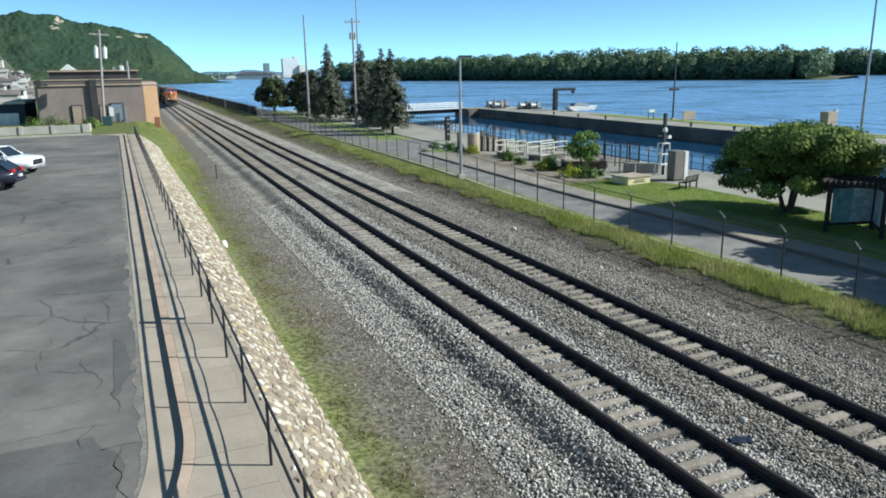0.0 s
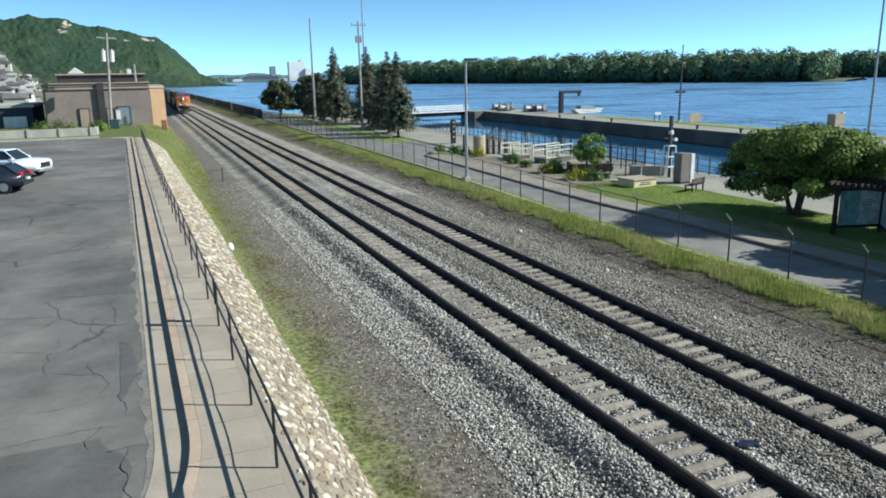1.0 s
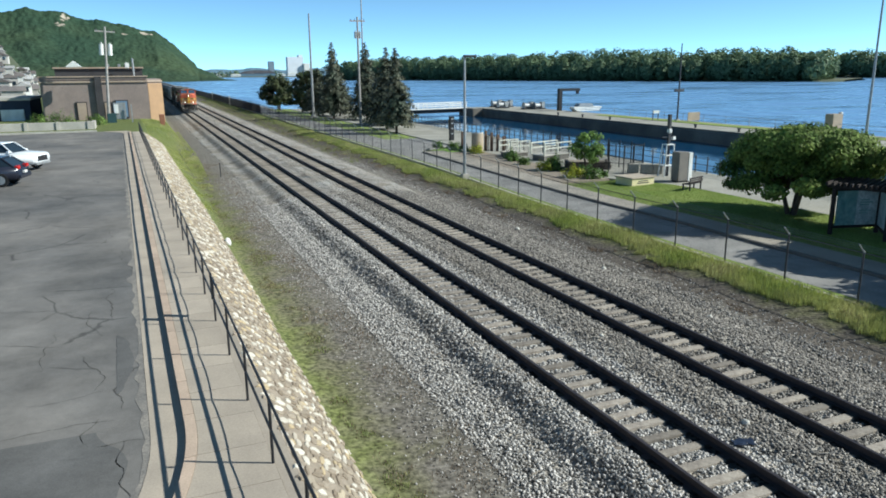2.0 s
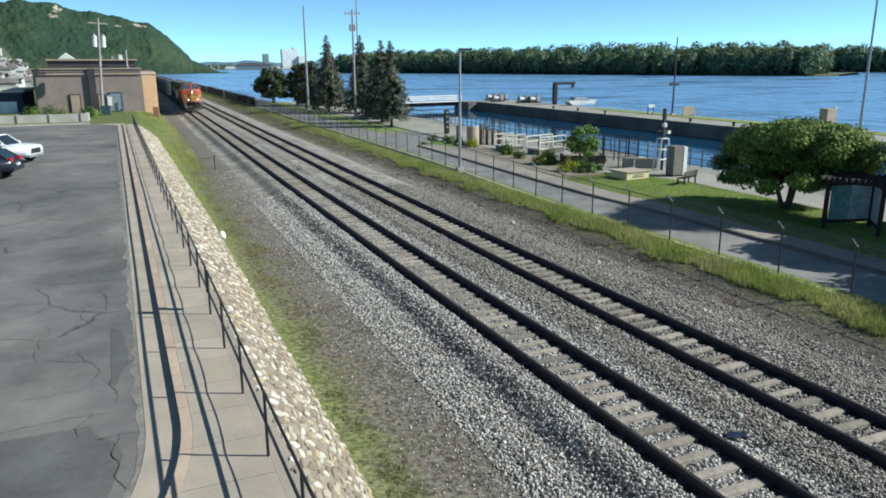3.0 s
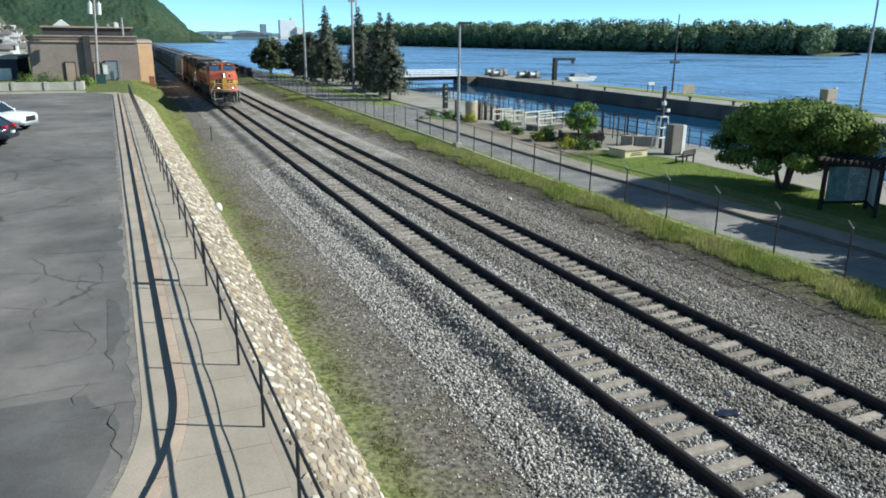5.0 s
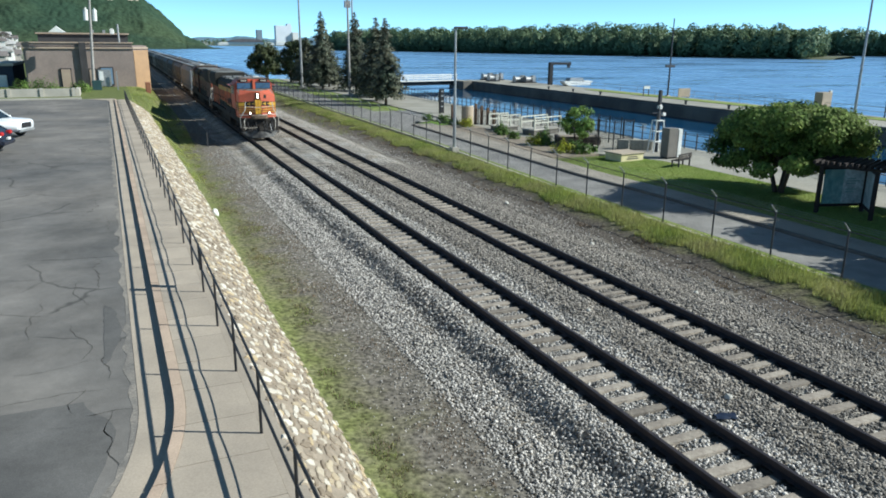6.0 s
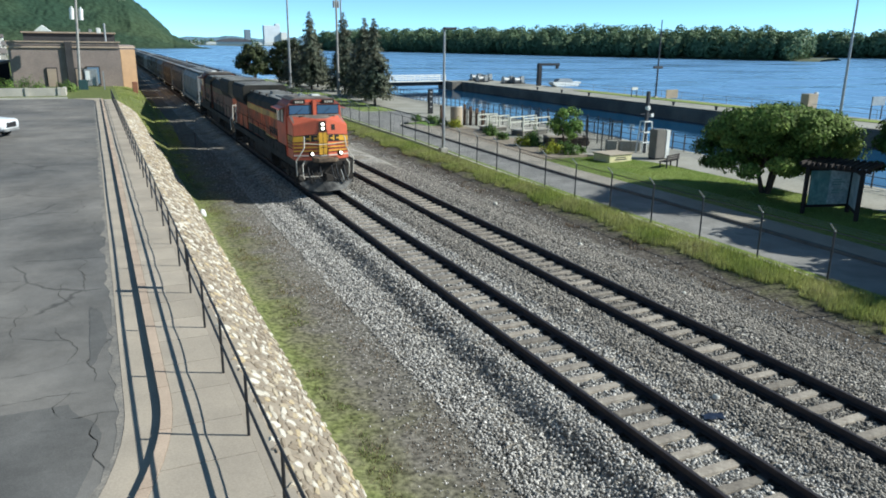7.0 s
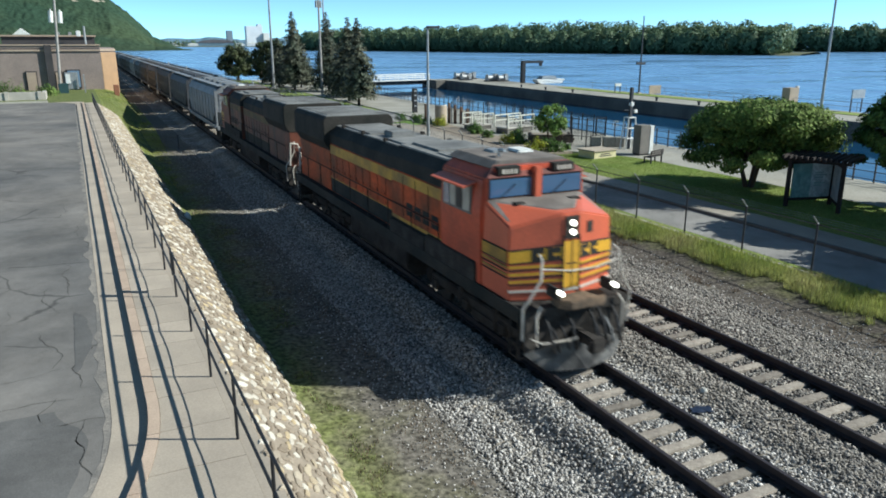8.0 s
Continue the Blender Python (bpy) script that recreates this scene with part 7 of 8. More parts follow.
part("pane", boxed((-11.75, 111.4, 1.9), (-10.35, 111.44, 4.05)), glass_material("shop_glass", (0.18, 0.26, 0.36)), win)
for x in (-12.7, -11.2):
    part("roof_vent", boxed((x, 120, H2 + 1.4), (x + 0.4, 120.5, H2 + 1.85), bevel=0.05), GALV, bld)
bm = bmesh.new()
rod(bm, (-9.1, 116.5, H2), (-9.1, 116.5, H2 + 2.6), 0.14, sides=8)
part("flue", bm, GALV, bld)
part("dish", boxed((-10.2, 116.2, H2 + 1.2), (-9.6, 116.4, H2 + 2.0), bevel=0.1), WHITE_PAINT, bld)
low = thing("brick_pier", pose(0, 0, 0), "reddish brick pier at the corner of the bank", "pier")
part("pier", boxed((-6.5, 103.9, -0.4), (-5.9, 105.6, 2.4), bevel=0.03), mat("red_brick", (0.3, 0.13, 0.07), (0.24, 0.1, 0.06), fine=12), low)
util = thing("utility_box", pose(-11.9, 104.0, 1.45), "green-grey utility box with white meters beside the pole", "utility box")
part("box", boxed((-0.9, -0.5, 0), (0.2, 0.5, 1.3), bevel=0.05), mat("teal_green_box_paint", (0.03, 0.075, 0.08), (0.025, 0.06, 0.065)), util)
part("meter_panel", boxed((-0.1, 1.0, 0.5), (1.4, 1.2, 2.6), bevel=0.03), GALV, util)
part("meter", boxed((-0.05, 0.85, 1.2), (0.5, 0.995, 2.4), bevel=0.05), WHITE_PAINT, util)
part("guard_post", boxed((2.0, 0.4, 0), (2.15, 0.55, 2.4)), GALV, util)

shed = thing("navy_building", pose(0, 0, 0), "low navy blue building with a pale garage door", "building")
part("wall", boxed((-40, 114.5, 0.8), (-22.6, 128, 4.3)), NAVY, shed)
part("roof_edge", boxed((-40.3, 114.2, 4.302), (-22.4, 128.3, 4.65)), PALE_CONCRETE, shed)
gd = part("garage_door", boxed((-26.2, 114.38, 1.3), (-23.4, 114.52, 3.1), bevel=0.02), WHITE_PAINT, shed)
for k in range(3):
    part("door_panel", boxed((-26.1, 114.34, 1.4 + k * 0.56), (-23.5, 114.39, 1.88 + k * 0.56), bevel=0.02), WHITE_PAINT, gd)
part("window", boxed((-29.5, 114.35, 2.0), (-27.2, 114.52, 3.3)), WHITE_PAINT, shed)

CAR_GLASS = glass_material("car_glass", (0.02, 0.03, 0.04))
TYRE = mat("tyre_rubber", (0.02, 0.02, 0.02), rough=0.9)
TAIL_RED = mat("tail_lamp_red", (0.5, 0.02, 0.02), (0.4, 0.015, 0.015), rough=0.2, bump=0.0)
CHROME = mat("chrome", (0.7, 0.7, 0.7), (0.6, 0.6, 0.6), rough=0.15, metal=1.0, bump=0.0)


def vehicle_body(name, m, label, L, W, profile, cabin, paint):
    """A parked car: body shell from its side profile, tapered cabin, panes, wheels, lamps. Nose towards +x."""
    ca = thing(name, m, label, "car", "parked cars")
    bm = prism(profile, -W / 2, W / 2, "y")
    part("body", bevelled(bm, 0.07, 3), paint, ca, smooth=True)
    (x0, x1, x2, x3), z0, z1 = cabin
    bm = bmesh.new()
    w0, w1 = W / 2 - 0.06, W / 2 - 0.26
    v = [bm.verts.new(p) for p in [(x0, -w0, z0), (x3, -w0, z0), (x3, w0, z0), (x0, w0, z0), (x1, -w1, z1), (x2, -w1, z1), (x2, w1, z1), (x1, w1, z1)]]
    for f in [(3, 2, 1, 0), (4, 5, 6, 7), (0, 1, 5, 4), (1, 2, 6, 5), (2, 3, 7, 6), (3, 0, 4, 7)]:
        bm.faces.new([v[i] for i in f])
    part("cabin", bevelled(bm, 0.06), CAR_GLASS, ca, "dark window glass")
    part("roof", boxed((x1 + 0.02, -w1, z1 - 0.03), (x2 - 0.02, w1, z1 + 0.05), bevel=0.03), paint, ca)
    for s in (-1, 1):
        for xa in ((x0 + x1) / 2, (x1 + x2) / 2, x2 + (x3 - x2) * 0.35):
            k = 0 if x1 < xa < x2 else 0.5
            xt = x1 if xa < x1 else x2 if xa > x2 else xa
            xb = x0 if xa < x1 else x3 if xa > x2 else xa
            bm = bmesh.new()
            rod(bm, (xb, s * (w0 - 0.01), z0), (xt, s * (w1 + 0.005), z1), 0.045, sides=6)
            part("pillar", bm, paint, ca)
    r = 0.38
    for xw in (-L * 0.3, L * 0.31):
        for s in (-1, 1):
            bm = bmesh.new()
            rod(bm, (xw, s * (W / 2 - 0.22), r), (xw, s * (W / 2 + 0.02), r), r, sides=20)
            wh = part("wheel", bm, TYRE, ca)
            bm = bmesh.new()
            rod(bm, (xw, s * (W / 2 + 0.0), r), (xw, s * (W / 2 + 0.04), r), r * 0.62, sides=14)
            part("rim", bm, GALV, wh)
    for s in (-1, 1):
        part("headlamp", boxed((L / 2 - 0.16, s * (W / 2 - 0.32) - 0.18, 0.86), (L / 2 + 0.015, s * (W / 2 - 0.32) + 0.18, 1.04), bevel=0.03), CHROME, ca)
        part("tail_lamp", boxed((-L / 2 - 0.015, s * (W / 2 - 0.3) - 0.2, 0.95), (-L / 2 + 0.2, s * (W / 2 - 0.3) + 0.2, 1.15), bevel=0.03), TAIL_RED, ca)
        part("mirror", boxed((x3 - 0.35, s * (W / 2 + 0.03) - 0.1, z0 + 0.05), (x3 - 0.15, s * (W / 2 + 0.03) + 0.1, z0 + 0.2), bevel=0.03), paint, ca)
    part("grille", boxed((L / 2 - 0.05, -0.58, 0.7), (L / 2 + 0.07, 0.58, 1.08), bevel=0.02), BLACK_IRON, ca)
    part("bumper", boxed((L / 2 - 0.1, -W / 2 + 0.08, 0.42), (L / 2 + 0.1, W / 2 - 0.08, 0.62), bevel=0.05), TYRE if paint.name.startswith("dark") else GALV, ca)
    part("rear_bumper", boxed((-L / 2 - 0.1, -W / 2 + 0.08, 0.42), (-L / 2 + 0.1, W / 2 - 0.08, 0.66), bevel=0.05), paint, ca)
    part("plate", boxed((-L / 2 - 0.11, -0.2, 0.7), (-L / 2 - 0.0, 0.2, 0.82)), WHITE_PAINT, ca)
    return ca


CAR_WHITE = mat("white_car_paint", (0.8, 0.81, 0.82), (0.76, 0.77, 0.78), rough=0.25, bump=0.0, contrast=0.03, spec=0.6)
CAR_DARK = mat("dark_blue_car_paint", (0.015, 0.018, 0.03), (0.02, 0.022, 0.035), rough=0.2, bump=0.0, contrast=0.03, spec=0.6)
suv = [(-2.5, 0.5), (2.45, 0.48), (2.56, 0.75), (2.54, 1.14), (2.4, 1.26), (1.1, 1.36), (-2.45, 1.34), (-2.54, 0.85)]
vehicle_body("sport_utility_vehicle", pose(-17.35, 54.6, ZLOT, 0, 0, -24) @ Matrix.Diagonal((0.95, 0.95, 0.86, 1)), "white sport utility vehicle parked in the lot", 5.0, 1.95, suv, ((-2.4, -2.1, 0.3, 1.1), 1.3, 2.0), CAR_WHITE)
hatch = [(-2.25, 0.4), (2.25, 0.38), (2.3, 0.7), (2.1, 0.92), (1.0, 1.05), (-2.2, 1.12), (-2.3, 0.75)]
vehicle_body("hatchback", pose(-17.6, 47.0, ZLOT, 0, 0, 168), "dark blue hatchback parked in the lot with red tail lamps", 4.6, 1.85, hatch, ((-2.15, -1.5, 0.2, 1.2), 1.06, 1.55), CAR_DARK)

# the town beyond: small pale houses, roofs and trees at the foot of the bluff
HOUSE_WALL = mat("town_house_wall", (0.55, 0.52, 0.48), (0.36, 0.33, 0.3), scale=0.1, fine=3, contrast=0.15, vary=0.25)
HOUSE_ROOF = mat("town_roof", (0.16, 0.14, 0.13), (0.1, 0.09, 0.09), scale=0.2, fine=4, vary=0.3)
PALE_ROOF = mat("weathered_pale_roof", (0.42, 0.41, 0.4), (0.3, 0.29, 0.28), scale=0.2, fine=4, vary=0.3)


def town_z(x, y):
    return 1.35 + 0.105 * max(0.0, min(y, 335.0) - 176) * smooth(0, 15, -9.0 - 0.1 * y - x)


sheet("hillside", [-170, -120, -90, -75] + [-66 + 2 * i for i in range(22)], [174 + 8 * i for i in range(28)], town_z, mat("town_hillside", (0.1, 0.1, 0.06), (0.06, 0.075, 0.035), scale=0.1, fine=1.0, contrast=0.4), "grassy town hillside at the foot of the bluff", "hillside")
hr = random.Random(8)
for i in range(74):
    y = 182 + 150 * hr.uniform(0, 1)
    x = -12.0 - 0.105 * y - hr.uniform(-1.0, 22)
    w, d2, h = hr.uniform(2.6, 4.6), hr.uniform(3, 5), hr.uniform(1.8, 3.0)
    ho = thing("house", pose(x, y, town_z(x, y) - 0.5, 0, 0, hr.choice((0, 90, 12))), "small pale town house with a gabled roof", "house", "town houses")
    part("wall", boxed((-w / 2, -d2 / 2, 0), (w / 2, d2 / 2, h + 0.5)), HOUSE_WALL if i % 4 else WHITE_PAINT, ho)
    part("roof", prism([(-w / 2 - 0.3, h + 0.5), (w / 2 + 0.3, h + 0.5), (0, h + 0.5 + w * 0.3)], -d2 / 2 - 0.3, d2 / 2 + 0.3), (HOUSE_ROOF, PALE_ROOF, HOUSE_ROOF)[i % 3], ho)
    for q in (-0.25, 0.25):
        part("window", boxed((q * w - 0.4, -d2 / 2 - 0.05, 1.3), (q * w + 0.4, -d2 / 2 + 0.05, 2.4)), CAR_GLASS, ho)
big = thing("house", pose(-42.0, 500, 1.0), "white gabled house above the flat roofs", "house", "town houses")
part("wall", boxed((-4.0, -4, 0), (4.0, 4, 11.5)), HOUSE_WALL, big)
part("roof", prism([(-4.4, 11.5), (4.4, 11.5), (0, 15.0)], -4.4, 4.4), WHITE_PAINT, big)

# ---------------------------------------------------------------- bluff, far shore, distant terminal
def bluff_profile(az):
    pts_ = [(-40, 2.6), (-22, 3.2), (-12, 3.9), (-7.3, 4.2), (-6.4, 4.42), (-4.3, 4.25), (-3.2, 3.93), (-0.95, 3.58), (0.7, 3.23), (1.7, 3.06), (2.27, 2.68), (2.95, 2.1), (3.75, 1.34), (4.2, 0.8), (4.42, 0.5), (4.9, 0.3), (5.45, 0.08), (5.9, -0.25), (6.6, -0.45), (9.5, -0.7)]
    return float(np.interp(az, [p[0] for p in pts_], [p[1] for p in pts_]))


def bluff_mesh():
    az = np.concatenate([np.linspace(-40, -9, 60), np.linspace(-8.9, 9.4, 330)])
    ks = np.linspace(0, 1, 60)
    co = []
    for a in az:
        dist = 1500.0
        h = math.tan(radians(bluff_profile(a))) * dist
        for k in ks:
            r = dist - 420 * (1 - k) ** 1.4
            x, y = -9.1 + math.sin(radians(a)) * r, math.cos(radians(a)) * r
            z = -2 + (h + 9) * (k ** 1.25 if k < 1 else 1)
            crown = abs(noise.noise((x * 0.085, y * 0.085, k * 9))) * 5 + noise.noise((x * 0.03, y * 0.03, 4)) * 4
            ridge = noise.noise((x * 0.008, y * 0.008, 2)) * 14 * k * (1 - k) * 2
            co.append((x, y, z + (crown - 2.0) * min(1, k * 4) * (1 if h > 12 else 0.6) + ridge))
    n = len(ks)
    i = (np.arange(len(az) - 1)[:, None] * n + np.arange(n - 1)[None]).ravel()
    return fast_mesh("bluff", co, np.stack([i, i + n, i + n + 1, i + 1], -1).ravel(), 4, BLUFF_WOOD)


def bluff_material():
    m = mat("wooded_bluff", (0.03, 0.056, 0.035), (0.052, 0.076, 0.04), rough=0.95, scale=0.006, fine=0.16, bump=0.5, contrast=0.34, spec=0.1, dist=4.0)
    n, l = m.node_tree.nodes, m.node_tree.links
    bs = n["Principled BSDF"]
    src = bs.inputs["Base Color"].links[0].from_socket
    co, no, r, mx, mu = n.new("ShaderNodeTexCoord"), n.new("ShaderNodeTexNoise"), n.new("ShaderNodeMapRange"), n.new("ShaderNodeMix"), n.new("ShaderNodeMath")
    no.inputs["Scale"].default_value, no.inputs["Detail"].default_value = 0.016, 4
    l.new(co.outputs["Object"], no.inputs["Vector"])
    r.inputs["From Min"].default_value, r.inputs["From Max"].default_value = 0.46, 0.52
    near = None
    for az, el, away, reach in ((-4.05, 3.72, 1485, 8.0), (-4.3, 3.35, 1465, 5.5), (-0.3, 2.8, 1470, 3.5), (1.1, 2.85, 1489, 6.0)):
        spot, fall = n.new("ShaderNodeVectorMath"), n.new("ShaderNodeMapRange")
        spot.operation = "DISTANCE"
        spot.inputs[1].default_value = (-9.1 + math.sin(radians(az)) * away, math.cos(radians(az)) * away, 7.5 + math.tan(radians(el)) * away)
        fall.inputs["From Min"].default_value, fall.inputs["From Max"].default_value = 4.6 * reach, reach * 1.2
        l.new(co.outputs["Object"], spot.inputs[0]), l.new(spot.outputs["Value"], fall.inputs["Value"])
        if near is None:
            near = fall
        else:
            both = n.new("ShaderNodeMath")
            both.operation = "MAXIMUM"
            l.new(near.outputs[0], both.inputs[0]), l.new(fall.outputs[0], both.inputs[1])
            near = both
    mu.operation = "MULTIPLY"
    no.inputs["Scale"].default_value = 0.09
    l.new(near.outputs[0], mu.inputs[0]), l.new(no.outputs["Fac"], mu.inputs[1])
    l.new(mu.outputs[0], r.inputs["Value"])
    mx.data_type = "RGBA"
    mx.inputs[7].default_value = (0.4, 0.34, 0.27, 1)
    l.new(r.outputs[0], mx.inputs[0]), l.new(src, mx.inputs[6]), l.new(mx.outputs[2], bs.inputs["Base Color"])
    return m


BLUFF_WOOD = bluff_material()
tagged(bluff_mesh(), "steep wooded river bluff with bare rock faces", "hill", kind="structure")


def wood_belt(name, line, depth, height, per_tree, label, seed, step=9.0, leaf=1.5):
    """A belt of far trees along a line of points: crowns of many leaf clumps, gaps and uneven tops."""
    r2 = np.random.default_rng(seed)
    pts_, outs_ = [], []
    for (x0, y0), (x1, y1) in zip(line, line[1:]):
        seg = math.hypot(x1 - x0, y1 - y0)
        for k in range(max(1, int(seg / step))):
            for row_ in range(depth):
                t = (k + r2.uniform(0, 1)) * step / seg
                nx_, ny_ = (y1 - y0) / seg, -(x1 - x0) / seg
                if nx_ < 0:
                    nx_, ny_ = -nx_, -ny_
                off = row_ * 9 + r2.uniform(-3, 3)
                x, y = x0 + (x1 - x0) * t + nx_ * off, y0 + (y1 - y0) * t + ny_ * off
                h = height * r2.uniform(0.66, 1.14) * (1 + 0.03 * row_) * (1 + 0.14 * math.sin(x * 0.045 + y * 0.02))
                w = h * r2.uniform(0.28, 0.44)
                d_ = r2.normal(size=(per_tree, 3))
                d_ /= np.linalg.norm(d_, axis=1)[:, None]
                p = d_ * r2.uniform(0.78, 1.0, per_tree)[:, None] * np.array([w, w, h * 0.52]) + np.array([x, y, ZWATER + h * 0.5])
                pts_.append(p)
                outs_.append(d_)
    co, idx = leaves(np.concatenate(pts_), leaf, r2, np.concatenate(outs_))
    return tagged(fast_mesh(name, co, idx, 4, HAZE_LEAF), label, "woods", kind="stuff")


wood_belt("far_woods", [(250, 1010), (330, 900), (375, 770), (405, 640), (440, 545), (470, 470), (492, 425)], 5, 23, 420, "dense green wooded island across the river", 2, 8.0, 1.35)
wood_belt("farther_woods", [(640, 900), (700, 700), (760, 560), (860, 420), (900, 200)], 4, 25, 300, "green wooded bank behind the island", 3, 10.0, 1.9)
wood_belt("upstream_woods", [(360, 1330), (410, 1200), (440, 1060)], 3, 24, 200, "green woods upstream across the river", 6, 14.0, 1.7)


def island(name, line, label):
    vs_, fs_ = [], []
    for x, y in line:
        vs_ += [(x - 6, y - 3, ZWATER - 0.4), (x + 2, y + 1, ZWATER + 1.2), (x + 70, y + 40, ZWATER + 2.0), (x + 90, y + 50, ZWATER - 1)]
    for i in range(len(line) - 1):
        for k in range(3):
            a = i * 4 + k
            fs_.append((a, a + 1, a + 5, a + 4))
    return tagged(mesh_ob(name, vs_, fs_, mat(name + "_shore", (0.14, 0.13, 0.08), (0.08, 0.1, 0.04), fine=1.0, scale=0.1)), label, "island", kind="structure")


island("island", [(245, 1030), (330, 900), (375, 770), (405, 640), (440, 545), (470, 470), (500, 412)], "low muddy shore of the wooded island")
island("far_bank", [(630, 920), (700, 700), (760, 560), (860, 420), (900, 190)], "low shore of the far bank")

ridge_v, ridge_f = [], []
for i in range(140):
    a = radians(1 + i * 0.25)
    h = 34 + 16 * noise.noise((i * 0.12, 0, 0)) + 5 * noise.noise((i * 0.9, 4, 0)) - max(0, (i - 60)) * 0.1
    for r, z in ((4200, -4), (4300, h)):
        ridge_v.append((math.sin(a) * r, math.cos(a) * r, z))
for i in range(139):
    ridge_f.append((i * 2, i * 2 + 2, i * 2 + 3, i * 2 + 1))
# Distance haze is painted as plain blue, for the ridge and some warehouses.
HAZE_BLUE = mat("painted_haze_blue", (0.13, 0.2, 0.26), (0.1, 0.17, 0.22), scale=0.01, fine=0.05, bump=0.0)
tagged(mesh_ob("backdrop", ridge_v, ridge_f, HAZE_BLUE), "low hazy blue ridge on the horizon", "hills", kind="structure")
tagged(part("spit", prism([(-60, 2285), (620, 2285), (620, 2460), (-60, 2460)], -3, 0.5, "z"), mat("spit_earth", (0.16, 0.16, 0.1), (0.1, 0.12, 0.06), scale=0.05, fine=0.5), None), "low spit of land upstream", "land", kind="structure")
wood_belt("spit_woods", [(90, 2330), (250, 2330), (420, 2330)], 2, 16, 40, "low trees on the upstream spit", 8, 14.0, 2.6)


def at_az(a, r):
    return -9.1 + math.tan(radians(a)) * r


ter = thing("grain_elevator", pose(0, 2400, 0), "pale concrete grain elevator far upstream", "grain elevator")
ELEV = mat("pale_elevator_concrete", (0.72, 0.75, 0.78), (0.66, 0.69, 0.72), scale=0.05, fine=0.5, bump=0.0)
x0, x1, x2 = at_az(10.84, 2400), at_az(12.0, 2400), at_az(12.42, 2400)
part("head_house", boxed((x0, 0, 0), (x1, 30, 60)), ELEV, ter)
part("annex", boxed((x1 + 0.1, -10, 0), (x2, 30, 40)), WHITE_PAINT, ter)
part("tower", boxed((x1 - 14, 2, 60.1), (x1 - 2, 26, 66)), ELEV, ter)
ter2 = thing("storage_bin", pose(0, 2400, 0), "grey steel storage bin far upstream", "storage bin")
part("bin", boxed((at_az(9.45, 2400), 0, 0), (at_az(9.85, 2400), 20, 46)), mat("bin_steel", (0.2, 0.25, 0.3), (0.17, 0.22, 0.27), fine=0.5), ter2)
for i, (a, w, h) in enumerate(((5.9, 46, 9), (7.0, 60, 13), (8.2, 70, 16), (9.0, 40, 10), (10.3, 30, 9))):
    wh = thing("warehouse", pose(at_az(a, 2380), 2380, 0.4), "pale low warehouse on the upstream shore", "warehouse", "far warehouses")
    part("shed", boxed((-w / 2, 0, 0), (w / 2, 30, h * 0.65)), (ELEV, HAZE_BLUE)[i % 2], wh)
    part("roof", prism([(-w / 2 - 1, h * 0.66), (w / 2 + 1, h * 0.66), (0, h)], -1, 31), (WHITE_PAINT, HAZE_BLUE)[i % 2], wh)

DARK_SHED = mat("dark_shed_roofing", (0.12, 0.11, 0.115), (0.085, 0.08, 0.085), scale=0.05, fine=0.4, bump=0.0)
for a, w, h, m_, text in ((8.65, 104, 19, DARK_SHED, "long dark-roofed river warehouse on the upstream shore"), (11.2, 34, 11, WHITE_PAINT, "small white river shed on the upstream shore"), (7.05, 30, 8, WHITE_PAINT, "small white river shed on the upstream shore")):
    wh = thing("warehouse", pose(at_az(a, 2300), 2300, 0.4), text, "warehouse", "far warehouses")
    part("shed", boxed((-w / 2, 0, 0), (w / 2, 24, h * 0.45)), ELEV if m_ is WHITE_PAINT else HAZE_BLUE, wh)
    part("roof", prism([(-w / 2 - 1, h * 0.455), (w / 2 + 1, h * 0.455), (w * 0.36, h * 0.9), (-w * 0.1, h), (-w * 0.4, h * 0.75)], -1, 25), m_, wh)

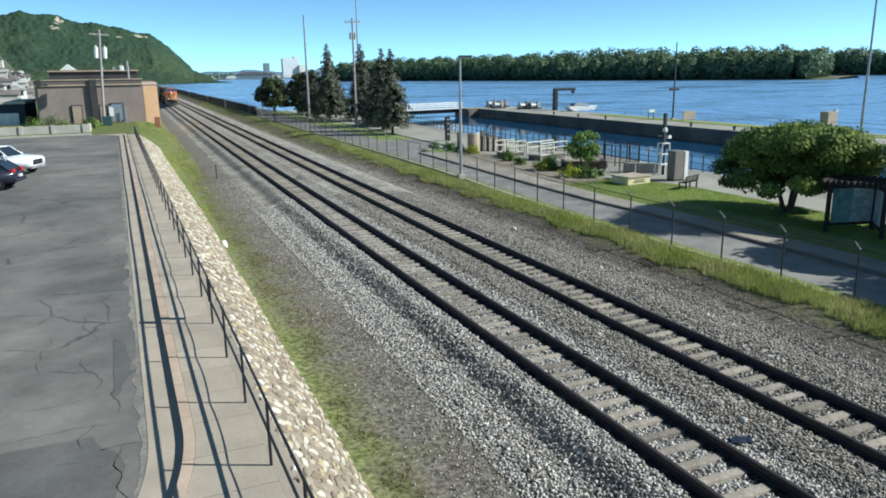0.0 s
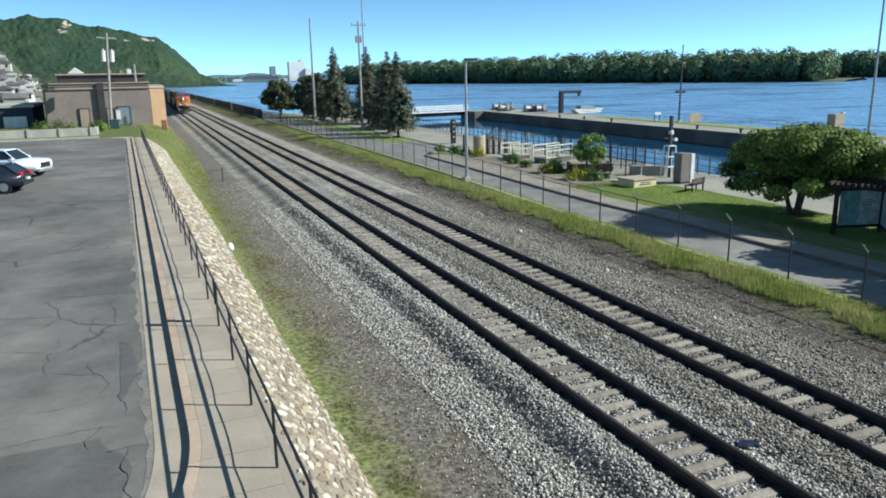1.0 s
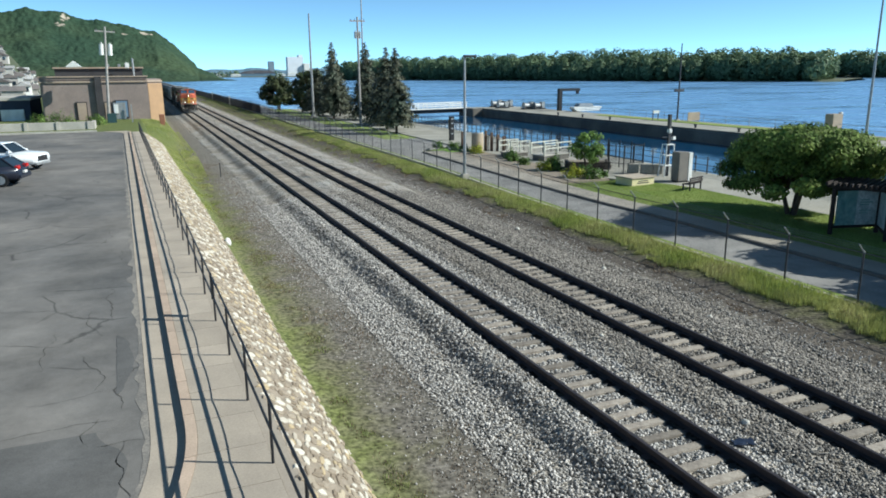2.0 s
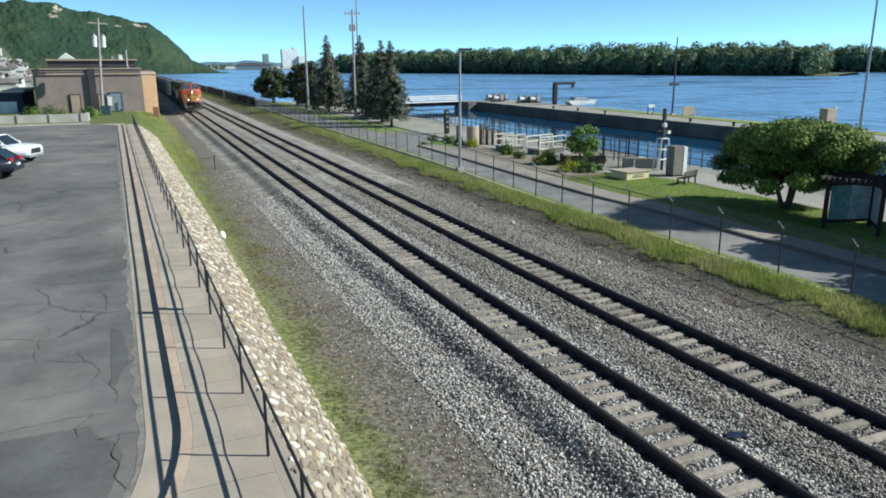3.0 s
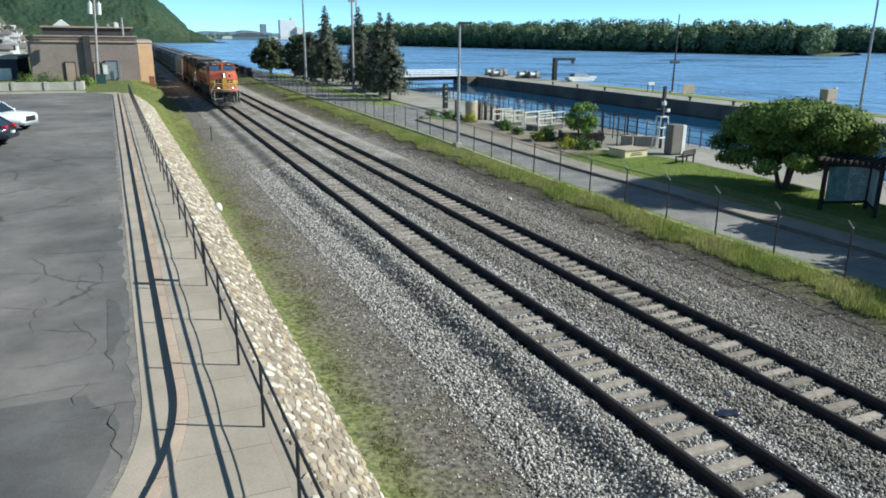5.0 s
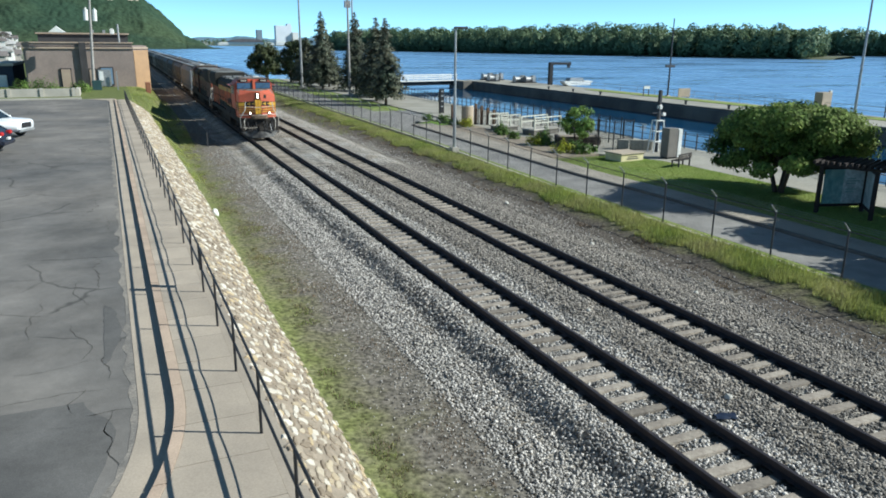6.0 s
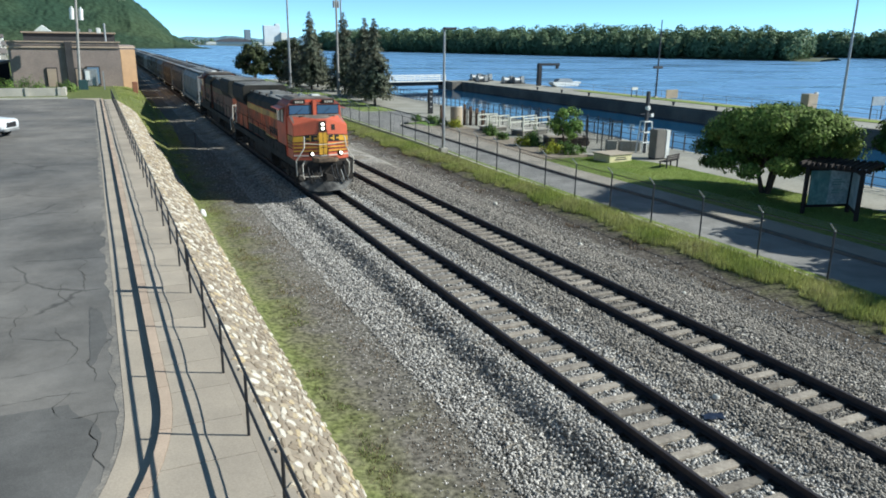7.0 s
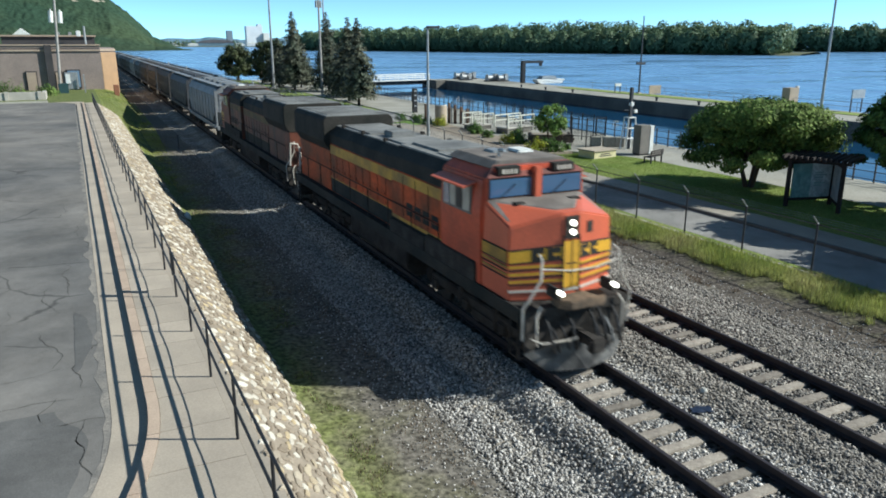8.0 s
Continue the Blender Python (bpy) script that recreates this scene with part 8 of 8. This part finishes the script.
# ---------------------------------------------------------------- small things along the line
sack = thing("sack", pose(-5.7, 35.6, -0.38), "crumpled white plastic sack at the foot of the slope", "sack")
bm = bmesh.new()
bmesh.ops.create_icosphere(bm, subdivisions=3, radius=0.2)
for v in bm.verts:
    v.co = Vector((v.co.x * 0.8, v.co.y * 1.2, v.co.z * 1.1)) * (1 + 0.25 * noise.noise(v.co * 6))
part("sack_body", bm, WHITE_PAINT, sack, smooth=True)
for x, y, s in ((8.3, 24.5, 0.1), (2.75, 11.1, 0.09), (8.8, 33.0, 0.12), (7.6, 17.5, 0.08), (3.0, 17.0, 0.07)):
    rk = thing("rock", pose(x, y, ballast_z(x, y) + s * 0.3 if x < 8.6 else ground_z(x, y) + s * 0.3), "pale loose rock lying on the ballast", "rock", "loose rocks")
    bm = bmesh.new()
    bmesh.ops.create_icosphere(bm, subdivisions=2, radius=s)
    for v in bm.verts:
        v.co *= 1 + 0.35 * noise.noise(v.co * 12 + Vector((x, y, 0)))
    part("rock_body", bm, mat("pale_rock", (0.6, 0.57, 0.5), (0.5, 0.47, 0.42), fine=30), rk)
tarp = thing("plastic_sheet", pose(2.06, 10.45, -0.17, 0, 0, -20), "crumpled dark blue plastic sheet beside the rail", "plastic sheet")
vs, fs = [], []
for i in range(9):
    for j in range(6):
        vs.append((i * 0.06 - 0.24, j * 0.05 - 0.13, 0.05 + 0.05 * noise.noise((i * 0.7, j * 0.7, 2))))
for i in range(8):
    for j in range(5):
        fs.append((i * 6 + j, i * 6 + 6 + j, i * 6 + 7 + j, i * 6 + 1 + j))
mesh_ob("sheet_body", vs, fs, mat("blue_plastic", (0.012, 0.02, 0.045), (0.018, 0.026, 0.05), rough=0.5), tarp, smooth=True)
mk = thing("marker_post", pose(-3.4, 61.0, -0.6), "thin dark marker post beside the ballast", "marker post")
part("post", boxed((-0.04, -0.04, -0.2), (0.04, 0.04, 1.2)), DULL_POST, mk)
cable_line = thing("cable", pose(0, 0, 0), "loose black cable lying across the ballast between the tracks", "cable")
part("cable_run", pipe([(x, y, ballast_z(x, y) + 0.03) for x, y in ((2.05, 10.1), (2.4, 9.85), (2.75, 9.7), (3.1, 9.5), (3.5, 9.4), (3.85, 9.25))], 0.018, 6), BLACK_IRON, cable_line)


# ---------------------------------------------------------------- moving things
def motions():
    for vehicle, off, turn in vehicles:
        walk(vehicle, [(t, pose(TRACK_X[0], train_y(t) + off, 0, 0, 0, turn)) for t in (0.0, 1.0, 2.0, 3.0, 4.0, 5.0, 6.0, 6.5, 7.0, 7.5, 8.0)])
        spin = -1 if turn else 1
        for w in vehicle.children_recursive:
            if w.name.startswith("wheelset"):
                y = w["axle_y"]
                rows = []
                for i in range(241):
                    rolled = (train_y(0) - train_y(i / 30)) / 0.535
                    rows.append((i / 30, pose(0, y, 0.535, spin * math.degrees(rolled) % 360, 0, 0)))
                walk(w, rows)


motions()
